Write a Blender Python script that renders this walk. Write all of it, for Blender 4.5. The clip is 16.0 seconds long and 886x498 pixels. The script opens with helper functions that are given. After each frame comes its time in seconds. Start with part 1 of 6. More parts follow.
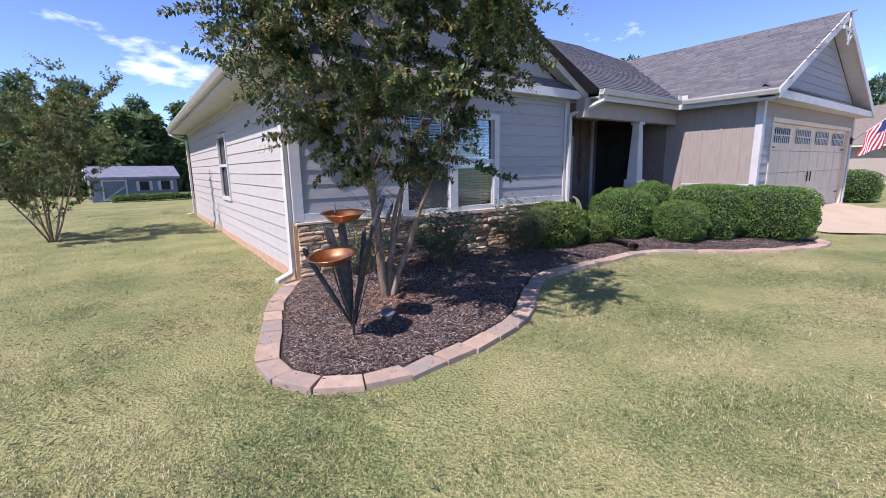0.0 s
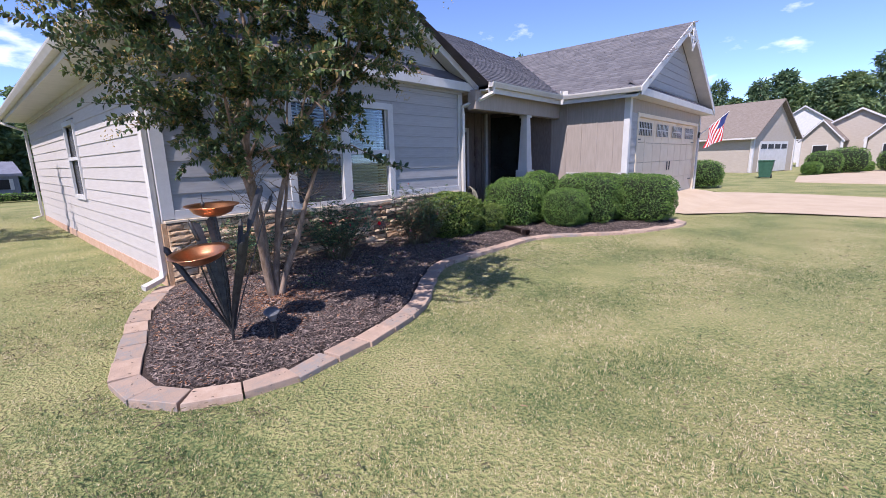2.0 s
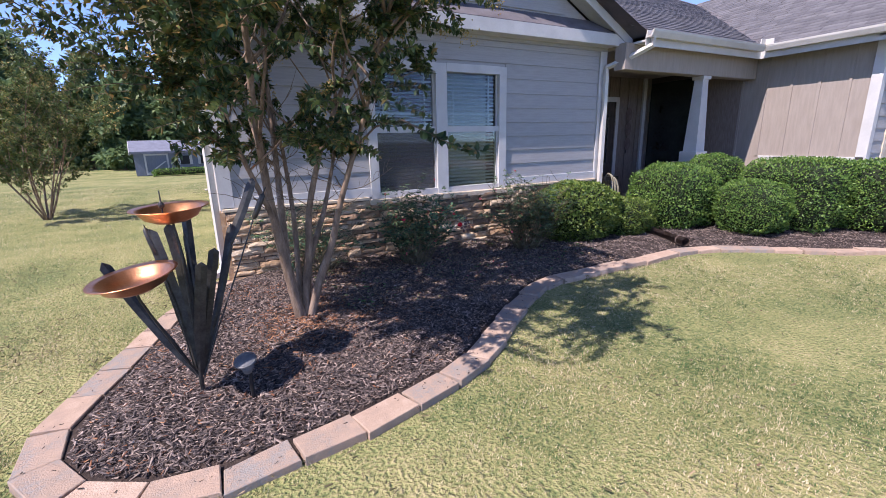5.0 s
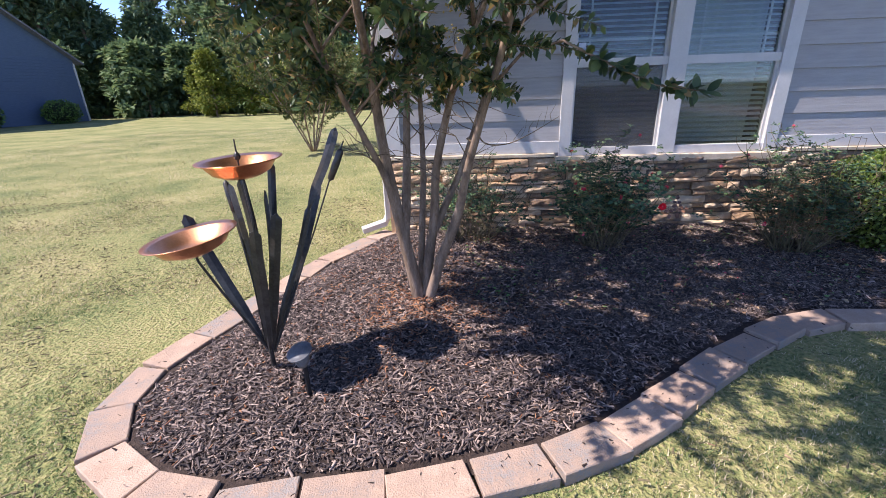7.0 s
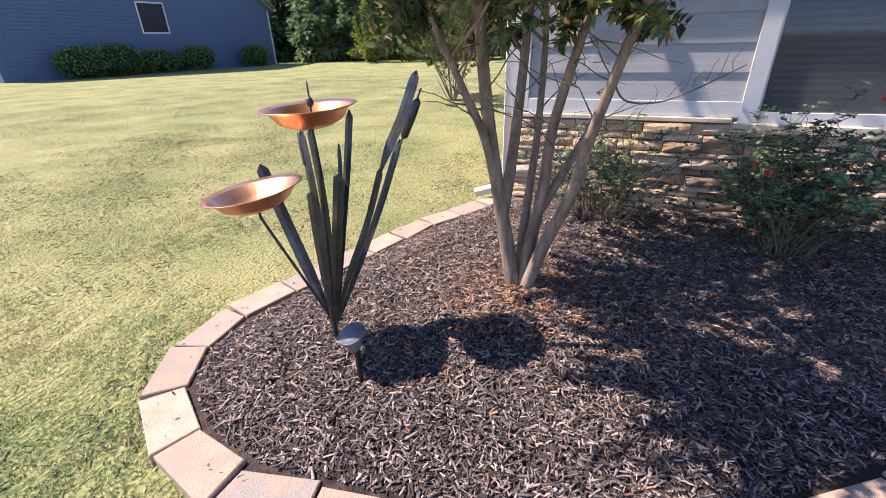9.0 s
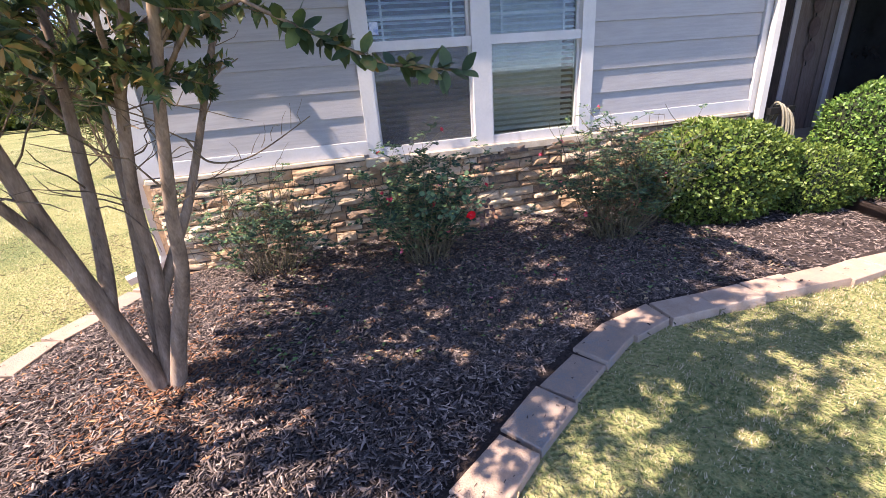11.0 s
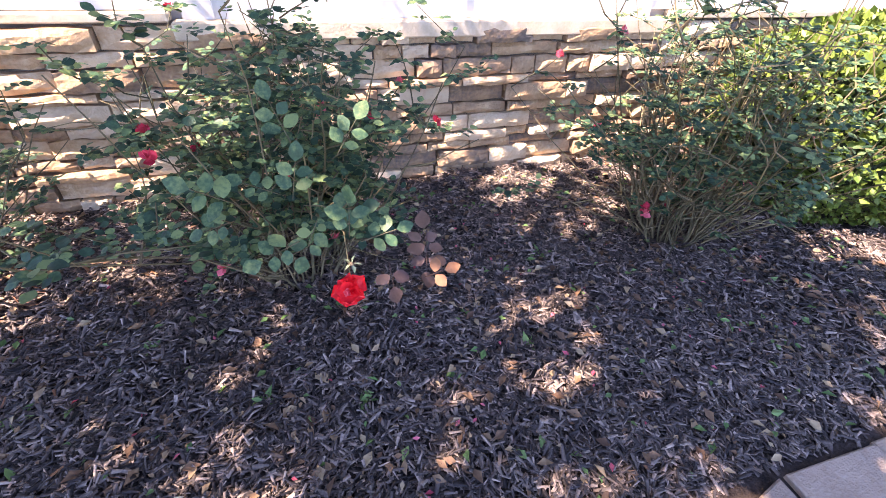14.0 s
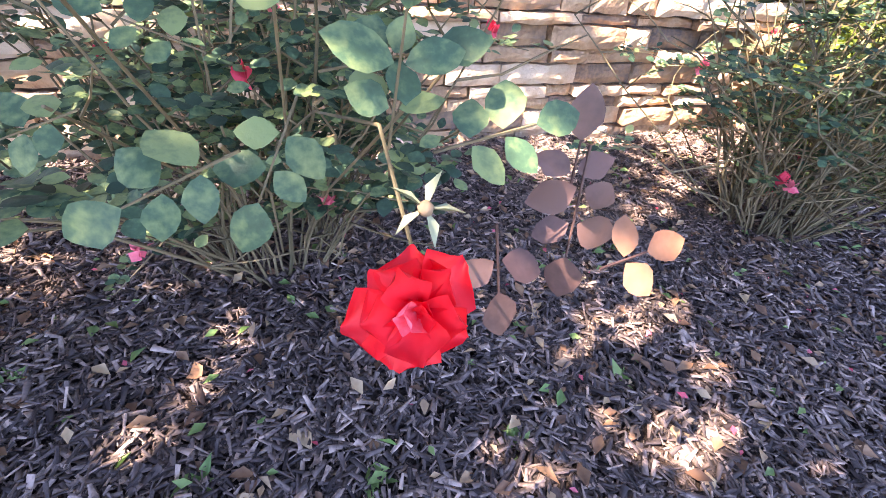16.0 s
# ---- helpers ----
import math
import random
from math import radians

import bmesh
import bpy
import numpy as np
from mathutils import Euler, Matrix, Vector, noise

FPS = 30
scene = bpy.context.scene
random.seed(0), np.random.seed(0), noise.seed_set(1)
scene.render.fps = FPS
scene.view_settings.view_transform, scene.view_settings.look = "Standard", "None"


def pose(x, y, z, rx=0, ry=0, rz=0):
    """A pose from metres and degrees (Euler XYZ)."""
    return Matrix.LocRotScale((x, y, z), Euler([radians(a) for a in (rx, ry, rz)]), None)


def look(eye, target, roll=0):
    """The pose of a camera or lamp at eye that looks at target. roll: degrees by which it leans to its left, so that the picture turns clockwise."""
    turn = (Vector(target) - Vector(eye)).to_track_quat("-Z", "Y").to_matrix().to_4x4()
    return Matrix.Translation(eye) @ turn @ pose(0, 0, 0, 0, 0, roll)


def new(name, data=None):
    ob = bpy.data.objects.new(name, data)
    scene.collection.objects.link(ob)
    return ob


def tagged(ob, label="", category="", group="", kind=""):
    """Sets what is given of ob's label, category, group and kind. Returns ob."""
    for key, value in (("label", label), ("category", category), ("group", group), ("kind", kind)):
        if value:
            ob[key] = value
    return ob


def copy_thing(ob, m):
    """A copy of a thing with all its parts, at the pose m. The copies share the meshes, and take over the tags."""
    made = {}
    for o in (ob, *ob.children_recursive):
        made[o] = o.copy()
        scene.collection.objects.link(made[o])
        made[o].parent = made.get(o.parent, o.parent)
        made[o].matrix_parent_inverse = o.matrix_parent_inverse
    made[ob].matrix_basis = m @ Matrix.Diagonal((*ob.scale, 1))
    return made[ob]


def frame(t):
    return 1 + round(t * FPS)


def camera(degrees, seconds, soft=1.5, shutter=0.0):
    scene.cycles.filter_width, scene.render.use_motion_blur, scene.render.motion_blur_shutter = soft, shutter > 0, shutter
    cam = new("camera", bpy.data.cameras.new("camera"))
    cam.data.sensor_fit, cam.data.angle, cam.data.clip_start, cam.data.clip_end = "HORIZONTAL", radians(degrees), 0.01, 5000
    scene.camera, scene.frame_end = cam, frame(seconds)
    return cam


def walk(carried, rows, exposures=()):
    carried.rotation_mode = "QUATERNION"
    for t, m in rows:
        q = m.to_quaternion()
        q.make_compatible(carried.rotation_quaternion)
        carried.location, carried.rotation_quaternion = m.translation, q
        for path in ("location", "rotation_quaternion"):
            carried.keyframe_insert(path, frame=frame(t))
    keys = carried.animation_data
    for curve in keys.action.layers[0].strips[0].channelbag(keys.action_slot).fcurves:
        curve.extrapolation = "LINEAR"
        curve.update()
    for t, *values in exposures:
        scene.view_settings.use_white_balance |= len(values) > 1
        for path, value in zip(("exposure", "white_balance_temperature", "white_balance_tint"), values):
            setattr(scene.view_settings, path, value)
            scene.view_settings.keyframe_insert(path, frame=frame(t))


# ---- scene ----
cam = camera(91.9, 16.0, soft=0.8)
PATH = [
    (0, (2.364, 2.054, 1.519), (3.503, 3.655, 1.145), -0.9),
    (0.5, (2.365, 2.055, 1.525), (3.618, 3.573, 1.172), -0.4),
    (1, (2.375, 2.089, 1.496), (3.777, 3.474, 1.157), -1.2),
    (1.5, (2.45, 2.051, 1.462), (3.963, 3.314, 1.121), -1.4),
    (2, (2.536, 2.017, 1.451), (3.987, 3.331, 1.045), -1.3),
    (2.5, (2.666, 2.142, 1.435), (3.978, 3.587, 0.998), -0.3),
    (3, (2.887, 2.27, 1.449), (4.064, 3.818, 0.98), -1.3),
    (3.2, (3.005, 2.294, 1.468), (4.107, 3.904, 1.027), -1.7),
    (5.3, (4.146, 2.893, 1.472), (5.052, 4.604, 0.969), -1.3),
    (5.5, (4.254, 2.992, 1.47), (5.155, 4.7, 0.949), -1.2),
    (6, (4.523, 3.165, 1.451), (5.167, 4.96, 0.847), -1.8),
    (6.5, (4.651, 3.327, 1.452), (4.734, 5.214, 0.795), -2.3),
    (7, (4.812, 3.543, 1.43), (4.697, 5.414, 0.733), -1.9),
    (7.5, (4.926, 3.715, 1.389), (4.451, 5.474, 0.565), -0.5),
    (8, (4.893, 3.942, 1.365), (4.198, 5.567, 0.429), -2.0),
    (8.2, (4.903, 3.991, 1.365), (4.177, 5.601, 0.427), -2.1),
    (10.3, (5.097, 4.085, 1.388), (4.993, 5.943, 0.654), -3.6),
    (10.5, (5.19, 4.114, 1.383), (5.294, 5.97, 0.645), -3.9),
    (11, (5.444, 4.216, 1.38), (5.851, 6.025, 0.629), -4.6),
    (11.5, (5.658, 4.461, 1.356), (6.403, 6.152, 0.592), -1.2),
    (12, (5.894, 4.668, 1.351), (6.62, 6.339, 0.527), -0.9),
    (12.5, (5.978, 4.946, 1.318), (6.498, 6.641, 0.393), -2.7),
    (13, (6.033, 5.266, 1.24), (6.536, 6.886, 0.18), -1.7),
    (13.5, (6.102, 5.56, 1.17), (6.595, 7.143, 0.051), 3.0),
    (14, (6.078, 5.867, 1.102), (6.586, 7.381, -0.102), 2.9),
    (14.5, (6.077, 6.099, 0.961), (6.598, 7.584, -0.273), 3.1),
    (15, (6.078, 6.189, 0.805), (6.606, 7.669, -0.433), 5.8),
    (15.5, (6.065, 6.223, 0.784), (6.595, 7.714, -0.439), 5.5),
    (16, (6.064, 6.242, 0.783), (6.64, 7.728, -0.426), 6.1),
]
EXPOSURES = [(0, 1.36, 6200, 24), (3.2, 1.4, 6250, 24), (5.5, 1.57, 6450, 25), (8, 1.82, 6700, 21), (10.5, 2.23, 7200, 24), (12.5, 2.68, 7650, 28), (14, 3.43, 7950, 30), (15, 4.08, 8250, 31), (16, 4.13, 8400, 32)]
walk(cam, [(t, look(eye, target, roll)) for t, eye, target, roll in PATH], EXPOSURES)

# ---- world, sun, exposure ----
SUN_WAY = Vector((0.74, 0.155, -1.0)).normalized()
elev = math.asin(-SUN_WAY.z)
world = bpy.data.worlds.new("sky_world")
scene.world = world
world.use_nodes = True
wn, wl = world.node_tree.nodes, world.node_tree.links
sky = wn.new("ShaderNodeTexSky")
sky.sky_type = "NISHITA"
sky.sun_disc = False
sky.sun_elevation = elev
sky.sun_rotation = math.atan2(-SUN_WAY.x, -SUN_WAY.y)
sky.air_density, sky.dust_density, sky.ozone_density = 0.55, 0.0, 3.2
sky.altitude = 3400
# fair-weather clouds, low over the horizon
tc = wn.new("ShaderNodeTexCoord")
mp = wn.new("ShaderNodeMapping")
mp.inputs["Scale"].default_value = (1.0, 1.0, 2.6)
cn = wn.new("ShaderNodeTexNoise")
cn.inputs["Scale"].default_value = 4.6
cn.inputs["Detail"].default_value = 7.0
cn.inputs["Roughness"].default_value = 0.55
cr = wn.new("ShaderNodeValToRGB")
cr.color_ramp.elements[0].position = 0.64
cr.color_ramp.elements[1].position = 0.80
mixc = wn.new("ShaderNodeMix")
mixc.data_type = "RGBA"
mixc.inputs[7].default_value = (5.2, 5.4, 5.7, 1)
wl.new(tc.outputs["Generated"], mp.inputs["Vector"])
wl.new(mp.outputs["Vector"], cn.inputs["Vector"])
wl.new(cn.outputs["Fac"], cr.inputs["Fac"])
wl.new(cr.outputs["Color"], mixc.inputs[0])
wl.new(sky.outputs["Color"], mixc.inputs[6])
wl.new(mixc.outputs[2], wn["Background"].inputs["Color"])
wn["Background"].inputs["Strength"].default_value = 0.15
sun = bpy.data.lights.new("sun", "SUN")
sun.energy, sun.angle, sun.color = 2.85, radians(0.53), (1.0, 0.95, 0.87)
sun_ob = new("sun", sun)
sun_ob.matrix_world = look((0, 0, 30), Vector((0, 0, 30)) + SUN_WAY)

# ---- materials ----


def mat(name, a, b, scale=8.0, rough=0.8, bump=0.0, fine=0.0, metal=0.0, vary=0.0, stretch=(1, 1, 1), spec=0.3, island=False, trans=0.0, grain=0.35):
    """A surface of two tones at one scale with finer grain over it, relief, and a shift of tone from piece to piece."""
    m = bpy.data.materials.new(name)
    m.use_nodes = True
    n, l = m.node_tree.nodes, m.node_tree.links
    p = n["Principled BSDF"]
    p.inputs["Roughness"].default_value = rough
    p.inputs["Metallic"].default_value = metal
    p.inputs["Specular IOR Level"].default_value = spec
    co = n.new("ShaderNodeTexCoord")
    mp = n.new("ShaderNodeMapping")
    mp.inputs["Scale"].default_value = stretch
    l.new(co.outputs["Object"], mp.inputs["Vector"])
    n1 = n.new("ShaderNodeTexNoise")
    n1.inputs["Scale"].default_value = scale
    n1.inputs["Detail"].default_value = 5
    n1.inputs["Roughness"].default_value = 0.6
    l.new(mp.outputs["Vector"], n1.inputs["Vector"])
    n2 = n.new("ShaderNodeTexNoise")
    n2.inputs["Scale"].default_value = fine or scale * 9
    n2.inputs["Detail"].default_value = 3
    l.new(mp.outputs["Vector"], n2.inputs["Vector"])
    ramp = n.new("ShaderNodeValToRGB")
    ramp.color_ramp.elements[0].position, ramp.color_ramp.elements[1].position = 0.33, 0.67
    ramp.color_ramp.elements[0].color, ramp.color_ramp.elements[1].color = (*a, 1), (*b, 1)
    add = n.new("ShaderNodeMath")
    add.operation = "MULTIPLY_ADD"
    add.inputs[1].default_value, add.inputs[2].default_value = grain, -grain / 2
    l.new(n2.outputs["Fac"], add.inputs[0])
    sm = n.new("ShaderNodeMath")
    l.new(n1.outputs["Fac"], sm.inputs[0])
    l.new(add.outputs[0], sm.inputs[1])
    last = sm
    if vary:
        if island:
            rnd = n.new("ShaderNodeNewGeometry").outputs["Random Per Island"]
        else:
            rnd = n.new("ShaderNodeObjectInfo").outputs["Random"]
        v = n.new("ShaderNodeMath")
        v.operation = "MULTIPLY_ADD"
        v.inputs[1].default_value, v.inputs[2].default_value = vary, -vary / 2
        l.new(rnd, v.inputs[0])
        last = n.new("ShaderNodeMath")
        l.new(sm.outputs[0], last.inputs[0])
        l.new(v.outputs[0], last.inputs[1])
    l.new(last.outputs[0], ramp.inputs["Fac"])
    l.new(ramp.outputs["Color"], p.inputs["Base Color"])
    if trans:
        tr = n.new("ShaderNodeBsdfTranslucent")
        l.new(ramp.outputs["Color"], tr.inputs["Color"])
        mx = n.new("ShaderNodeMixShader")
        mx.inputs[0].default_value = trans
        l.new(p.outputs[0], mx.inputs[1])
        l.new(tr.outputs[0], mx.inputs[2])
        l.new(mx.outputs[0], n["Material Output"].inputs["Surface"])
    if bump:
        bp = n.new("ShaderNodeBump")
        bp.inputs["Strength"].default_value = 1.0
        bp.inputs["Distance"].default_value = bump
        l.new(sm.outputs[0], bp.inputs["Height"])
        l.new(bp.outputs["Normal"], p.inputs["Normal"])
    return m


def stops(m, *cols):
    """More tones along a material's ramp: (position, colour)."""
    r = next(x for x in m.node_tree.nodes if x.type == "VALTORGB").color_ramp
    while len(r.elements) > 1:
        r.elements.remove(r.elements[-1])
    r.elements[0].position, r.elements[0].color = cols[0][0], (*cols[0][1], 1)
    for pos, c in cols[1:]:
        r.elements.new(pos).color = (*c, 1)
    return m


M_LAWN = stops(mat("lawn_soil", (0.2, 0.2, 0.07), (0.3, 0.28, 0.12), 0.8, 0.95, 0.035, 48, grain=1.2),
               (0.2, (0.085, 0.125, 0.045)), (0.42, (0.218, 0.236, 0.09)), (0.58, (0.30, 0.288, 0.122)), (0.85, (0.42, 0.36, 0.19)))
M_GRASS = stops(mat("grass_blades", (0.1, 0.2, 0.04), (0.3, 0.3, 0.1), 0.8, 0.75, 0, 17, vary=0.9, island=True, trans=0.3, grain=1.3),
                (0.10, (0.065, 0.13, 0.045)), (0.38, (0.258, 0.292, 0.122)), (0.61, (0.425, 0.395, 0.208)), (0.90, (0.66, 0.555, 0.385)))
M_MULCH = mat("mulch_bed", (0.018, 0.013, 0.012), (0.07, 0.05, 0.042), 18, 0.95, 0.02, 120)
M_CHIP = stops(mat("mulch_chips", (0.02, 0.02, 0.02), (0.1, 0.07, 0.05), 30, 0.68, 0, 200, vary=0.8, island=True, spec=0.35),
               (0.14, (0.030, 0.024, 0.024)), (0.44, (0.088, 0.068, 0.063)), (0.71, (0.178, 0.138, 0.122)), (0.93, (0.40, 0.31, 0.26)))
M_PAVER = stops(mat("edging_paver", (0.4, 0.3, 0.23), (0.5, 0.4, 0.3), 14, 0.9, 0.008, 150, vary=0.55, grain=0.6),
                (0.15, (0.255, 0.235, 0.22)), (0.34, (0.325, 0.245, 0.195)), (0.58, (0.40, 0.285, 0.215)), (0.85, (0.46, 0.35, 0.275)))
# one lap siding in two tones: front as in shade, side as in sun
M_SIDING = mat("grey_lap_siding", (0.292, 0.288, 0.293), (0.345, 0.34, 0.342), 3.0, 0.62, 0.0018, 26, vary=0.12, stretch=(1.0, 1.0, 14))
M_SIDING_LIT = mat("sunlit_tone_siding", (0.42, 0.39, 0.37), (0.48, 0.45, 0.425), 3.0, 0.62, 0.0018, 26, vary=0.12, stretch=(1.0, 1.0, 14))
M_BOARD = mat("tan_board_siding", (0.275, 0.235, 0.205), (0.325, 0.28, 0.245), 3.0, 0.7, 0.001, 40, stretch=(8, 8, 1))
M_WHITE = mat("white_trim_paint", (0.47, 0.465, 0.46), (0.55, 0.54, 0.53), 4, 0.5, 0.0006, 60)
M_GUTTER = mat("white_gutter_metal", (0.50, 0.475, 0.44), (0.58, 0.555, 0.52), 3, 0.4, 0.0, 40)
M_SHINGLE = stops(mat("asphalt_shingle", (0.1, 0.1, 0.12), (0.2, 0.2, 0.22), 5, 0.92, 0.003, 220, vary=0.5, island=True),
                  (0.15, (0.088, 0.087, 0.097)), (0.5, (0.118, 0.115, 0.126)), (0.85, (0.152, 0.147, 0.158)))
M_ROOF = mat("roof_felt", (0.10, 0.09, 0.10), (0.14, 0.13, 0.14), 4, 0.95, 0.002, 90)
M_STONE = stops(mat("ledge_stone", (0.3, 0.22, 0.15), (0.5, 0.4, 0.3), 9, 0.88, 0.012, 70, vary=0.75),
                (0.12, (0.14, 0.115, 0.10)), (0.34, (0.31, 0.20, 0.125)), (0.58, (0.46, 0.30, 0.175)), (0.9, (0.60, 0.47, 0.33)))
M_MORTAR = mat("dark_mortar", (0.09, 0.075, 0.065), (0.15, 0.125, 0.105), 25, 0.95, 0.004, 120)
M_SILL = mat("sandstone_sill", (0.50, 0.40, 0.28), (0.62, 0.52, 0.40), 12, 0.85, 0.004, 90)
M_DOORPAINT = mat("garage_door_paint", (0.60, 0.50, 0.375), (0.66, 0.56, 0.43), 3, 0.55, 0.0006, 60)
M_DARKWOOD = mat("dark_stained_wood", (0.035, 0.028, 0.025), (0.075, 0.06, 0.052), 6, 0.6, 0.001, 60, stretch=(8, 8, 1))
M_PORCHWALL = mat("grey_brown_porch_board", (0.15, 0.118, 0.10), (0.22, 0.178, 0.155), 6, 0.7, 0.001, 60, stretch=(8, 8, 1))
M_CRIMSON = mat("crimson_petal", (0.42, 0.015, 0.04), (0.62, 0.06, 0.11), 30, 0.55, 0, 120, vary=0.4, island=True, trans=0.25)
M_PINKRED = mat("pale_red_petal", (0.80, 0.05, 0.09), (0.92, 0.22, 0.28), 60, 0.5, 0.0004, 120, trans=0.3)
M_PORCH = mat("porch_concrete", (0.30, 0.28, 0.26), (0.38, 0.36, 0.33), 5, 0.9, 0.002, 90)
M_DRIVE = mat("driveway_concrete", (0.40, 0.315, 0.225), (0.46, 0.37, 0.275), 1.2, 0.9, 0.002, 70)
M_BRICKBASE = mat("clay_foundation", (0.42, 0.26, 0.17), (0.52, 0.36, 0.26), 9, 0.9, 0.003, 80)
M_BARK = stops(mat("smooth_bark", (0.2, 0.15, 0.12), (0.4, 0.32, 0.27), 7, 0.8, 0.003, 60, stretch=(3, 3, 0.7)),
               (0.3, (0.11, 0.076, 0.053)), (0.52, (0.23, 0.163, 0.117)), (0.8, (0.39, 0.295, 0.225)))
M_TWIG = mat("brown_twig", (0.10, 0.07, 0.05), (0.19, 0.14, 0.09), 15, 0.85, 0, 60)
M_CANE = mat("green_cane", (0.07, 0.062, 0.034), (0.155, 0.125, 0.072), 9, 0.7, 0, 60, vary=0.5, island=True)
M_MYRTLE = stops(mat("myrtle_leaf", (0.03, 0.06, 0.03), (0.1, 0.13, 0.05), 12, 0.45, 0, 60, vary=0.9, island=True, trans=0.22),
                 (0.1, (0.035, 0.065, 0.035)), (0.5, (0.07, 0.12, 0.048)), (0.80, (0.15, 0.19, 0.065)), (0.97, (0.34, 0.22, 0.09)))
M_YOUNG = stops(mat("young_myrtle_leaf", (0.03, 0.06, 0.03), (0.1, 0.13, 0.05), 6, 0.5, 0, 60, vary=0.8, island=True, trans=0.3),
                (0.1, (0.06, 0.10, 0.04)), (0.5, (0.12, 0.17, 0.06)), (0.80, (0.21, 0.24, 0.09)), (0.97, (0.34, 0.26, 0.11)))
M_LITTER = stops(mat("red_brown_litter", (0.2, 0.1, 0.05), (0.4, 0.25, 0.15), 20, 0.8, 0, 90, vary=0.9, island=True),
                 (0.1, (0.10, 0.042, 0.025)), (0.5, (0.22, 0.095, 0.05)), (0.9, (0.40, 0.21, 0.11)))
M_SEED = mat("seed_cluster", (0.30, 0.24, 0.07), (0.50, 0.36, 0.15), 30, 0.8, 0, 90, vary=0.5, island=True)
M_ROSELEAF = stops(mat("rose_leaf", (0.03, 0.07, 0.05), (0.1, 0.13, 0.05), 30, 0.5, 0.0008, 160, vary=0.8, island=True, trans=0.2, spec=0.22, grain=0.6),
                   (0.15, (0.020, 0.052, 0.034)), (0.5, (0.044, 0.104, 0.060)), (0.82, (0.17, 0.24, 0.10)))
M_REDLEAF = mat("bronze_rose_leaf", (0.055, 0.032, 0.032), (0.12, 0.07, 0.062), 25, 0.5, 0.0005, 120, vary=0.4, island=True, trans=0.2)
M_HEDGE = stops(mat("boxwood_leaf", (0.02, 0.06, 0.02), (0.1, 0.15, 0.04), 10, 0.4, 0, 50, vary=0.8, island=True, trans=0.2),
                (0.15, (0.045, 0.105, 0.025)), (0.55, (0.105, 0.20, 0.04)), (0.9, (0.21, 0.32, 0.07)))
M_LIME = stops(mat("lime_hedge_leaf", (0.02, 0.06, 0.02), (0.1, 0.15, 0.04), 10, 0.4, 0, 50, vary=0.8, island=True, trans=0.25),
               (0.15, (0.055, 0.105, 0.02)), (0.55, (0.115, 0.175, 0.035)), (0.9, (0.21, 0.27, 0.06)))
# near-black body colour stands in for the shade between the leaves
M_HEDGESHADE = mat("hedge_inner_shade", (0.010, 0.018, 0.008), (0.022, 0.03, 0.012), 20, 0.9, 0.02, 80)
# far foliage lightened beyond leaf colour: distance haze put into the tones
M_FARHAZE = stops(mat("hazed_wood_leaf", (0.02, 0.05, 0.02), (0.08, 0.12, 0.05), 0.5, 0.7, 0, 4, vary=0.6, island=True, trans=0.35),
              (0.15, (0.085, 0.145, 0.075)), (0.5, (0.14, 0.22, 0.10)), (0.85, (0.23, 0.29, 0.12)))
M_PINEHAZE = stops(mat("hazed_pine_needles", (0.02, 0.05, 0.02), (0.08, 0.12, 0.05), 0.5, 0.7, 0, 4, vary=0.6, island=True, trans=0.3),
               (0.15, (0.07, 0.13, 0.085)), (0.5, (0.12, 0.20, 0.11)), (0.85, (0.20, 0.26, 0.13)))
M_COPPER = mat("copper_bowl", (0.62, 0.27, 0.14), (0.78, 0.40, 0.22), 9, 0.32, 0.0015, 120, metal=1.0)
M_IRON = mat("blackened_iron", (0.012, 0.012, 0.0125), (0.05, 0.048, 0.046), 14, 0.42, 0.0015, 90, metal=0.2, spec=0.5)
M_BLACK = mat("black_plastic", (0.012, 0.012, 0.013), (0.02, 0.02, 0.022), 12, 0.45, 0, 90)
M_LAMPTOP = mat("grey_lamp_top", (0.095, 0.098, 0.105), (0.15, 0.153, 0.16), 12, 0.45, 0, 90)
M_RED = stops(mat("red_petal", (0.6, 0.01, 0.01), (0.8, 0.03, 0.03), 20, 0.5, 0.0006, 120, vary=0.3, island=True, trans=0.3),
              (0.2, (0.78, 0.012, 0.020)), (0.6, (0.90, 0.028, 0.045)), (0.95, (0.92, 0.10, 0.13)))
M_PINK = mat("pink_petal", (0.60, 0.09, 0.14), (0.75, 0.20, 0.25), 20, 0.55, 0, 120, vary=0.4, island=True, trans=0.25)
M_SLAT = mat("white_blind", (0.48, 0.51, 0.51), (0.56, 0.59, 0.59), 6, 0.5, 0, 60)
# near-black tone stands in for the lack of light indoors
M_ROOMDARK = mat("unlit_room_dark", (0.03, 0.03, 0.03), (0.05, 0.05, 0.048), 2, 0.9, 0, 40)
M_CURTAIN = mat("pale_curtain", (0.38, 0.40, 0.38), (0.50, 0.52, 0.50), 4, 0.9, 0.002, 60, stretch=(6, 6, 0.5))
M_HOSE = mat("garden_hose", (0.16, 0.15, 0.11), (0.24, 0.22, 0.16), 9, 0.5, 0, 60)
M_PIPE = mat("brown_drain_pipe", (0.10, 0.07, 0.06), (0.155, 0.115, 0.10), 9, 0.5, 0.001, 60)
M_NEIGH = mat("blue_grey_siding", (0.07, 0.105, 0.16), (0.095, 0.135, 0.195), 3, 0.7, 0.001, 30, stretch=(1, 1, 12))
M_SHED = mat("shed_siding", (0.14, 0.16, 0.20), (0.19, 0.21, 0.25), 3, 0.8, 0.001, 40, stretch=(8, 8, 1))
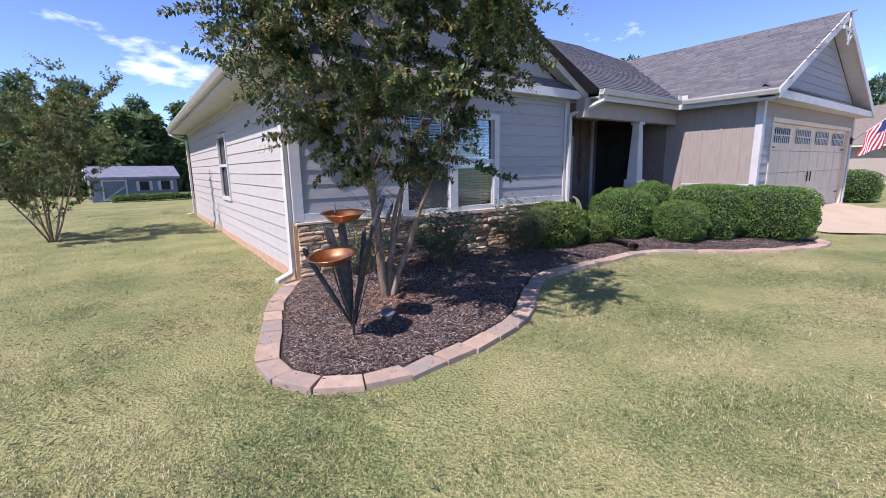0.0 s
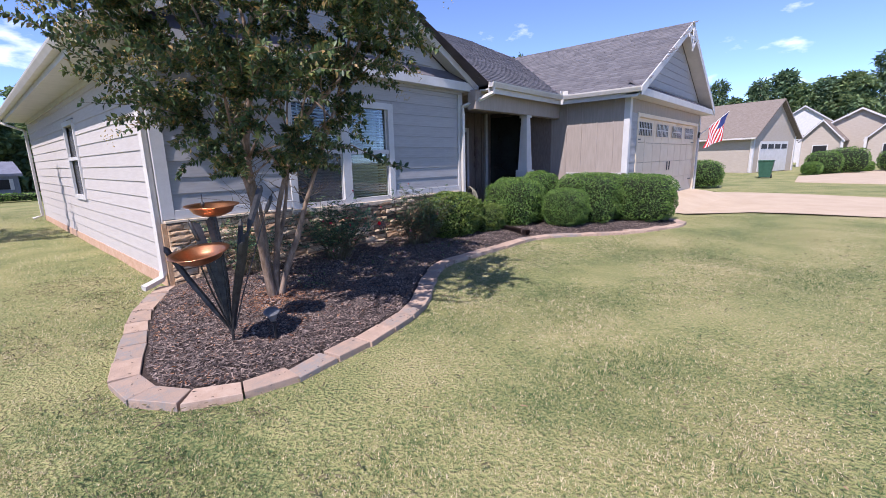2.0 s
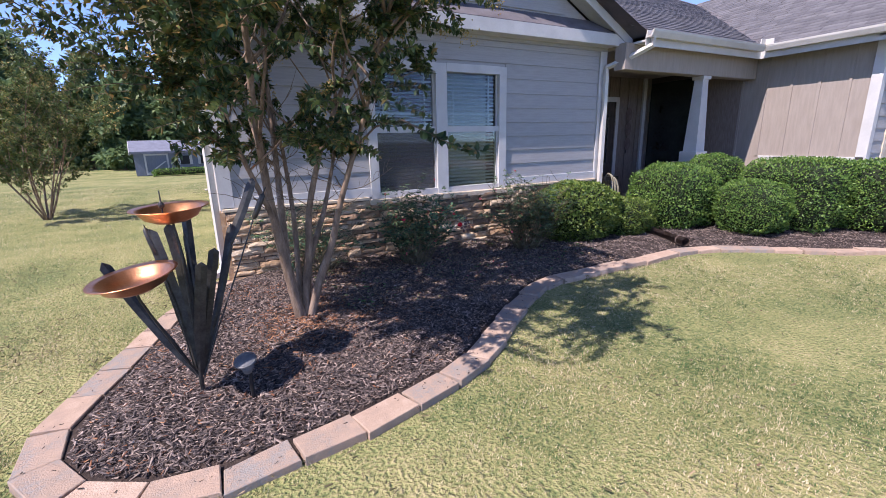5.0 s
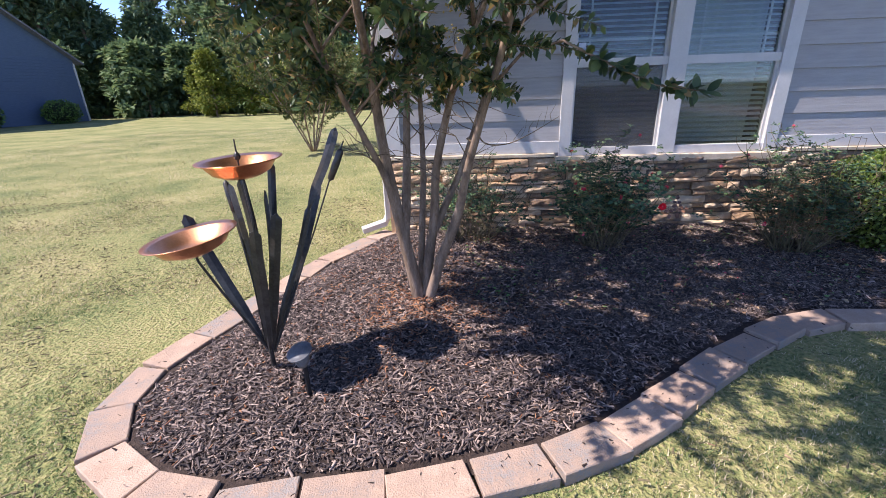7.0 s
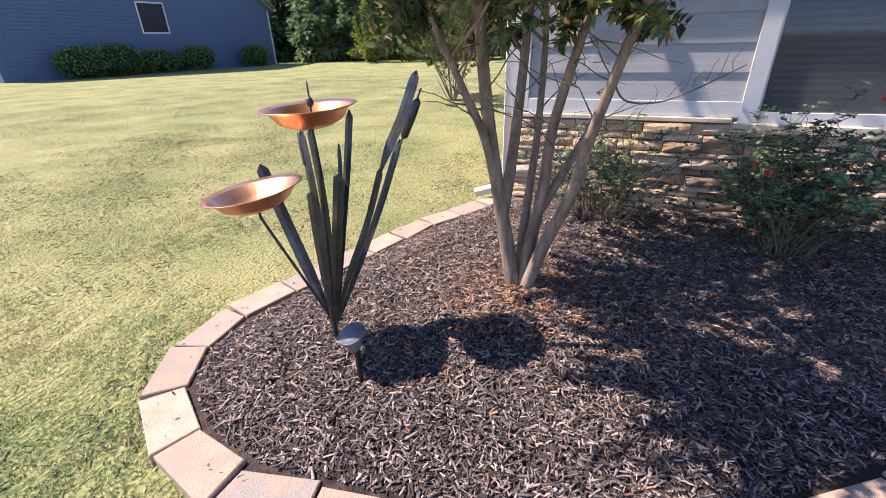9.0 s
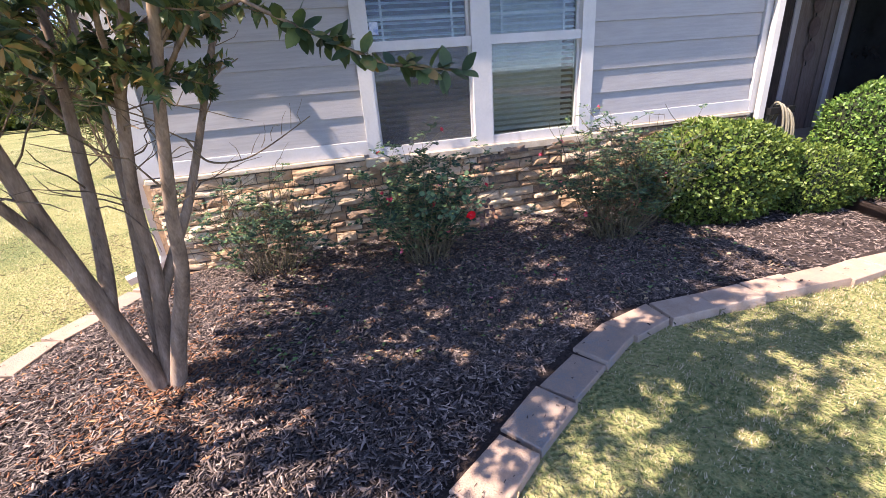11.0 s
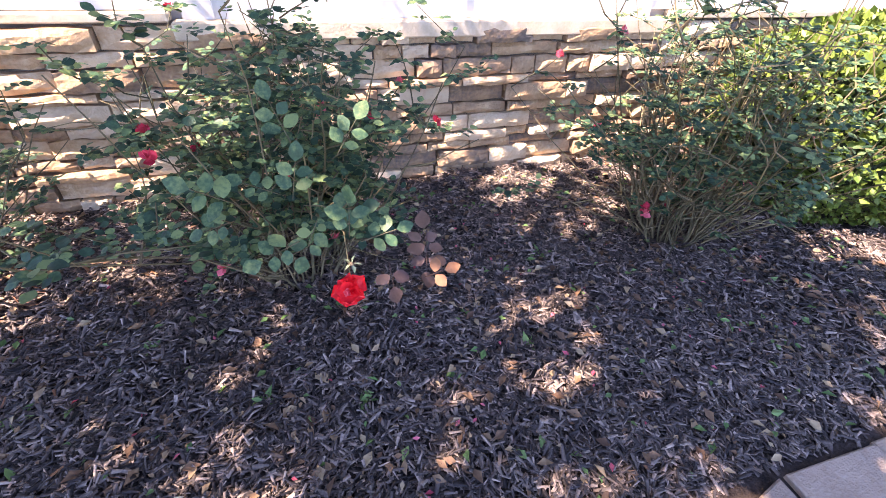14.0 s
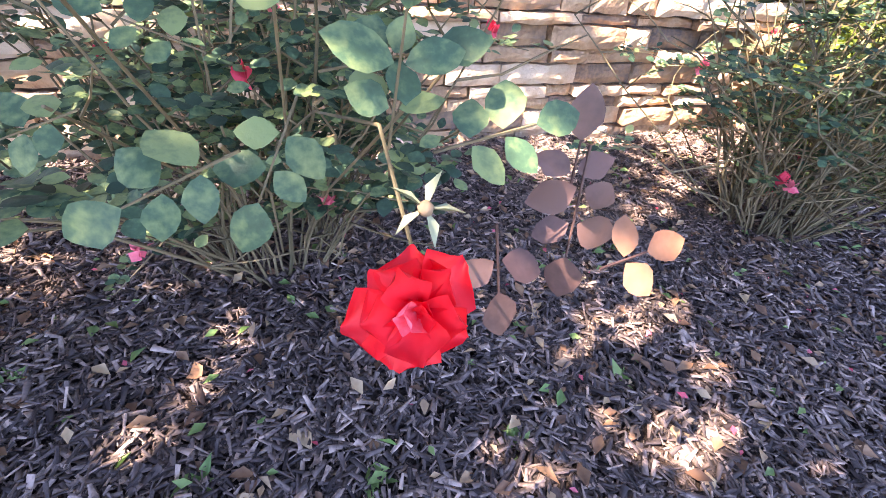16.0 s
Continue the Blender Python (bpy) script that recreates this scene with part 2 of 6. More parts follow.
M_TANSIDE = mat("beige_siding", (0.34, 0.295, 0.245), (0.41, 0.36, 0.305), 3, 0.7, 0.001, 30, stretch=(1, 1, 12))
M_BROWNROOF = mat("brown_shingle", (0.15, 0.125, 0.105), (0.22, 0.185, 0.16), 5, 0.92, 0.003, 60, stretch=(1, 1, 6))
M_GREENBIN = mat("green_bin", (0.02, 0.07, 0.045), (0.035, 0.095, 0.06), 6, 0.5, 0, 60)
M_FLAGR = mat("flag_red", (0.55, 0.03, 0.04), (0.65, 0.05, 0.06), 12, 0.8, 0, 60, trans=0.25)
M_FLAGW = mat("flag_white", (0.75, 0.72, 0.72), (0.82, 0.8, 0.8), 12, 0.8, 0, 60, trans=0.25)
M_FLAGB = mat("flag_blue", (0.03, 0.05, 0.18), (0.05, 0.07, 0.22), 12, 0.8, 0, 60, trans=0.25)
M_DRYLEAF = stops(mat("dry_leaf", (0.2, 0.1, 0.05), (0.4, 0.25, 0.15), 20, 0.8, 0, 90, vary=0.9, island=True),
                  (0.1, (0.10, 0.055, 0.035)), (0.5, (0.23, 0.135, 0.08)), (0.95, (0.44, 0.33, 0.20)))
M_THATCH = mat("lawn_thatch", (0.075, 0.07, 0.035), (0.17, 0.14, 0.075), 22, 0.95, 0, 90, vary=0.6, island=True)
M_WEED = mat("weed_leaf", (0.09, 0.19, 0.06), (0.17, 0.28, 0.10), 20, 0.6, 0, 90, vary=0.5, island=True, trans=0.2)


def glass(name, tint, veil=0.0):
    """A pane: clear with a mirror gloss; veil is the share of flat grey in front of it, insect mesh and painted sky
    reflection.
    """
    m = bpy.data.materials.new(name)
    m.use_nodes = True
    n, l = m.node_tree.nodes, m.node_tree.links
    n.remove(n["Principled BSDF"])
    t = n.new("ShaderNodeBsdfTransparent")
    t.inputs["Color"].default_value = (*tint, 1)
    g = n.new("ShaderNodeBsdfGlossy")
    g.inputs["Roughness"].default_value = 0.02
    f = n.new("ShaderNodeFresnel")
    f.inputs["IOR"].default_value = 1.5
    sc = n.new("ShaderNodeMath")
    sc.operation = "MULTIPLY_ADD"
    sc.inputs[1].default_value, sc.inputs[2].default_value = 0.9, 0.0
    mx = n.new("ShaderNodeMixShader")
    l.new(f.outputs[0], sc.inputs[0])
    l.new(sc.outputs[0], mx.inputs[0])
    l.new(t.outputs[0], mx.inputs[1])
    l.new(g.outputs[0], mx.inputs[2])
    if veil:
        # flat grey for the mesh, hazy sky reflection painted in with it
        df = n.new("ShaderNodeBsdfDiffuse")
        df.inputs["Color"].default_value = (0.11, 0.114, 0.125, 1)
        mv = n.new("ShaderNodeMixShader")
        mv.inputs[0].default_value = veil
        l.new(mx.outputs[0], mv.inputs[1])
        l.new(df.outputs[0], mv.inputs[2])
        mx = mv
    l.new(mx.outputs[0], n["Material Output"].inputs["Surface"])
    return m


M_GLASS = glass("window_glass", (0.82, 0.88, 0.87))
M_SCREEN = glass("screened_glass", (0.60, 0.64, 0.68), 0.5)

# ---- helpers for meshes ----


def thing(name, label, category, at=(0, 0, 0), group="", kind=""):
    ob = new(name)
    ob.location = at
    ob.empty_display_size = 0.1
    return tagged(ob, label, category, group, kind)


def finish(name, data, material, smooth=False):
    me = data
    if isinstance(data, bmesh.types.BMesh):
        me = bpy.data.meshes.new(name)
        bmesh.ops.recalc_face_normals(data, faces=data.faces)
        data.to_mesh(me)
        data.free()
    for m in (material if isinstance(material, (list, tuple)) else (material,)):
        if not me.materials or m.name not in me.materials:
            me.materials.append(m)
    if smooth:
        me.polygons.foreach_set("use_smooth", [True] * len(me.polygons))
    return me


def part(name, bm, material, parent, label="", smooth=False):
    """One mesh under a thing or a part; the bmesh is in the thing's own metres."""
    ob = new(name, finish(name, bm, material, smooth))
    ob.parent = parent
    return tagged(ob, label)


def solid(name, bm, material, label, category, group="", kind="", smooth=False):
    return tagged(new(name, finish(name, bm, material, smooth)), label, category, group, kind)


def box(bm, x0, x1, y0, y1, z0, z1, bevel=0.0):
    vs = [bm.verts.new((x, y, z)) for z in (z0, z1) for x, y in ((x0, y0), (x1, y0), (x1, y1), (x0, y1))]
    fs = [bm.faces.new([vs[i] for i in f]) for f in ((3, 2, 1, 0), (4, 5, 6, 7), (0, 1, 5, 4), (1, 2, 6, 5), (2, 3, 7, 6), (3, 0, 4, 7))]
    if bevel:
        bmesh.ops.bevel(bm, geom=list({e for f in fs for e in f.edges}), offset=bevel, segments=1, affect="EDGES")
    return bm


def cube(*a):
    return box(bmesh.new(), *a)


def prism(bm, low, high):
    """A solid between two outlines with as many points each."""
    a = [bm.verts.new(p) for p in low]
    b = [bm.verts.new(p) for p in high]
    bm.faces.new(a[::-1])
    bm.faces.new(b)
    k = len(a)
    for i in range(k):
        bm.faces.new((a[i], a[(i + 1) % k], b[(i + 1) % k], b[i]))
    return bm


def slab(pts, thick):
    """A sheet through pts with thickness below it."""
    return prism(bmesh.new(), [Vector(p) - Vector((0, 0, thick)) for p in pts], pts)


def tube(bm, pts, r0, r1=None, seg=8):
    r1 = r0 if r1 is None else r1
    pts = [Vector(p) for p in pts]
    rings = []
    for i, p in enumerate(pts):
        d = (pts[min(i + 1, len(pts) - 1)] - pts[max(i - 1, 0)]).normalized()
        u = d.orthogonal().normalized() if i == 0 else (u - u.dot(d) * d).normalized()
        v = d.cross(u)
        r = r0 + (r1 - r0) * i / max(1, len(pts) - 1)
        rings.append([bm.verts.new(p + (u * math.cos(a) + v * math.sin(a)) * r) for a in (2 * math.pi * k / seg for k in range(seg))])
    for a, b in zip(rings, rings[1:]):
        for k in range(seg):
            bm.faces.new((a[k], a[(k + 1) % seg], b[(k + 1) % seg], b[k]))
    bm.faces.new(rings[0][::-1])
    bm.faces.new(rings[-1])
    return bm


def lathe(bm, prof, seg=32, at=(0, 0, 0)):
    rings = []
    for r, z in prof:
        rings.append([bm.verts.new((at[0] + r * math.cos(a), at[1] + r * math.sin(a), at[2] + z)) for a in (2 * math.pi * k / seg for k in range(seg))])
    for a, b in zip(rings, rings[1:]):
        for k in range(seg):
            bm.faces.new((a[k], a[(k + 1) % seg], b[(k + 1) % seg], b[k]))
    bm.faces.new(rings[0][::-1])
    bm.faces.new(rings[-1])
    return bm


def mesh_np(name, verts, faces):
    """A mesh from arrays: verts (n,3), faces (m,k) of one size k."""
    me = bpy.data.meshes.new(name)
    verts = np.asarray(verts, np.float32)
    faces = np.asarray(faces, np.int32)
    m, k = faces.shape
    me.vertices.add(len(verts))
    me.vertices.foreach_set("co", verts.ravel())
    me.loops.add(m * k)
    me.loops.foreach_set("vertex_index", faces.ravel())
    me.polygons.add(m)
    me.polygons.foreach_set("loop_start", np.arange(0, m * k, k, dtype=np.int32))
    me.update(calc_edges=True)
    me.validate()
    return me


def unit(v):
    return v / np.maximum(np.linalg.norm(v, axis=-1, keepdims=True), 1e-9)


def leaves(name, pts, way, size, wide=0.5, droop=0.15, rng=None, up=None):
    """Pointed leaves, two quads folded along the rib: base at pts, growing along way; up gives the side that faces the light."""
    rng = rng or np.random.default_rng(1)
    n = len(pts)
    d = unit(way)
    ref = np.tile((0.0, 0.0, 1.0), (n, 1)) if up is None else up
    side = unit(np.cross(d, ref + rng.normal(0, 0.35, (n, 3))))
    nor = np.cross(side, d)
    s = size[:, None]
    mid = pts + d * s * 0.5
    tip = pts + d * s - nor * s * droop
    w = s * wide * 0.5
    a, b = mid + side * w + nor * w * 0.35, mid - side * w + nor * w * 0.35
    v = np.stack([pts, a, tip, b], 1).reshape(-1, 3)
    i = np.arange(n)[:, None] * 4
    f = np.concatenate([i + np.array([[0, 1, 2]]), i + np.array([[0, 2, 3]])], 1).reshape(-1, 3)
    return mesh_np(name, v, f)


def oval_leaves(name, pts, way, size, wide, up, rng, droop=0.12):
    """Broad oval leaves with a folded rib and a slightly toothed edge: base at pts, growing along way, the face turned to up."""
    n = len(pts)
    d = unit(way)
    side = unit(np.cross(d, up + rng.normal(0, 0.25, (n, 3))))
    nor = np.cross(side, d)
    s = size[:, None]
    out = ((0.0, 0.0), (0.14, 0.26), (0.34, 0.46), (0.56, 0.49), (0.78, 0.34), (0.92, 0.15), (1.0, 0.0))
    droop = rng.normal(droop, 0.12, (n, 1))
    cols = [pts + d * s * t - nor * s * droop * t * t for t, _ in out]
    vs = list(cols)
    fold = rng.normal(0.15, 0.35, (n, 1))
    for sg in (1, -1):
        for (t, w), c in list(zip(out, cols))[1:-1]:
            vs.append(c + side * (sg * w * wide * 1.0) * s * rng.uniform(0.9, 1.1, (n, 1)) + nor * s * (0.10 * w * 2) * fold)
    v = np.stack(vs, 1).reshape(-1, 3)
    k = len(vs)
    tri = []
    for b in (7, 12):
        half = [(0, b, 1), (5, b + 4, 6)]
        for q in range(4):
            half += [(1 + q, b + q, b + q + 1), (1 + q, b + q + 1, 2 + q)]
        tri += half if b == 7 else [h[::-1] for h in half]
    i = np.arange(n)[:, None] * k
    f = np.concatenate([i + np.array([q]) for q in tri], 1).reshape(-1, 3)
    me = mesh_np(name, v, f)
    me.polygons.foreach_set("use_smooth", np.ones(len(f), bool))
    return me

# ---- ground ----


def step(a):
    a = np.clip(a, 0, 1)
    return a * a * (3 - 2 * a)


def ground_z(x, y):
    x, y = np.asarray(x, float), np.asarray(y, float)
    drive = 0.27 * step((y - 4.3) / 1.4) * step((x - 13.4) / 0.5) * step((20.5 - x) / 0.6)
    return drive + 0.0 * x


xs = np.unique(np.concatenate([np.linspace(-420, -40, 20), np.linspace(-40, -2, 39), np.linspace(-2, 22, 97), np.linspace(22, 60, 39), np.linspace(60, 460, 21)]))
ys = np.unique(np.concatenate([np.linspace(-420, -20, 21), np.linspace(-20, 12, 129), np.linspace(12, 60, 49), np.linspace(60, 460, 21)]))
gx, gy = np.meshgrid(xs, ys)
gz = ground_z(gx, gy) + 0.012 * np.sin(gx * 1.7 + np.cos(gy * 1.3)) * np.sin(gy * 1.9) * (np.abs(gx - 6) < 12) - 0.012
ni = len(xs)
idx = (np.arange(len(ys) - 1)[:, None] * ni + np.arange(ni - 1)[None, :]).ravel()[:, None]
me = mesh_np("ground", np.stack([gx, gy, gz], -1).reshape(-1, 3), idx + np.array([[0, 1, ni + 1, ni]]))
tagged(new("ground", finish("ground", me, M_LAWN, True)), "sunlit mown lawn, green with straw-coloured dry patches", "lawn", kind="structure")

# driveway and road
gate = bmesh.new()
prev = None
for y, x0, x1 in ((5.72, 13.5, 21.6), (5.2, 13.7, 21.8), (4.6, 14.1, 22.0), (4.0, 14.9, 22.1), (3.4, 15.5, 22.1), (2.4, 15.75, 21.9), (1.2, 15.8, 21.5), (0.0, 15.85, 21.25), (-1.2, 15.9, 21.2), (-7.0, 15.95, 21.2), (-24.0, 16.0, 21.2)):
    cur = [gate.verts.new((x0 + (x1 - x0) * k / 16, y, float(ground_z(x0 + (x1 - x0) * k / 16, y)) + 0.02)) for k in range(17)]
    if prev:
        for k in range(16):
            gate.faces.new((prev[k], prev[k + 1], cur[k + 1], cur[k]))
    prev = cur
for f in gate.faces:
    if f.normal.z < 0:
        f.normal_flip()
solid("driveway", gate, M_DRIVE, "pale buff concrete driveway beside the lawn", "driveway", kind="structure")

# ---- garden bed edging ----
EDGE = [(4.0, 7.86), (3.62, 7.2), (3.4, 6.6), (3.22, 6.0), (3.1, 5.6), (3.06, 5.22), (3.25, 4.88), (3.58, 4.69), (3.93, 4.635), (4.22, 4.67), (4.55, 4.715), (4.9, 4.80), (5.25, 4.91),
        (5.56, 5.09), (5.84, 5.31), (6.05, 5.47), (6.27, 5.62), (6.58, 5.83), (6.9, 5.98), (7.22, 6.0), (7.9, 6.02), (8.5, 6.0), (9.05, 6.02), (9.6, 5.88), (10.15, 5.5), (10.62, 5.08),
        (11.1, 4.75), (11.9, 4.42), (12.6, 4.3), (13.0, 4.5), (13.15, 4.95), (13.1, 5.55)]


def spline(pts, per=24):
    out = []
    p = [np.array(a, float) for a in pts]
    for i in range(len(p) - 1):
        a, b, c, d = p[max(i - 1, 0)], p[i], p[i + 1], p[min(i + 2, len(p) - 1)]
        for t in np.linspace(0, 1, per, endpoint=False):
            out.append(0.5 * (2 * b + (c - a) * t + (2 * a - 5 * b + 4 * c - d) * t * t + (3 * b - a - 3 * c + d) * t ** 3))
    return np.array(out + [p[-1]])


curve = spline(EDGE)
length = np.concatenate([[0], np.cumsum(np.linalg.norm(np.diff(curve, axis=0), axis=1))])


def along(s):
    return np.array([np.interp(s, length, curve[:, 0]), np.interp(s, length, curve[:, 1])])


# mulch bed inside the edging
ring = np.concatenate([curve, [[13.08, 7.9], [4.05, 7.9]]])


def inside(px, py, poly=ring):
    res = np.zeros(px.shape, bool)
    x0, y0 = poly[-1]
    for x1, y1 in poly:
        cross = ((y1 > py) != (y0 > py)) & (px < (x0 - x1) * (py - y1) / (y0 - y1 + 1e-12) + x1)
        res ^= cross
        x0, y0 = x1, y1
    return res


def bed_z(x, y):
    x, y = np.asarray(x, float), np.asarray(y, float)
    near = np.full(x.shape, 9.0)
    for c in curve[::6]:
        near = np.minimum(near, (x - c[0]) ** 2 + (y - c[1]) ** 2)
    rise = step((np.sqrt(near) - 0.08) / 0.35)
    return 0.022 + rise * (0.03 + 0.05 * np.exp(-((x - 4.5) ** 2 + (y - 6.1) ** 2) / 0.9) + 0.035 * step((y - 5.2) / 1.8)
            + 0.012 * np.sin(x * 7.3 + 1.3 * np.sin(y * 5.1)) * np.sin(y * 6.7 + x) + 0.008 * np.sin(x * 17 + y * 13))


bx, by = np.meshgrid(np.arange(2.9, 13.4, 0.05), np.arange(4.3, 7.98, 0.05))
n0 = bx.shape[1]
idx = (np.arange(bx.shape[0] - 1)[:, None] * n0 + np.arange(n0 - 1)[None, :]).ravel()
keep = inside((bx[:-1, :-1] + 0.025).ravel(), (by[:-1, :-1] + 0.025).ravel())
me = mesh_np("mulch_bed", np.stack([bx, by, bed_z(bx, by)], -1).reshape(-1, 3), idx[keep][:, None] + np.array([[0, 1, n0 + 1, n0]]))
tagged(new("mulch_bed", finish("mulch_bed", me, M_MULCH, True)), "dark brown shredded bark mulch bed along the house", "mulch bed", kind="structure")

# ---- the house ----
house = thing("house", "single-storey grey lap-sided house with stone base and grey shingle roof", "house")
FRONT, LEFT, RIGHT, GFRONT, GLEFT, GRIGHT = 7.82, 4.07, 9.58, 5.70, 13.12, 20.05
EXPO = 0.19


def lap(length, expo=EXPO, along_x=True):
    """One lap board from 0 to length; the face looks to -y (or to -x)."""
    bm = bmesh.new()
    prof = [(0.002, expo + 0.012), (-0.006, expo + 0.012), (-0.020, 0.004), (-0.017, 0.0), (0.0, 0.0)]
    if along_x:
        prism(bm, [(0, d, z) for d, z in prof], [(length, d, z) for d, z in prof])
    else:
        prism(bm, [(d, 0, z) for d, z in prof], [(d, length, z) for d, z in prof])
    return bm


def boards(wall, spans, material):
    """Lap boards as pieces of a wall; spans: (x, y, z, length, along_x)."""
    made = {}
    for x, y, z, ln, ax in spans:
        key = (round(ln, 3), ax)
        if key not in made:
            made[key] = finish("siding_board", lap(ln, along_x=ax), material)
        ob = new("siding_board", made[key])
        ob.parent = wall
        ob.location = (x, y, z)


# front wall with its window opening
WX0, WX1, WZ0, WZ1 = 5.73, 7.65, 0.84, 2.38
w = bmesh.new()
ring_o = [(LEFT, 0), (RIGHT, 0), (RIGHT, 2.95), (LEFT, 2.95)]
ring_i = [(WX0, WZ0), (WX1, WZ0), (WX1, WZ1), (WX0, WZ1)]
fo, fi, ro, ri = [[w.verts.new((x, y, z)) for x, z in r] for r, y in ((ring_o, FRONT), (ring_i, FRONT), (ring_o, FRONT + 0.15), (ring_i, FRONT + 0.15))]
for k in range(4):
    q = (k + 1) % 4
    for f in ((fo[k], fo[q], fi[q], fi[k]), (ro[q], ro[k], ri[k], ri[q]), (fi[k], fi[q], ri[q], ri[k]), (fo[q], fo[k], ro[k], ro[q])):
        w.faces.new(f)
wall_front = part("wall_front", w, M_SIDING, house, "grey painted lap-board wall")
spans = []
k = 0
while 0.935 + k * EXPO < 2.72:
    z = 0.935 + k * EXPO
    if z < 2.40:
        spans += [(LEFT + 0.10, FRONT, z, 5.695 - LEFT - 0.10, True), (7.695, FRONT, z, RIGHT - 0.14 - 7.695, True)]
    else:
        spans.append((LEFT + 0.10, FRONT, z, RIGHT - 0.14 - LEFT - 0.10, True))
    k += 1
boards(wall_front, spans, M_SIDING)
# left wall
LB = 19.2
w = bmesh.new()
for y0, y1, z0, z1 in ((FRONT + 0.15, 12.3, 0.1, 2.9), (13.2, LB, 0.1, 2.9), (12.3, 13.2, 0.1, 0.9), (12.3, 13.2, 2.35, 2.9)):
    box(w, LEFT, LEFT + 0.15, y0, y1, z0, z1)
# the paler tone puts the sun on this side into the paint
wall_left = part("wall_side", w, M_SIDING_LIT, house, "lap-board side wall, its tone painted paler for sunlight")
spans = []
k = 0
while 0.13 + k * EXPO < 2.75:
    z = 0.13 + k * EXPO
    if z + EXPO <= 0.9 or z > 2.28:
        spans.append((LEFT, FRONT + 0.10, z, LB - FRONT - 0.10, False))
    else:
        spans += [(LEFT, FRONT + 0.10, z, 12.22 - FRONT - 0.10, False), (LEFT, 13.28, z, LB - 13.28, False)]
    k += 1
boards(wall_left, spans, M_SIDING_LIT)
part("foundation", cube(LEFT - 0.03, LEFT + 0.1, FRONT + 0.12, LB, -0.1, 0.135), M_BRICKBASE, house, "low orange-tan clay foundation strip")
# trims of the front section
part("skirt_board", cube(LEFT + 0.10, 5.695, FRONT - 0.034, FRONT - 0.002, 0.825, 0.935, 0.003), M_WHITE, house, "white skirt board")
part("skirt_board", cube(7.695, RIGHT - 0.13, FRONT - 0.034, FRONT - 0.002, 0.825, 0.935, 0.003), M_WHITE, house, "white skirt board")
part("corner_board", box(cube(LEFT - 0.035, LEFT + 0.10, FRONT - 0.035, FRONT - 0.001, 0.835, 2.8), LEFT - 0.035, LEFT - 0.004, FRONT - 0.001, FRONT + 0.10, 0.1, 2.8), M_WHITE, house, "white corner board")
part("corner_board", cube(RIGHT - 0.13, RIGHT + 0.012, FRONT - 0.036, FRONT + 0.15, 0.80, 2.8, 0.003), M_WHITE, house, "white corner board")
part("frieze_board", cube(LEFT - 0.02, RIGHT, FRONT - 0.045, FRONT - 0.012, 2.72, 2.9, 0.003), M_SIDING, house)
part("frieze_board", cube(LEFT - 0.045, LEFT - 0.012, FRONT + 0.1, LB, 2.68, 2.86, 0.003), M_WHITE, house)
part("rear_wall", cube(LEFT, GRIGHT, LB, LB + 0.15, 0, 2.9), M_SIDING_LIT, house)
part("rear_wall", cube(GRIGHT - 0.15, GRIGHT, GFRONT + 0.15, LB, 0, 2.9), M_SIDING_LIT, house)


# the double window
def window(parent, x0, x1, z0, z1, y):
    win = new("window")
    win.parent = parent
    tagged(win, "white double sash window with lowered blinds")
    gl = ((5.80, 6.612), (6.77, 7.58))
    fr = bmesh.new()
    box(fr, 5.695, 5.80, y - 0.04, y + 0.09, 0.795, 2.405)
    box(fr, 7.58, 7.695, y - 0.04, y + 0.09, 0.795, 2.405)
    box(fr, 6.612, 6.77, y - 0.038, y + 0.09, 0.795, 2.405)
    for a, b in gl:
        box(fr, a, b, y - 0.03, y + 0.09, 0.795, 0.868)
        box(fr, a, b, y - 0.022, y + 0.07, 1.578, 1.648)
        box(fr, a, b, y - 0.042, y + 0.09, 2.31, 2.41)
    part("window_frame", fr, M_WHITE, win, "white painted frame")
    for i, (a, b) in enumerate(gl):
        lo = part("pane", cube(a + 0.02, b - 0.02, y + 0.012, y + 0.016, 0.868, 1.578), M_SCREEN if i == 0 else M_GLASS, win)
        hi = part("pane", cube(a + 0.02, b - 0.02, y + 0.032, y + 0.036, 1.648, 2.31), M_GLASS, win)
        for u, v in ((a, a + 0.022), (b - 0.022, b)):
            sash = bmesh.new()
            box(sash, u, v, y, y + 0.03, 0.868, 1.578)
            box(sash, u, v, y + 0.02, y + 0.05, 1.648, 2.31)
            part("sash", sash, M_WHITE, win)
        gr = bmesh.new()
        for u in (a + 0.13, b - 0.13):
            box(gr, u - 0.008, u + 0.008, y + 0.038, y + 0.048, 1.648, 2.31)
        for v in (1.80, 2.19):
            box(gr, a, b, y + 0.0395, y + 0.0465, v - 0.008, v + 0.008)
        part("grille", gr, M_WHITE, win)
        for ob in (lo, hi):
            ob.visible_shadow = False
        z = 0.90
        sl = bmesh.new()
        prism(sl, [(a + 0.01, -0.022, -0.010), (a + 0.01, 0.022, 0.010), (a + 0.01, 0.022, 0.013), (a + 0.01, -0.022, -0.007)],
              [(b - 0.01, -0.022, -0.010), (b - 0.01, 0.022, 0.010), (b - 0.01, 0.022, 0.013), (b - 0.01, -0.022, -0.007)])
        sl = finish("blind_slat", sl, M_SLAT)
        while z < 2.3:
            ob = new("blind_slat", sl)
            ob.parent = win
            ob.location = (0, y + 0.085, z)
            z += 0.046
    return win


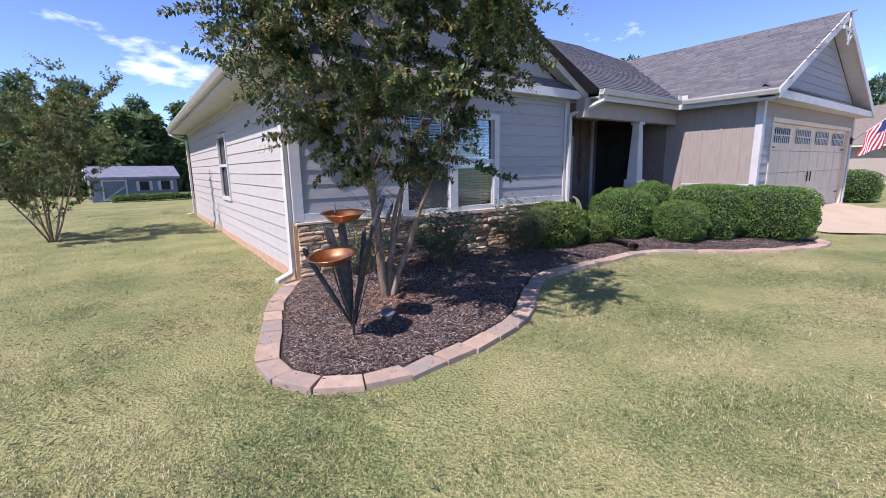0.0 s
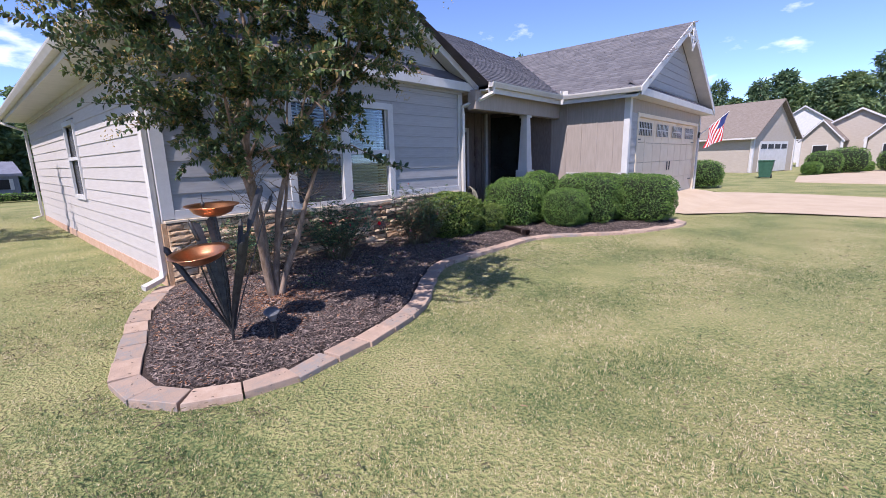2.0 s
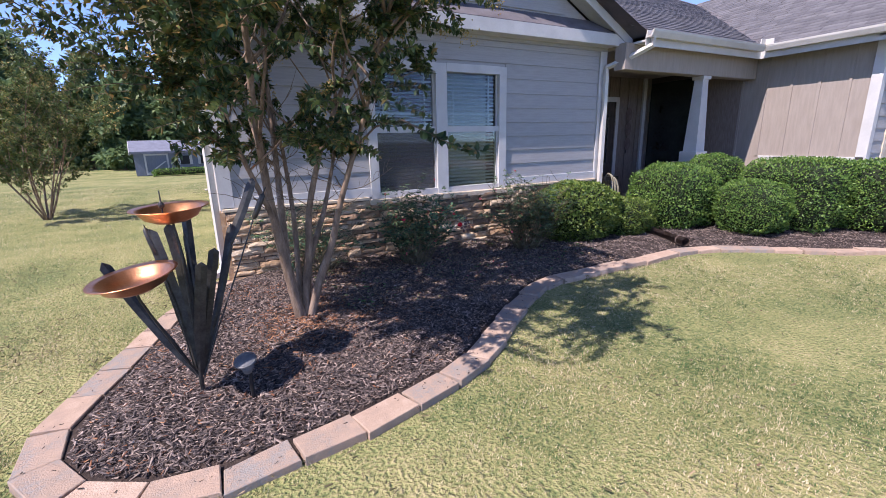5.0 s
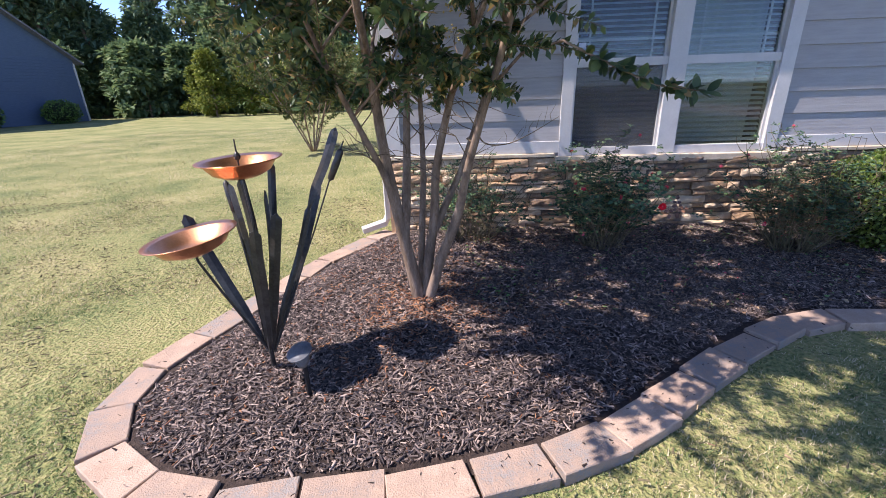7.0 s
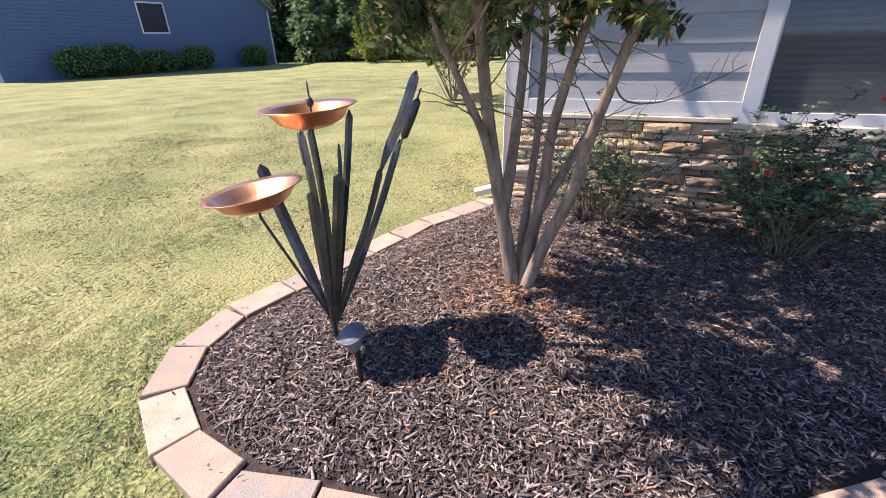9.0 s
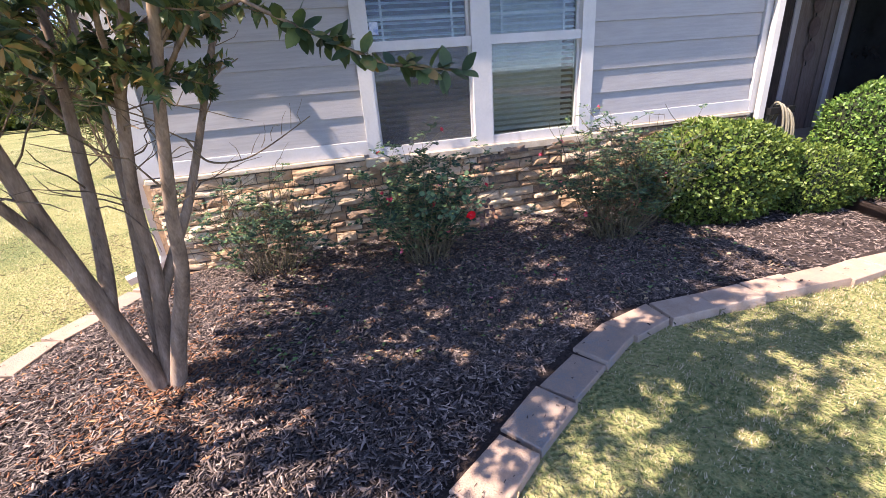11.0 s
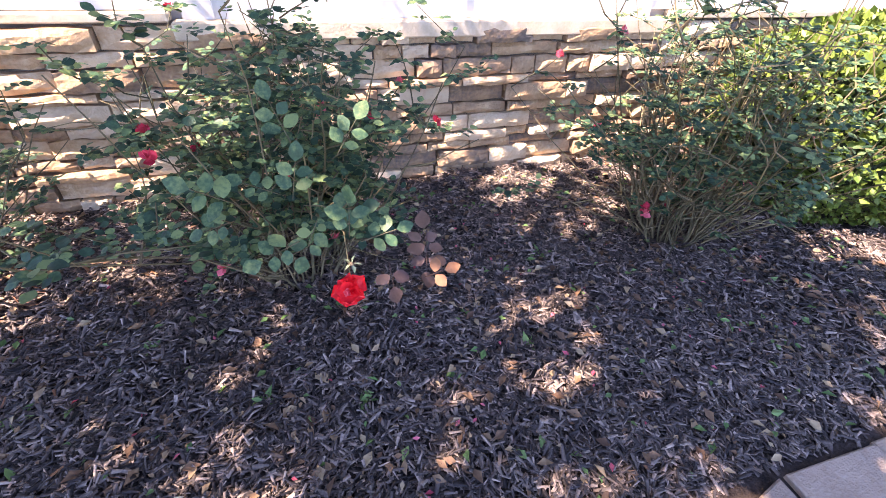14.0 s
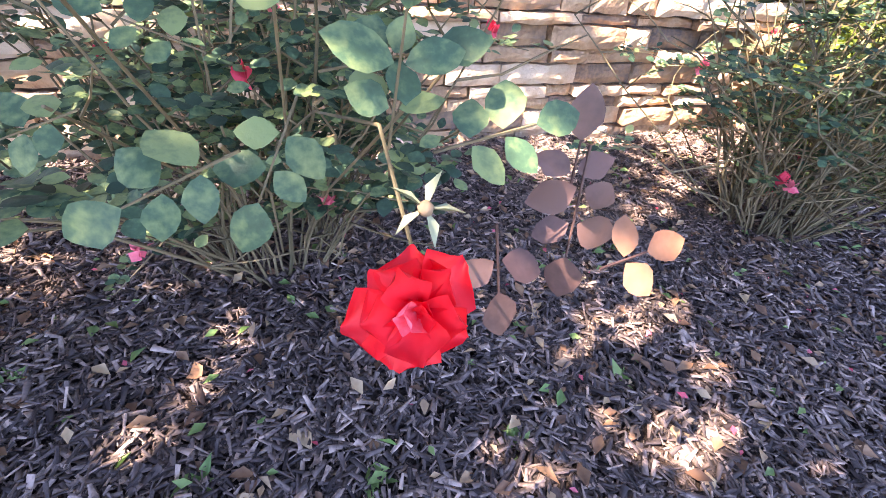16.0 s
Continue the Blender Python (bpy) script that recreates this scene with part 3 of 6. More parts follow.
window(house, WX0, WX1, WZ0, WZ1, FRONT)
part("window_sill", cube(5.66, 7.8, FRONT - 0.085, FRONT - 0.003, 0.73, 0.794, 0.006), M_SILL, house, "buff sandstone sill")
part("stone_cap", cube(LEFT - 0.02, 5.655, FRONT - 0.07, FRONT - 0.003, 0.79, 0.823, 0.005), M_SILL, house)
part("stone_cap", cube(7.805, RIGHT - 0.13, FRONT - 0.07, FRONT - 0.003, 0.79, 0.823, 0.005), M_SILL, house)
part("alarm_sticker", cube(5.83, 5.895, FRONT + 0.028, FRONT + 0.031, 1.70, 1.785), mat("sticker_blue", (0.12, 0.2, 0.4), (0.6, 0.65, 0.7), 30, 0.5), house, "small blue and white window sticker")
part("curtain", cube(6.78, 7.58, FRONT + 0.30, FRONT + 0.36, 0.5, 2.5), M_CURTAIN, house, "pale curtain behind the blind")
# rooms behind, indoor darkness painted as near-black surfaces
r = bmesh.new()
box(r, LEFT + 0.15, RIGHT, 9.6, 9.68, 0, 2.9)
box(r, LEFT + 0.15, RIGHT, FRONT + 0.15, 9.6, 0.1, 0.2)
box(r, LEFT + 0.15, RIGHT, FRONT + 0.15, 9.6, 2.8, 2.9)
part("room_shell", r, M_ROOMDARK, house)
# side window
sw = bmesh.new()
for y0, y1, z0, z1 in ((12.22, 12.3, 0.87, 2.31), (13.2, 13.28, 0.87, 2.31), (12.3, 13.2, 0.87, 0.95), (12.3, 13.2, 2.23, 2.31), (12.3, 13.2, 1.6, 1.66)):
    box(sw, LEFT - 0.045, LEFT + 0.08, y0, y1, z0, z1)
part("side_window_frame", sw, M_WHITE, house)
part("side_window_pane", cube(LEFT + 0.02, LEFT + 0.03, 12.3, 13.2, 0.9, 2.35), M_SCREEN, house)
# added dark sheet behind the pane, painted as the unlit room
part("side_window_blind", cube(LEFT + 0.09, LEFT + 0.10, 12.3, 13.2, 0.9, 2.35), M_ROOMDARK, house)

# porch
PB = 9.7
part("porch_floor", cube(RIGHT, GLEFT, 7.25, PB, 0.0, 0.16), M_PORCH, house, "grey concrete porch floor")
part("porch_ceiling", cube(RIGHT + 0.01, GLEFT, 7.66, PB, 2.72, 2.80), M_BOARD, house)
part("porch_beam", cube(RIGHT + 0.013, GLEFT - 0.005, 7.45, 7.65, 2.43, 2.80, 0.004), M_BOARD, house, "tan painted porch beam")
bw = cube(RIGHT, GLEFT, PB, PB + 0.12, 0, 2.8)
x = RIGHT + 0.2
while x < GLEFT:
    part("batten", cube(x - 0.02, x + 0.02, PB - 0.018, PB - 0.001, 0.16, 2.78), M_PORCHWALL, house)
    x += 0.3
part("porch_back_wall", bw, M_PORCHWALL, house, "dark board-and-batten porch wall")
part("porch_side_wall", cube(RIGHT + 0.001, RIGHT + 0.05, FRONT + 0.152, PB - 0.02, 0.16, 2.78), M_BOARD, house)
door = new("front_door")
door.parent = house
dx = 11.05
part("door_frame", box(box(cube(dx, dx + 0.09, PB - 0.06, PB - 0.02, 0.16, 2.3), dx + 0.99, dx + 1.08, PB - 0.06, PB - 0.02, 0.16, 2.3), dx + 0.09, dx + 0.99, PB - 0.06, PB - 0.02, 2.2, 2.3), M_WHITE, door)
part("door_leaf", cube(dx + 0.09, dx + 0.99, PB - 0.04, PB - 0.005, 0.17, 2.2), M_DARKWOOD, door)
part("door_glass", cube(dx + 0.3, dx + 0.78, PB - 0.05, PB - 0.041, 0.9, 1.95), M_SCREEN, door)
part("porch_corner_trim", cube(12.90, 12.99, PB - 0.07, PB - 0.02, 0.16, 2.78), M_WHITE, house, "cream corner board in the porch")
orn = new("wall_ornament")
orn.parent = house
part("ornament_rod", cube(12.475, 12.485, PB - 0.036, PB - 0.026, 1.1, 2.05), M_BLACK, orn)
for z in (1.30, 1.62, 1.94):
    dsc = part("ornament_disc", lathe(bmesh.new(), [(0.09, -0.006), (0.12, -0.006), (0.125, 0.0), (0.12, 0.006), (0.09, 0.006), (0.05, 0.012), (0.004, 0.014)], 24), M_PIPE, orn, "oval bronze wall ornament")
    dsc.location, dsc.rotation_euler, dsc.scale = (12.48, PB - 0.045, z), (radians(90), 0, 0), (0.8, 1.15, 1.0)
# tapered post on a pedestal
col = new("porch_column")
col.parent = house
cx, cy = 11.66, 7.56
part("column_shaft", prism(bmesh.new(), [(cx - 0.12, cy - 0.12, 1.18), (cx + 0.12, cy - 0.12, 1.18), (cx + 0.12, cy + 0.12, 1.18), (cx - 0.12, cy + 0.12, 1.18)],
                           [(cx - 0.075, cy - 0.075, 2.38), (cx + 0.075, cy - 0.075, 2.38), (cx + 0.075, cy + 0.075, 2.38), (cx - 0.075, cy + 0.075, 2.38)]), M_WHITE, col)
part("column_cap", cube(cx - 0.105, cx + 0.105, cy - 0.105, cy + 0.105, 2.38, 2.43, 0.004), M_WHITE, col)
part("column_base", cube(cx - 0.16, cx + 0.16, cy - 0.16, cy + 0.16, 1.0, 1.18, 0.006), M_WHITE, col)
part("pedestal_cap", cube(cx - 0.25, cx + 0.25, cy - 0.25, cy + 0.25, 0.93, 1.0, 0.008), M_SILL, col)
part("pedestal", cube(cx - 0.21, cx + 0.21, cy - 0.21, cy + 0.21, 0.0, 0.93), M_STONE, col)

# garage
gw = cube(GLEFT, GLEFT + 0.15, GFRONT + 0.15, PB, 0.0, 2.85)
y = GFRONT + 0.35
while y < PB:
    part("batten", cube(GLEFT - 0.016, GLEFT - 0.001, y - 0.02, y + 0.02, 1.06, 2.78), M_BOARD, house)
    y += 0.4
wg = part("garage_side_wall", gw, M_BOARD, house, "tan board-and-batten garage side wall")
# panel added over the garage wall, porch shade put into its darker tone
part("porch_side_panel", cube(GLEFT - 0.035, GLEFT - 0.018, 7.66, 8.44, 0.17, 2.71), M_PORCHWALL, house, "thin porch panel, its boards darkened to stand in for shade")
pw = new("porch_window")
pw.parent = house
tagged(pw, "tall dark glazed panel in the porch wall")
part("pane", cube(GLEFT - 0.030, GLEFT - 0.018, 8.5, PB - 0.1, 0.24, 2.6), mat("dark_porch_glass", (0.012, 0.016, 0.016), (0.022, 0.028, 0.028), 2, 0.06, spec=0.5), pw)
part("frame", box(box(cube(GLEFT - 0.04, GLEFT - 0.018, 8.44, 8.5, 0.17, 2.71), GLEFT - 0.04, GLEFT - 0.018, 8.5, PB - 0.1, 2.6, 2.71), GLEFT - 0.04, GLEFT - 0.018, 8.5, PB - 0.1, 0.17, 0.24), M_DARKWOOD, pw)
part("garage_band", cube(GLEFT - 0.03, GLEFT - 0.002, GFRONT + 0.1, 7.2, 0.96, 1.06, 0.003), M_WHITE, house, "white band board")
part("garage_plinth", cube(GLEFT - 0.06, GLEFT - 0.002, GFRONT + 0.0, 7.2, 0.0, 0.955), M_STONE, house)
DX0, DX1, DZ0, DZ1 = 13.76, 19.68, 0.27, 2.38
g = bmesh.new()
box(g, GLEFT, DX0 - 0.08, GFRONT, GFRONT + 0.15, 0, 2.95)
box(g, DX1 + 0.08, GRIGHT, GFRONT, GFRONT + 0.15, 0, 2.95)
box(g, DX0 - 0.08, DX1 + 0.08, GFRONT, GFRONT + 0.15, DZ1 + 0.08, 2.95)
wall_garage = part("garage_front_wall", g, M_BOARD, house, "tan garage front wall")
spans = []
k = 0
while 0.35 + k * EXPO < 2.30:
    z = 0.35 + k * EXPO
    spans += [(GLEFT + 0.1, GFRONT, z, DX0 - 0.09 - GLEFT - 0.1, True), (DX1 + 0.09, GFRONT, z, GRIGHT - DX1 - 0.19, True)]
    k += 1
boards(wall_garage, spans, M_SIDING)
part("corner_board", box(cube(GLEFT - 0.03, GLEFT + 0.10, GFRONT - 0.035, GFRONT - 0.002, 0.2, 2.8), GLEFT - 0.032, GLEFT - 0.018, GFRONT - 0.033, GFRONT + 0.10, 1.06, 2.8), M_WHITE, house, "white corner board")
part("corner_board", cube(GRIGHT - 0.1, GRIGHT + 0.03, GFRONT - 0.035, GFRONT - 0.002, 0.2, 2.8), M_WHITE, house, "white corner board")
tr = cube(DX0 - 0.09, DX0, GFRONT - 0.03, GFRONT + 0.12, DZ0, DZ1 + 0.09)
box(tr, DX1, DX1 + 0.09, GFRONT - 0.03, GFRONT + 0.12, DZ0, DZ1 + 0.09)
box(tr, DX0, DX1, GFRONT - 0.03, GFRONT + 0.12, DZ1, DZ1 + 0.09)
part("garage_door_trim", tr, M_DOORPAINT, house)
gd = new("garage_door")
gd.parent = house
tagged(gd, "beige carriage-style garage door with small arched-row windows")
pan = bmesh.new()
rows = ((DZ0, DZ0 + 0.5), (DZ0 + 0.505, DZ0 + 1.0), (DZ0 + 1.005, DZ0 + 1.5), (DZ0 + 1.505, DZ1 - 0.003))
for a, b in rows:
    box(pan, DX0 + 0.003, DX1 - 0.003, GFRONT + 0.06, GFRONT + 0.1, a + 0.003, b, 0.004)
for i in range(9):
    x = DX0 + 0.1 + i * (DX1 - DX0 - 0.2) / 8
    box(pan, x - 0.05, x + 0.05, GFRONT + 0.055, GFRONT + 0.061, DZ0 + 0.02, DZ1 - 0.02)
part("door_panel", pan, M_DOORPAINT, gd)
for i in range(4):
    c = DX0 + (i + 0.5) * (DX1 - DX0) / 4
    wv = bmesh.new()
    for s in (-1, 1):
        u0, u1 = (c - 0.5, c - 0.03) if s < 0 else (c + 0.03, c + 0.5)
        box(wv, u0, u1, GFRONT + 0.040, GFRONT + 0.047, DZ1 - 0.43, DZ1 - 0.10)
    part("door_window", wv, mat("dark_door_glass", (0.02, 0.022, 0.025), (0.04, 0.045, 0.05), 3, 0.08), gd, "dark small-paned window")
    mu = bmesh.new()
    for u in np.linspace(c - 0.5, c + 0.5, 9):
        box(mu, u - 0.012, u + 0.012, GFRONT + 0.03, GFRONT + 0.041, DZ1 - 0.43, DZ1 - 0.10)
    box(mu, c - 0.5, c + 0.5, GFRONT + 0.031, GFRONT + 0.0395, DZ1 - 0.275, DZ1 - 0.25)
    part("door_muntin", mu, M_WHITE, gd)
hd = bmesh.new()
for u in (DX0 + (DX1 - DX0) * 0.5 - 0.12, DX0 + (DX1 - DX0) * 0.5 + 0.12):
    box(hd, u - 0.015, u + 0.015, GFRONT + 0.015, GFRONT + 0.04, DZ0 + 0.75, DZ0 + 1.0, 0.005)
for u in (DX0 + 0.05, DX1 - 0.4):
    for v in (DZ0 + 0.35, DZ1 - 0.55):
        box(hd, u, u + 0.35, GFRONT + 0.036, GFRONT + 0.0475, v, v + 0.035)
part("door_handle", hd, M_IRON, gd, "black iron pull and strap hinge")

# ---- roof ----
S, ZE = 0.54, 2.93
GX0, GX1, GRAKE = 12.78, 20.40, 5.36
FX0, FX1, FRAKE = 3.60, 9.85, 7.59
gxm, fxm = (GX0 + GX1) / 2, (FX0 + FX1) / 2
GZ, FZ = ZE + S * (GX1 - GX0) / 2, ZE + S * (FX1 - FX0) / 2
EY, RY = 7.25, 12.0
RZ = ZE + S * (RY - EY)
gy, fy = EY + (GZ - ZE) / S, EY + (FZ - ZE) / S
roof = new("roof")
roof.parent = house
tagged(roof, "grey asphalt shingle roof with two gables")
SL = [
    [(FX0, FRAKE, ZE), (FX0, LB + 0.4, ZE), (FX0 + (RZ - ZE) / S, 15.5, RZ), (FX0 + (RZ - ZE) / S, RY, RZ), (fxm, fy, FZ)],
    [(FX1, EY, ZE), (GX0, EY, ZE), (gxm, gy, GZ), (15.2, RY, RZ), (FX0 + (RZ - ZE) / S, RY, RZ), (fxm, fy, FZ)],
    [(FX0, FRAKE, ZE), (FX0, EY + 0.292, ZE), (fxm, fy, FZ), (fxm, FRAKE, FZ)],
    [(FX1, EY, ZE), (fxm, fy, FZ), (fxm, FRAKE, FZ), (FX1, FRAKE, ZE)],
    [(GX0, GRAKE, ZE), (gxm, GRAKE, GZ), (gxm, gy, GZ), (GX0, EY, ZE)],
    [(gxm, GRAKE, GZ), (GX1, GRAKE, ZE), (GX1, LB + 0.4, ZE), (15.2, 15.5, RZ), (15.2, RY, RZ), (gxm, gy, GZ)],
    [(FX0 + (RZ - ZE) / S, RY, RZ), (15.2, RY, RZ), (15.2, 15.5, RZ), (FX0 + (RZ - ZE) / S, 15.5, RZ)],
    [(FX0, LB + 0.4, ZE), (GX1, LB + 0.4, ZE), (15.2, 15.5, RZ), (FX0 + (RZ - ZE) / S, 15.5, RZ)],
]
for p in SL:
    if len(p) == 4 and p[0][1] == FRAKE and p[1][1] == EY + 0.292:
        continue
    part("roof_slope", slab(p, 0.05), M_ROOF, roof)
part("roof_slope", slab([(FX0, FRAKE, ZE), (fxm, FRAKE, FZ), (fxm, fy, FZ)], 0.05), M_ROOF, roof)


def shingles(org, u, v, ulen, vlen, clip):
    """Tabs laid in courses over a slope: org, unit way along the eave u, unit way up v."""
    u, v, org = Vector(u), Vector(v).normalized(), Vector(org)
    nrm = u.cross(v).normalized()
    if nrm.z < 0:
        nrm = -nrm
    rng = random.Random(5)
    vs, fs = [], []
    c = 0
    while c * 0.14 < vlen:
        s = -rng.random() * 0.3
        while s < ulen:
            wd = rng.uniform(0.2, 0.36)
            mid = org + u * (s + wd / 2) + v * (c * 0.14 + 0.07)
            if clip(mid):
                lift = rng.uniform(0.010, 0.017)
                b = len(vs)
                for ds, dv, h in ((0.004, 0, lift), (wd - 0.004, 0, lift), (wd - 0.004, 0.15, 0.004), (0.004, 0.15, 0.004), (0.004, 0, 0.0), (wd - 0.004, 0, 0.0)):
                    vs.append(tuple(org + u * (s + ds) + v * (c * 0.14 + dv) + nrm * h))
                fs += [(b, b + 1, b + 2, b + 3), (b + 4, b + 5, b + 1, b)]
            s += wd
        c += 1
    ob = part("shingles", finish("shingles", mesh_np("shingles", vs, fs), M_SHINGLE), M_SHINGLE, roof)
    tagged(ob, "weathered grey shingle tabs", kind="stuff")


sv = (1 + S * S) ** 0.5
shingles((FX1 - 3.2, EY, ZE), (1, 0, 0), (0, 1, S), 12.5, (RY - EY) * sv,
         lambda p: FX1 - (p.y - EY) < p.x < GX0 + (p.y - EY) and p.x < 15.2 + (RY - p.y) and p.y < RY)
shingles((GX0, GRAKE, ZE), (0, 1, 0), (1, 0, S), 6, (gxm - GX0) * sv, lambda p: GRAKE < p.y < EY + (p.x - GX0) and p.x < gxm)
shingles((FX1, FRAKE, ZE), (0, 1, 0), (-1, 0, S), 3, (FX1 - fxm) * sv, lambda p: FRAKE < p.y < EY + (FX1 - p.x) and p.x > fxm)


def gable(x0, x1, xm, zp, ywall, yrake, name):
    """The gable end: wall, white rake boards, soffit, pent roof over the wall head."""
    e = 0.36
    bm = prism(bmesh.new(), [(x0 + e, ywall, ZE + 0.02), (x1 - e, ywall, ZE + 0.02), (xm, ywall, zp - 0.10 - e * S + 0.1)],
               [(x0 + e, ywall + 0.12, ZE + 0.02), (x1 - e, ywall + 0.12, ZE + 0.02), (xm, ywall + 0.12, zp - 0.10 - e * S + 0.1)])
    wall = part(name, bm, M_SIDING, house, "grey lap-sided gable end")
    k = 0
    while True:
        z = ZE + 0.22 + k * EXPO
        half = (zp - 0.2 - z - EXPO) / S
        if half < 0.25:
            break
        ob = new("siding_board", finish("siding_board", lap(2 * half), M_SIDING))
        ob.parent = wall
        ob.location = (xm - half, ywall, z)
        k += 1
    for s in (-1, 1):
        xe = x0 if s < 0 else x1
        bm = prism(bmesh.new(), [(xe, yrake - 0.03, ZE - 0.18), (xm, yrake - 0.03, zp - 0.18), (xm, yrake - 0.03, zp + 0.012), (xe, yrake - 0.03, ZE + 0.012)],
                   [(xe, yrake - 0.002, ZE - 0.18), (xm, yrake - 0.002, zp - 0.18), (xm, yrake - 0.002, zp + 0.012), (xe, yrake - 0.002, ZE + 0.012)])
        part("rake_board", bm, M_WHITE, house, "white rake board")
        bm = prism(bmesh.new(), [(xe, yrake, ZE - 0.14), (xm, yrake, zp - 0.14), (xm, yrake, zp - 0.11), (xe, yrake, ZE - 0.11)],
                   [(xe, ywall, ZE - 0.14), (xm, ywall, zp - 0.14), (xm, ywall, zp - 0.11), (xe, ywall, ZE - 0.11)])
        part("rake_soffit", bm, M_WHITE, house)
    part("pent_roof", prism(bmesh.new(), [(x0 + 0.1, yrake + 0.01, ZE - 0.02), (x1 - 0.1, yrake + 0.01, ZE - 0.02), (x1 - 0.1, ywall - 0.002, ZE + 0.16), (x0 + 0.1, ywall - 0.002, ZE + 0.16)],
                            [(x0 + 0.1, yrake + 0.01, ZE + 0.01), (x1 - 0.1, yrake + 0.01, ZE + 0.01), (x1 - 0.1, ywall - 0.002, ZE + 0.2), (x0 + 0.1, ywall - 0.002, ZE + 0.2)]), M_ROOF, house)
    part("pent_fascia", cube(x0 + 0.02, x1 - 0.02, yrake - 0.012, yrake + 0.009, ZE - 0.16, ZE - 0.005), M_WHITE, house)
    part("pent_soffit", cube(x0 + 0.02, x1 - 0.02, yrake + 0.012, ywall - 0.002, ZE - 0.16, ZE - 0.14), M_WHITE, house)


gable(GX0, GX1, gxm, GZ, GFRONT, GRAKE, "garage_gable")
gable(FX0, FX1, fxm, FZ, FRONT, FRAKE, "front_gable")
# carved bracket in the garage peak
br = cube(gxm - 0.45, gxm + 0.45, GRAKE - 0.06, GRAKE - 0.031, GZ - 0.46, GZ - 0.38)
box(br, gxm - 0.04, gxm + 0.04, GRAKE - 0.062, GRAKE - 0.0315, GZ - 0.75, GZ - 0.05)
for s in (-1, 1):
    prism(br, [(gxm + s * 0.06, GRAKE - 0.058, GZ - 0.62), (gxm + s * 0.12, GRAKE - 0.058, GZ - 0.66), (gxm + s * 0.34, GRAKE - 0.058, GZ - 0.46), (gxm + s * 0.26, GRAKE - 0.058, GZ - 0.44)],
          [(gxm + s * 0.06, GRAKE - 0.032, GZ - 0.62), (gxm + s * 0.12, GRAKE - 0.032, GZ - 0.66), (gxm + s * 0.34, GRAKE - 0.032, GZ - 0.46), (gxm + s * 0.26, GRAKE - 0.032, GZ - 0.44)])
part("gable_bracket", br, M_WHITE, house, "white decorative gable bracket")


def gutter(a, b, out):
    """A gutter along an eave from a to b; out: the way it stands off."""
    a, b, o = Vector(a), Vector(b), Vector(out)
    prof = [(0, 0.0), (0.015, 0.0), (0.02, -0.08), (0.07, -0.08), (0.105, -0.005), (0.125, 0.0), (0.12, -0.03), (0.085, -0.10), (0, -0.10)]
    bm = prism(bmesh.new(), [a + o * d + Vector((0, 0, h)) for d, h in prof], [b + o * d + Vector((0, 0, h)) for d, h in prof])
    part("gutter", bm, M_GUTTER, house, "white metal gutter")


gutter((FX1 - 0.1, EY - 0.002, ZE), (GX0 - 0.1, EY - 0.002, ZE), (0, -1, 0))
gutter((GX0 - 0.002, EY - 0.1, ZE), (GX0 - 0.002, GRAKE - 0.03, ZE), (-1, 0, 0))
gutter((FX0 - 0.002, LB + 0.4, ZE), (FX0 - 0.002, FRAKE - 0.03, ZE), (-1, 0, 0))
part("eave_soffit", cube(FX0 + 0.01, LEFT - 0.04, FRAKE + 0.02, LB + 0.35, ZE - 0.17, ZE - 0.14), M_WHITE, house)
part("eave_fascia", cube(FX0, FX0 + 0.009, FRAKE + 0.02, LB + 0.35, ZE - 0.18, ZE - 0.052), M_WHITE, house)
part("eave_soffit", cube(FX1 - 0.1, GX0, EY + 0.01, 7.46, ZE - 0.15, ZE - 0.12), M_WHITE, house)
part("eave_fascia", cube(FX1 - 0.1, GX0, EY, EY + 0.009, ZE - 0.2, ZE - 0.052), M_WHITE, house)
part("eave_soffit", cube(GX0 + 0.01, GLEFT - 0.02, GRAKE + 0.05, EY, ZE - 0.15, ZE - 0.12), M_WHITE, house)
part("eave_fascia", cube(GX0, GX0 + 0.009, GRAKE + 0.05, EY, ZE - 0.2, ZE - 0.052), M_WHITE, house)


part("splash_guard", box(cube(GX0 - 0.26, GX0 - 0.02, EY - 0.115, EY - 0.10, ZE - 0.01, ZE + 0.085), GX0 - 0.13, GX0 - 0.115, EY - 0.24, EY - 0.116, ZE - 0.01, ZE + 0.085), M_GUTTER, house, "small white splash guard on the gutter corner")


def spout(pts, name="downspout"):
    bm = bmesh.new()
    tube(bm, pts, 0.042, 0.042, 4)
    part(name, bm, M_GUTTER, house, "white downspout")


spout([(FX1 - 0.02, EY - 0.06, ZE - 0.09), (FX1 - 0.02, EY - 0.06, ZE - 0.20), (FX1 - 0.16, EY + 0.25, ZE - 0.34), (RIGHT - 0.045, FRONT - 0.085, ZE - 0.44), (RIGHT - 0.045, FRONT - 0.085, ZE - 0.6), (RIGHT - 0.045, FRONT - 0.085, 0.12), (RIGHT - 0.045, FRONT - 0.22, 0.10)])
spout([(FX0 - 0.06, FRAKE + 0.3, ZE - 0.09), (FX0 - 0.06, FRAKE + 0.3, ZE - 0.2), (LEFT - 0.085, FRONT + 0.03, ZE - 0.42), (LEFT - 0.085, FRONT + 0.03, 0.22), (LEFT - 0.12, FRONT + 0.01, 0.14), (LEFT - 0.34, FRONT - 0.10, 0.09)])
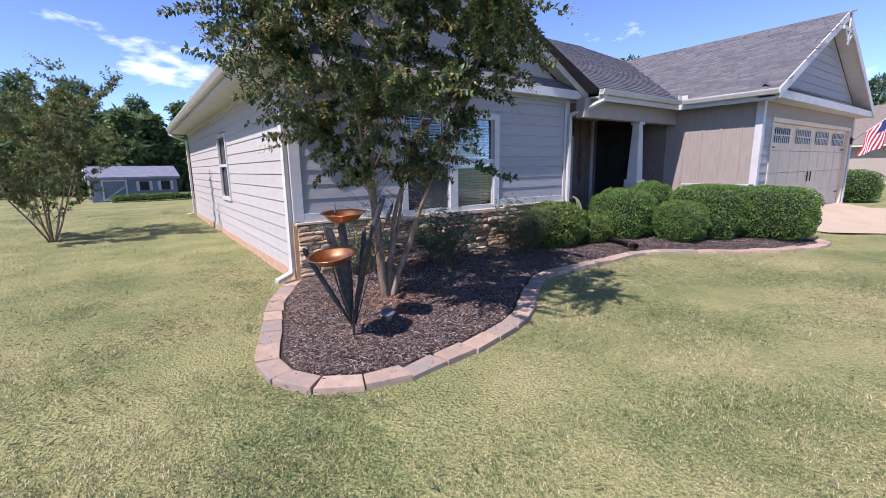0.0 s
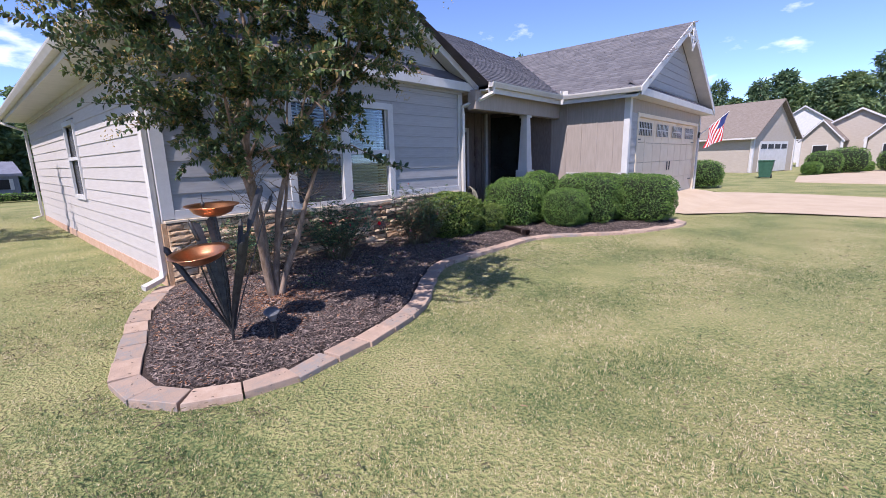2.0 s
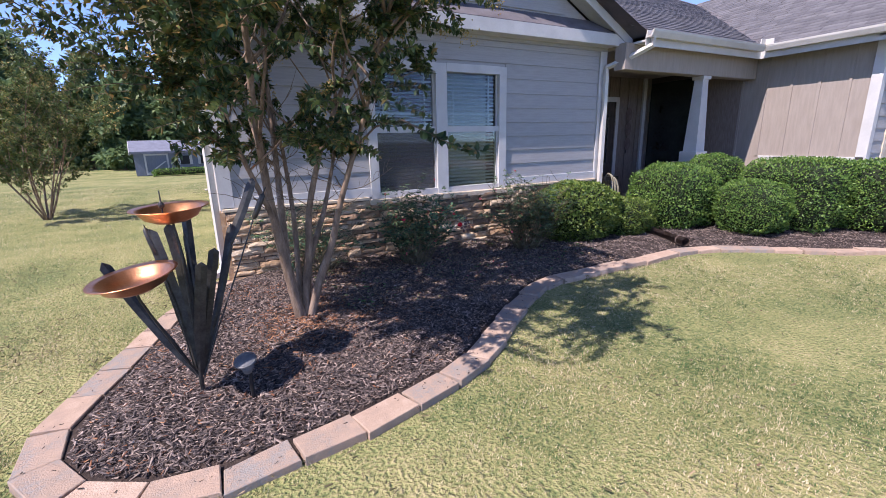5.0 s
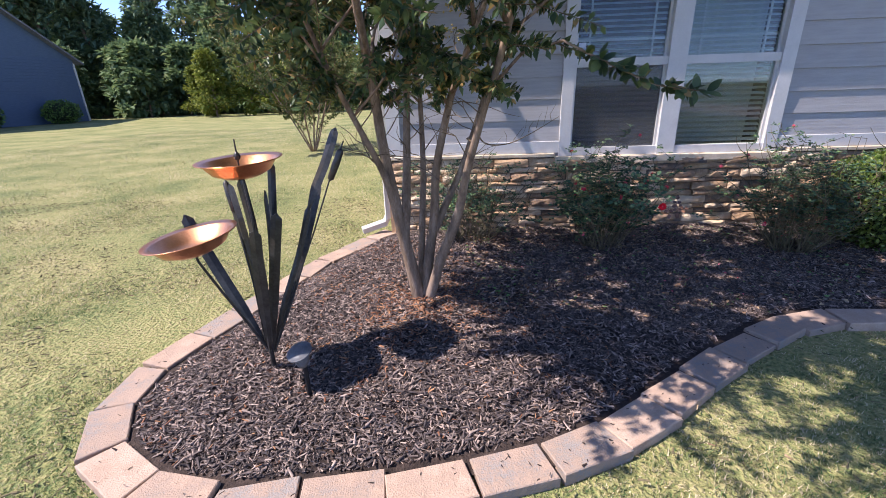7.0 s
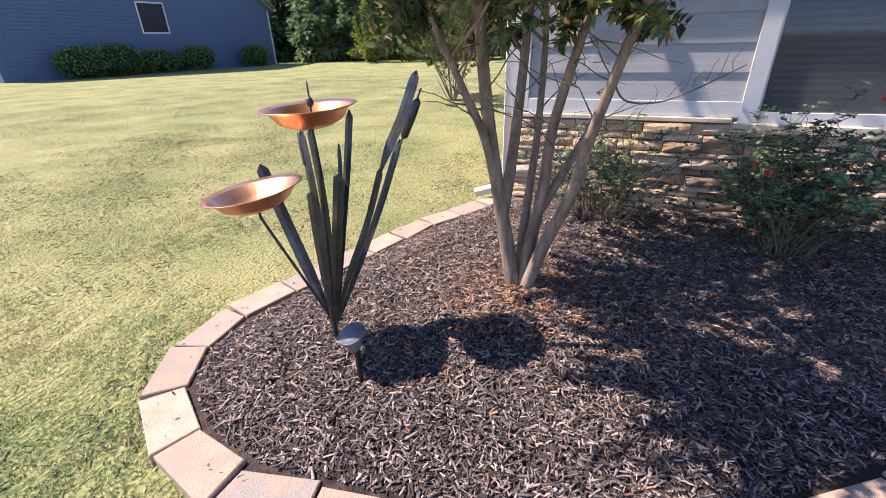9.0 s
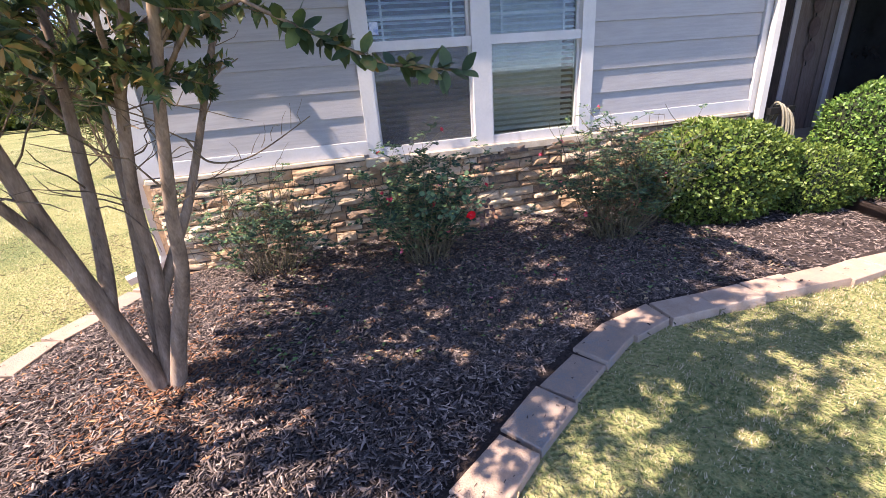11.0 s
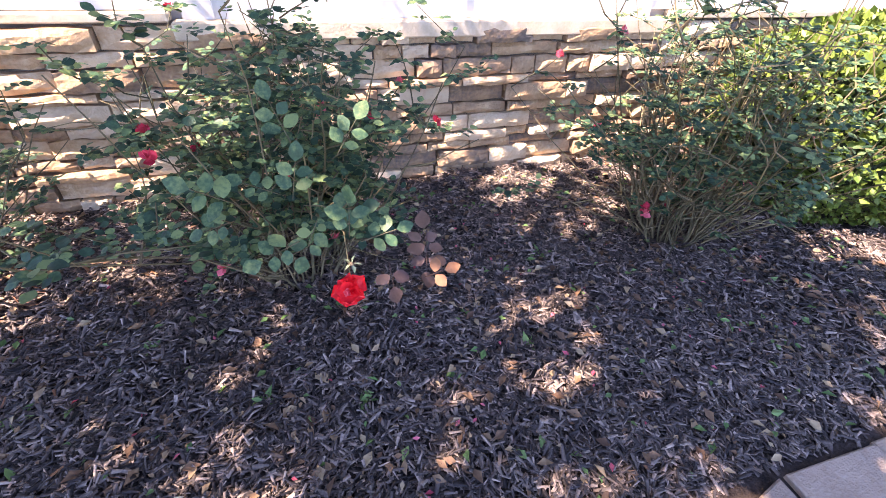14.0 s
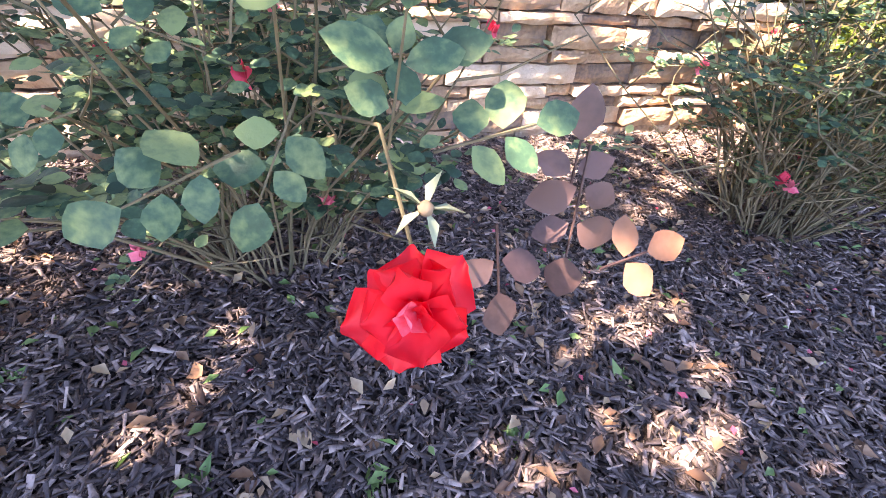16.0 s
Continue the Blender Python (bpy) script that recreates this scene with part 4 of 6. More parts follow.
spout([(FX0 - 0.06, LB + 0.2, ZE - 0.09), (FX0 - 0.06, LB + 0.2, ZE - 0.2), (LEFT - 0.085, LB - 0.05, ZE - 0.42), (LEFT - 0.085, LB - 0.05, 0.12), (LEFT - 0.3, LB - 0.05, 0.05)])

# ---- loose ground cover ----
rng = np.random.default_rng(11)


def chips(name, n, x0, x1, y0, y1, zfun, ok, lo, hi, material, label, parent_kind="stuff", flat=0.35, lift=0.0):
    """Splinters of bark: tapered slabs lying any way."""
    p = np.stack([rng.uniform(x0, x1, n), rng.uniform(y0, y1, n)], 1)
    p = p[ok(p[:, 0], p[:, 1])]
    n = len(p)
    base = np.stack([p[:, 0], p[:, 1], zfun(p[:, 0], p[:, 1]) + rng.uniform(0.0, 0.014, n) + lift], 1)
    a = rng.uniform(0, 2 * np.pi, n)
    d = unit(np.stack([np.cos(a), np.sin(a), rng.normal(0, flat, n)], 1))
    side = unit(np.cross(d, np.tile((0, 0, 1.0), (n, 1)) + rng.normal(0, 0.35, (n, 3))))
    nor = np.cross(side, d)
    ln = (lo + (hi - lo) * rng.beta(1.6, 3.2, n))[:, None]
    w = np.minimum(ln * rng.uniform(0.04, 0.2, (n, 1)), 0.0060)
    t = rng.uniform(0.0015, 0.004, (n, 1))
    tail, tip = base - d * ln * 0.5, base + d * ln * 0.5 + side * w * rng.normal(0, 0.6, (n, 1))
    v = np.stack([tail - side * w, tail + side * w, tip + side * w * 0.45, tip - side * w * 0.45,
                  tail - side * w + nor * t, tail + side * w + nor * t, tip + side * w * 0.45 + nor * t, tip - side * w * 0.45 + nor * t], 1).reshape(-1, 3)
    i = np.arange(n)[:, None] * 8
    f = np.concatenate([i + np.array([q]) for q in ((4, 5, 6, 7), (1, 2, 6, 5), (3, 0, 4, 7))], 1).reshape(-1, 4)
    return tagged(new(name, finish(name, mesh_np(name, v, f), material)), label, "mulch", kind="stuff")


def off_edge(x, y, gap=0.13):
    ok = np.ones(len(x), bool)
    for c in curve[::5]:
        ok &= (x - c[0]) ** 2 + (y - c[1]) ** 2 > gap * gap
    return ok


inner = lambda x, y: inside(x, y) & (y < 7.74) & off_edge(x, y)
chips("bark_chips", 135000, 3.2, 8.3, 4.7, 7.8, bed_z, inner, 0.012, 0.062, M_CHIP, "shredded dark bark mulch chips")
chips("bark_chips", 46000, 8.2, 13.2, 4.3, 7.8, bed_z, inner, 0.014, 0.055, M_CHIP, "shredded dark bark mulch chips")
chips("bark_chips", 42000, 5.2, 7.6, 5.8, 7.75, bed_z, inner, 0.008, 0.05, M_CHIP, "fine dark bark mulch chips", lift=0.006)
# reddish dry litter round the tree foot
ring_ok = lambda x, y: ((x - 4.55) ** 2 + (y - 6.05) ** 2 < 0.40 ** 2 * rng.uniform(0.05, 1.7, len(x))) & inside(x, y)
chips("bark_litter", 2600, 4.0, 5.1, 5.5, 6.6, bed_z, ring_ok, 0.02, 0.045, M_LITTER, "dry reddish-brown litter round the tree foot", lift=0.008)
drift = lambda x, y: inner(x, y) & (rng.random(len(x)) < 0.25 + 0.75 * (np.sin(x * 3.3 + np.sin(y * 2.7)) * np.sin(y * 4.1 + x) > 0.15))
chips("bark_litter", 3600, 3.2, 5.6, 4.8, 7.4, bed_z, drift, 0.015, 0.04, M_LITTER, "dry reddish-brown litter drifted over the mulch", lift=0.008)


def blades(name, n, x0, x1, y0, y1, ok, lo, hi, label):
    p = np.stack([rng.uniform(x0, x1, n), rng.uniform(y0, y1, n)], 1)
    p = p[ok(p[:, 0], p[:, 1])]
    rim = np.minimum(np.minimum(p[:, 0] - x0, x1 - p[:, 0]), np.minimum(p[:, 1] - y0, y1 - p[:, 1]))
    p = p[rng.random(len(p)) < np.clip(rim / 1.4, 0.0, 1.0) ** 0.8]
    n = len(p)
    base = np.stack([p[:, 0], p[:, 1], ground_z(p[:, 0], p[:, 1]) - 0.012], 1)
    a = rng.uniform(0, 2 * np.pi, n)
    lean = rng.uniform(0.2, 1.1, n)
    h = rng.uniform(lo, hi, n)
    clump = 0.75 + 0.35 * np.sin(p[:, 0] * 3.1 + np.sin(p[:, 1] * 2.3)) * np.sin(p[:, 1] * 3.7)
    cell = (np.floor(p[:, 0] / 0.075 + 0.4 * np.sin(p[:, 1] * 21)) * 73856093 + np.floor(p[:, 1] / 0.075 + 0.4 * np.sin(p[:, 0] * 19)) * 19349663).astype(np.int64) % 1009 / 1009
    h = h * clump * np.where(cell < 0.24, 0.22, 0.55 + 0.95 * cell)
    tip = base + np.stack([np.cos(a) * h * lean, np.sin(a) * h * lean, h], 1)
    b = a + rng.uniform(0.8, 2.2, n)
    w = rng.uniform(0.0016, 0.0036, n)
    off = np.stack([np.cos(b) * w, np.sin(b) * w, np.zeros(n)], 1)
    v = np.stack([base - off, base + off, tip], 1).reshape(-1, 3)
    f = np.arange(3 * n).reshape(-1, 3)
    return tagged(new(name, finish(name, mesh_np(name, v, f), M_GRASS)), label, "grass", kind="stuff")


def lawn_ok(x, y):
    drv = x > np.interp(y, [-3.0, 1.6, 3.4, 4.6, 5.7], [15.9, 15.78, 15.45, 14.0, 13.4])
    hs = (x > LEFT - 0.05) & (y > FRONT - 0.1)
    return ~inside(x, y) & ~drv & ~hs & ~((x > 12.9) & (y > 5.4))


blades("lawn_grass", 560000, 1.0, 10.5, 1.0, 7.2, lawn_ok, 0.008, 0.021, "short mown bermuda grass with dry straw")
blades("lawn_grass", 280000, -3.0, 5.4, 1.2, 10.5, lawn_ok, 0.008, 0.021, "short mown bermuda grass with dry straw")
blades("lawn_grass", 200000, 7.5, 17.5, -3.0, 6.6, lawn_ok, 0.008, 0.021, "short mown bermuda grass with dry straw")
blades("lawn_grass", 140000, -10.0, 5.4, 7.5, 24.0, lawn_ok, 0.025, 0.055, "short mown bermuda grass with dry straw")
chips("soil_crumbs", 22000, -3.0, 3.6, 1.0, 9.5, lambda x, y: ground_z(x, y) + 0.014, lambda x, y: lawn_ok(x, y) & (np.sin(x * 2.7 + 2 * np.sin(y * 1.1)) * np.sin(y * 3.1 + 1.5 * np.sin(x * 1.7)) > 0.0), 0.012, 0.055, M_THATCH, "brown crumbs of soil and thatch in the side lawn", flat=0.25)
chips("fallen_leaves", 900, 0.5, 12.0, 1.2, 7.0, lambda x, y: ground_z(x, y) + 0.02, lambda x, y: lawn_ok(x, y) & (rng.random(len(x)) < 0.25), 0.02, 0.05, M_DRYLEAF, "scattered dry brown fallen leaves on the lawn", flat=0.15)

# worm casts and crumbs of soil between the blades
chips("soil_crumbs", 16000, -2.5, 12.0, 1.2, 11.0, lambda x, y: ground_z(x, y) + 0.016, lambda x, y: lawn_ok(x, y) & (rng.random(len(x)) < 0.25 + 0.6 * (np.sin(x * 1.9 + np.sin(y * 1.3)) * np.sin(y * 2.3 + x) > 0.1)), 0.012, 0.05, M_THATCH, "brown crumbs of soil and thatch in the lawn", flat=0.2)


def litter(name, n, x0, x1, y0, y1, lo, hi, material, label, zoff=0.02):
    p = np.stack([rng.uniform(x0, x1, n), rng.uniform(y0, y1, n)], 1)
    p = p[inner(p[:, 0], p[:, 1])]
    n = len(p)
    a = rng.uniform(0, 2 * np.pi, n)
    way = np.stack([np.cos(a), np.sin(a), rng.uniform(-0.1, 0.5, n)], 1)
    base = np.stack([p[:, 0], p[:, 1], bed_z(p[:, 0], p[:, 1]) + zoff], 1)
    me = leaves(name, base, way, rng.uniform(lo, hi, n), 0.55, 0.2, rng)
    return tagged(new(name, finish(name, me, material)), label, "leaf litter", kind="stuff")


litter("leaf_litter", 1700, 4.8, 8.2, 5.9, 7.75, 0.015, 0.045, M_DRYLEAF, "dry curled brown and tan leaves on the mulch")
litter("fallen_green_leaves", 430, 4.8, 8.2, 6.0, 7.7, 0.015, 0.04, M_WEED, "fallen green rose leaves on the mulch")
litter("fallen_petals", 80, 5.2, 7.8, 6.2, 7.5, 0.012, 0.024, M_PINK, "fallen pink rose petals on the mulch")

# crumbs of bark that have spilled over the pavers
on_pavers = lambda x, y: ~off_edge(x, y, 0.085) & (rng.random(len(x)) < 0.35 + 0.6 * (np.sin(x * 5.3) * np.sin(y * 4.7 + x) > 0.2))
chips("bark_spill", 2600, 3.0, 8.6, 4.5, 7.4, lambda x, y: np.full(len(x), 0.036), on_pavers, 0.008, 0.03, M_MULCH, "dark bark crumbs spilled over the edging pavers", flat=0.08)

# small weeds in the bed
for wx, wy in ((5.55, 6.85), (6.35, 6.55), (6.62, 6.62), (5.86, 6.62), (6.5, 7.5), (7.2, 7.55), (5.3, 6.7), (6.1, 6.55), (6.85, 7.0)):
    n = 9
    a = rng.uniform(0, 2 * np.pi, n)
    base = np.tile((0, 0, 0.004), (n, 1)) + rng.normal(0, 0.008, (n, 3)) * (1, 1, 0)
    way = np.stack([np.cos(a), np.sin(a), rng.uniform(0.2, 1.0, n)], 1)
    ob = solid("weed", leaves("weed", base, way, rng.uniform(0.025, 0.055, n), 0.4, 0.15, rng), M_WEED, "small green weed sprout in the mulch", "weed", kind="stuff")
    ob.location = (wx, wy, float(bed_z(wx, wy)))

# ---- crape myrtle ----


def sprig(org, way, step_len, n, rnd, wander=0.14, lift=0.0):
    pts = [Vector(org)]
    d = Vector(way).normalized()
    for _ in range(n):
        d = (d + Vector((rnd.gauss(0, wander), rnd.gauss(0, wander), rnd.gauss(0, wander) + lift))).normalized()
        pts.append(pts[-1] + d * step_len)
    return pts, d


def myrtle(name, label, at, trunks, height, spread, leaf_n, leaf_len, seed, foliage=None, twig_n=4, seeds=True, low=0.42, rad=0.027, group="", stems=(), first=4):
    """A many-stemmed tree: smooth stems from one foot, forking limbs, twigs, leaves along the twigs, seed heads at their tips."""
    rnd = random.Random(seed)
    r = np.random.default_rng(seed)
    tree = thing(name, label, "tree", at, group)
    tips = []
    limbs = []
    nodes = []
    tw = bmesh.new()
    for k in range(trunks):
        a = 2 * math.pi * k / trunks + rnd.uniform(-0.3, 0.3)
        out = rnd.uniform(0.14, 0.58) * spread
        d = Vector((math.cos(a) * out, math.sin(a) * out, 1))
        bm = bmesh.new()
        org = Vector((math.cos(a) * 0.036, math.sin(a) * 0.036, -0.06))
        nseg = 11
        pts, d2 = sprig(org, d, height * 0.62 / nseg, nseg, rnd, 0.055, 0.012)
        rr = rad * rnd.uniform(0.72, 1.1)
        if stems:
            rr, ctl = stems[k]
            low_pts = [Vector(p) for p in spline(ctl, 5)]
            d = (low_pts[-1] - low_pts[-4]).normalized()
            pts = low_pts[:-1] + sprig(low_pts[-1], d, max(0.1, (height * 0.64 - low_pts[-1].z) / 7), 7, rnd, 0.07, -0.01)[0]
            nseg = len(pts) - 1
        tube(bm, pts, rr * 1.12, rr * 0.36, 9)
        for i in range(first, nseg + 1):
            if stems and pts[i].z < 1.2:
                continue
            if i < nseg and rnd.random() < 0.25:
                continue
            q = rnd.uniform(0, 2 * math.pi)
            way = (pts[i] - pts[i - 1]).normalized() * rnd.uniform(0.8, 1.3) + Vector((math.cos(q), math.sin(q), rnd.uniform(-0.05, 0.4))) * rnd.uniform(0.6, 1.15)
            ln = height * rnd.uniform(0.24, 0.44) * (1.25 - 0.35 * i / nseg)
            if stems:
                way += Vector((math.cos(q), math.sin(q), -0.1)) * 0.5
                ln *= min(1.0, 0.35 + 0.45 * (pts[i].z - 1.0))
            lp, ld = sprig(pts[i], way, ln / 6, 6, rnd, 0.12, 0.03)
            lb = tube(bmesh.new(), lp, rr * 0.36, rr * 0.12, 6)
            limbs.append((lb, k))
            nodes += lp[1:]
            if stems:
                continue
            for j in range(1, 7):
                for _ in range(twig_n if j > 2 else 1):
                    q = rnd.uniform(0, 2 * math.pi)
                    tway = (lp[j] - lp[j - 1]).normalized() + Vector((math.cos(q), math.sin(q), rnd.uniform(-0.35, 0.5))) * 0.9
                    tl = rnd.uniform(0.16, 0.34) * height / 4.0
                    tp, td = sprig(lp[j], tway, tl / 4, 4, rnd, 0.16, 0.0)
                    if tp[-1].z > height * low * 0.72:
                        tube(tw, tp, 0.0042, 0.0015, 3)
                        tips.append((tp, td))
        own = random.Random(seed + 50 + k)
        for p in pts if stems else ():
            if 0.85 < p.z < 1.75 and own.random() < 0.75:
                q = own.uniform(0, 2 * math.pi)
                bare = sprig(p, (math.cos(q), math.sin(q), own.uniform(0.2, 1.1)), own.uniform(0.05, 0.1), 5, own, 0.22)[0]
                tube(tw, bare, 0.0042, 0.0012, 4)
                tube(tw, sprig(bare[2], (math.sin(q), math.cos(q), 0.6), 0.05, 3, own, 0.25)[0], 0.0025, 0.001, 3)
        st = part("stem", bm, M_BARK, tree, smooth=True)
        for lb, kk in limbs:
            if kk == k:
                part("limb", lb, M_BARK, st, smooth=True)
    if stems:
        near = np.array([tuple(p) for p in nodes])
        for _ in range(twig_n):
            z = height * (0.31 + 0.69 * rnd.random() ** 0.9)
            wide = np.interp(z / height, (0.31, 0.44, 0.62, 0.76, 0.90, 1.0), (0.7, 1.2, 1.75, 1.55, 0.85, 0.2)) * (rnd.uniform(0.06, 1.0) ** 0.5) * rnd.uniform(0.85, 1.12)
            if z < height * 0.50 and rnd.random() < 0.62:
                continue
            q = rnd.uniform(0, 2 * math.pi)
            end = Vector((-0.06 + wide * math.cos(q), -0.24 + wide * math.sin(q), z))
            gap = np.linalg.norm(near - np.array(end), axis=1) + 0.5 * np.maximum(near[:, 2] - end.z, 0)
            org = Vector(near[int(np.argmin(gap))])
            if (end - org).length > 0.75:
                org = end - (end - org).normalized() * 0.55
            bow = Vector((rnd.gauss(0, 0.05), rnd.gauss(0, 0.05), 0.05 + rnd.gauss(0, 0.03)))
            tp = [org.lerp(end, j / 4) + bow * (1 - abs(j / 2 - 1)) for j in range(5)]
            tube(tw, tp, 0.0042, 0.0015, 3)
            tips.append((tp, (tp[4] - tp[3]).normalized()))
    tagged(part("twig", tw, M_TWIG, tree), kind="stuff")
    P, W, sz = [], [], []
    per = max(1, leaf_n // len(tips))
    sp, sw = [], []
    for tp, td in tips:
        for q in range(per):
            s = rnd.random() * 3.99
            i = int(s)
            p = tp[i].lerp(tp[i + 1], s - i)
            ax = (tp[i + 1] - tp[i]).normalized()
            side = ax.orthogonal()
            side.rotate(Matrix.Rotation(rnd.uniform(0, 6.283), 3, ax))
            P.append(p)
            W.append(side * 1.0 + ax * 0.55 + Vector((0, 0, 0.1)))
            sz.append(leaf_len * rnd.uniform(0.6, 1.25))
        if seeds and rnd.random() < 0.2 and tp[-1].z > height * 0.38:
            for q in range(34):
                o = Vector((rnd.gauss(0, 0.028), rnd.gauss(0, 0.028), rnd.gauss(0, 0.028))) + td * rnd.uniform(-0.03, 0.08)
                sp.append(tp[-1] + o)
    P, W = np.array([tuple(p) for p in P]), np.array([tuple(p) for p in W])
    part("crown", leaves("crown", P, W, np.array(sz), 0.5, 0.12, r), foliage or M_MYRTLE, tree, "glossy dark green leaves" if foliage is None else "light green leaves")
    if sp:
        c = np.array([tuple(p) for p in sp])
        s = r.uniform(0.004, 0.007, (len(c), 1))
        oct_ = np.array([(1, 0, 0), (-1, 0, 0), (0, 1, 0), (0, -1, 0), (0, 0, 1), (0, 0, -1)], float)
        v = (c[:, None, :] + oct_[None] * s[:, None]).reshape(-1, 3)
        i = np.arange(len(c))[:, None] * 6
        f = np.concatenate([i + np.array([q]) for q in ((0, 2, 4), (2, 1, 4), (1, 3, 4), (3, 0, 4), (2, 0, 5), (1, 2, 5), (3, 1, 5), (0, 3, 5))], 1).reshape(-1, 3)
        part("seed_head", mesh_np("seed_head", v, f), M_SEED, tree, "yellow-brown seed clusters")
    return tree, tips


STEMS = (
    (0.043, ((-0.01, 0.0, -0.06), (-0.05, -0.01, 0.20), (-0.10, -0.05, 0.52), (-0.16, -0.10, 0.97), (-0.19, -0.16, 1.40))),
    (0.031, ((-0.09, -0.03, 0.46), (-0.075, 0.04, 0.66), (-0.06, 0.12, 1.03), (-0.05, 0.20, 1.42))),
    (0.022, ((-0.12, -0.06, 0.60), (-0.16, -0.14, 0.86), (-0.24, -0.22, 1.09), (-0.34, -0.32, 1.36))),
    (0.035, ((0.02, 0.01, -0.06), (0.05, 0.02, 0.25), (0.10, 0.03, 0.57), (0.13, 0.0, 0.90), (0.23, -0.06, 1.30))),
    (0.024, ((0.08, 0.03, 0.44), (0.19, 0.10, 0.67), (0.28, 0.16, 0.86), (0.40, 0.26, 1.20))),
    (0.034, ((0.03, -0.01, -0.06), (0.13, -0.04, 0.28), (0.25, -0.10, 0.60), (0.31, -0.17, 0.88), (0.41, -0.27, 1.25))),
    (0.024, ((0.0, 0.03, 0.10), (0.01, 0.08, 0.42), (0.03, 0.17, 0.85), (0.02, 0.28, 1.32))),
)
tree, tips = myrtle("crape_myrtle", "many-stemmed crape myrtle with smooth bark and seed clusters", (4.50, 6.14, 0.10), 7, 4.0, 1.0, 104000, 0.052, 4, stems=STEMS, twig_n=1500, low=0.42)
# the low limb that hangs over the bed
lp = [Vector(p) - Vector((4.50, 6.14, 0.10)) for p in ((4.93, 5.88, 1.42), (5.08, 5.80, 1.58), (5.25, 5.70, 1.62), (5.42, 5.60, 1.52), (5.62, 5.55, 1.42), (5.86, 5.57, 1.385))]
part("hanging_limb", tube(bmesh.new(), lp, 0.009, 0.002, 6), M_BARK, tree, smooth=True)
twig = [Vector(p) - Vector((4.50, 6.14, 0.10)) for p in ((4.86, 6.2, 1.22), (4.92, 6.2, 1.12), (5.05, 6.2, 1.11), (5.18, 6.2, 1.16), (5.36, 6.22, 1.26))]
tb = tube(bmesh.new(), spline([tuple(p) for p in twig], 5), 0.006, 0.002, 5)
tr = random.Random(6)
for k in range(7):
    p = twig[2].lerp(twig[4], k / 7)
    tube(tb, sprig(p, (tr.gauss(0, 0.5), tr.gauss(0, 0.5), 1), 0.035, 3, tr, 0.3)[0], 0.002, 0.0008, 4)
part("bare_twig", tb, M_TWIG, tree)
P, W = [], []
for k in range(100):
    s = rng.uniform(2.6, 4.98)
    p = lp[int(s)].lerp(lp[int(s) + 1], s - int(s))
    P.append(tuple(p))
    W.append((rng.normal(0.25, 0.6), rng.normal(0, 0.6), rng.normal(-0.1, 0.6)))
part("limb_leaves", oval_leaves("limb_leaves", np.array(P), np.array(W), rng.uniform(0.045, 0.075, len(P)), 0.6, np.tile((0.0, -0.4, 1.0), (len(P), 1)), rng), M_MYRTLE, tree)
bl = []
for tp, td in [t for t in tips if 1.9 < t[0][-1].z < 3.2 and t[0][-1].y < -0.5][:4:2]:
    for q in range(26):
        bl.append(tuple(tp[-1] + Vector((rng.normal(0, 0.03), rng.normal(0, 0.03), rng.normal(0, 0.025)))))
part("pink_blossom", leaves("pink_blossom", np.array(bl), rng.normal(0, 1, (len(bl), 3)), rng.uniform(0.015, 0.03, len(bl)), 0.9, 0.1, rng), M_PINK, tree, "late pink blossom")
myrtle("crape_myrtle", "young bushy crape myrtle on the side lawn", (0.72, 15.06, 0.0), 8, 4.1, 1.15, 26000, 0.07, 9, foliage=M_YOUNG, low=0.12, seeds=True, first=2, rad=0.019)

# ---- hedges ----


def hedge(label, at, size, n, leaf, material, seed, square=0.5, turn=0.0, group="clipped hedges by the porch", core=0.92):
    """A clipped shrub: a rounded near-black body painted as inner shade, dense leaves over it standing off every way,
    uneven by a few centimetres.
    """
    r = np.random.default_rng(seed)
    ob = thing("clipped_shrub", label, "shrub", at, group)
    ob.rotation_euler = (0, 0, radians(turn))
    sx, sy, sz = size
    d = unit(r.normal(0, 1, (n, 3)))
    e = 1 / (1 - square * 0.72)
    k = (np.abs(d) ** (e * 2)).sum(1) ** (1 / (e * 2))
    surf = d / k[:, None]
    bump = 1 + 0.045 * np.sin(surf[:, 0] * 7 + seed) * np.sin(surf[:, 1] * 6) + 0.03 * np.sin(surf[:, 2] * 9 + surf[:, 0] * 5)
    depth = 1.02 - np.abs(r.normal(0, 0.06, n))
    p = surf * (bump * depth)[:, None] * (sx / 2, sy / 2, sz / 2) + (0, 0, sz / 2)
    ok = p[:, 2] > 0.05
    nrm = unit(surf / (sx, sy, sz))
    way = nrm + r.normal(0, 0.75, (n, 3)) + (0, 0, 0.25)
    me = leaves("foliage", p[ok], way[ok], r.uniform(0.6, 1.2, ok.sum()) * leaf, 0.62, 0.1, r, nrm[ok])
    part("foliage", me, material, ob)
    # added dark body: paints the shade inside the foliage
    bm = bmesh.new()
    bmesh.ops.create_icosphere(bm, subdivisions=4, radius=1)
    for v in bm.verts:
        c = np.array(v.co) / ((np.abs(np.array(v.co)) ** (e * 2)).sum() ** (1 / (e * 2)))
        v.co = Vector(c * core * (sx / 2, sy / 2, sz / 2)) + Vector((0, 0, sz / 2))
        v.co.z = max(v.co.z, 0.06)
    part("core", bm, M_HEDGESHADE, ob, smooth=True)
    st = bmesh.new()
    for q in range(5):
        a = 2 * math.pi * q / 5
        tube(st, [(0.03 * math.cos(a), 0.03 * math.sin(a), -0.05), (0.2 * sx * math.cos(a), 0.2 * sy * math.sin(a), sz * 0.5)], 0.014, 0.008, 6)
    part("stem", st, M_TWIG, ob)
    return ob


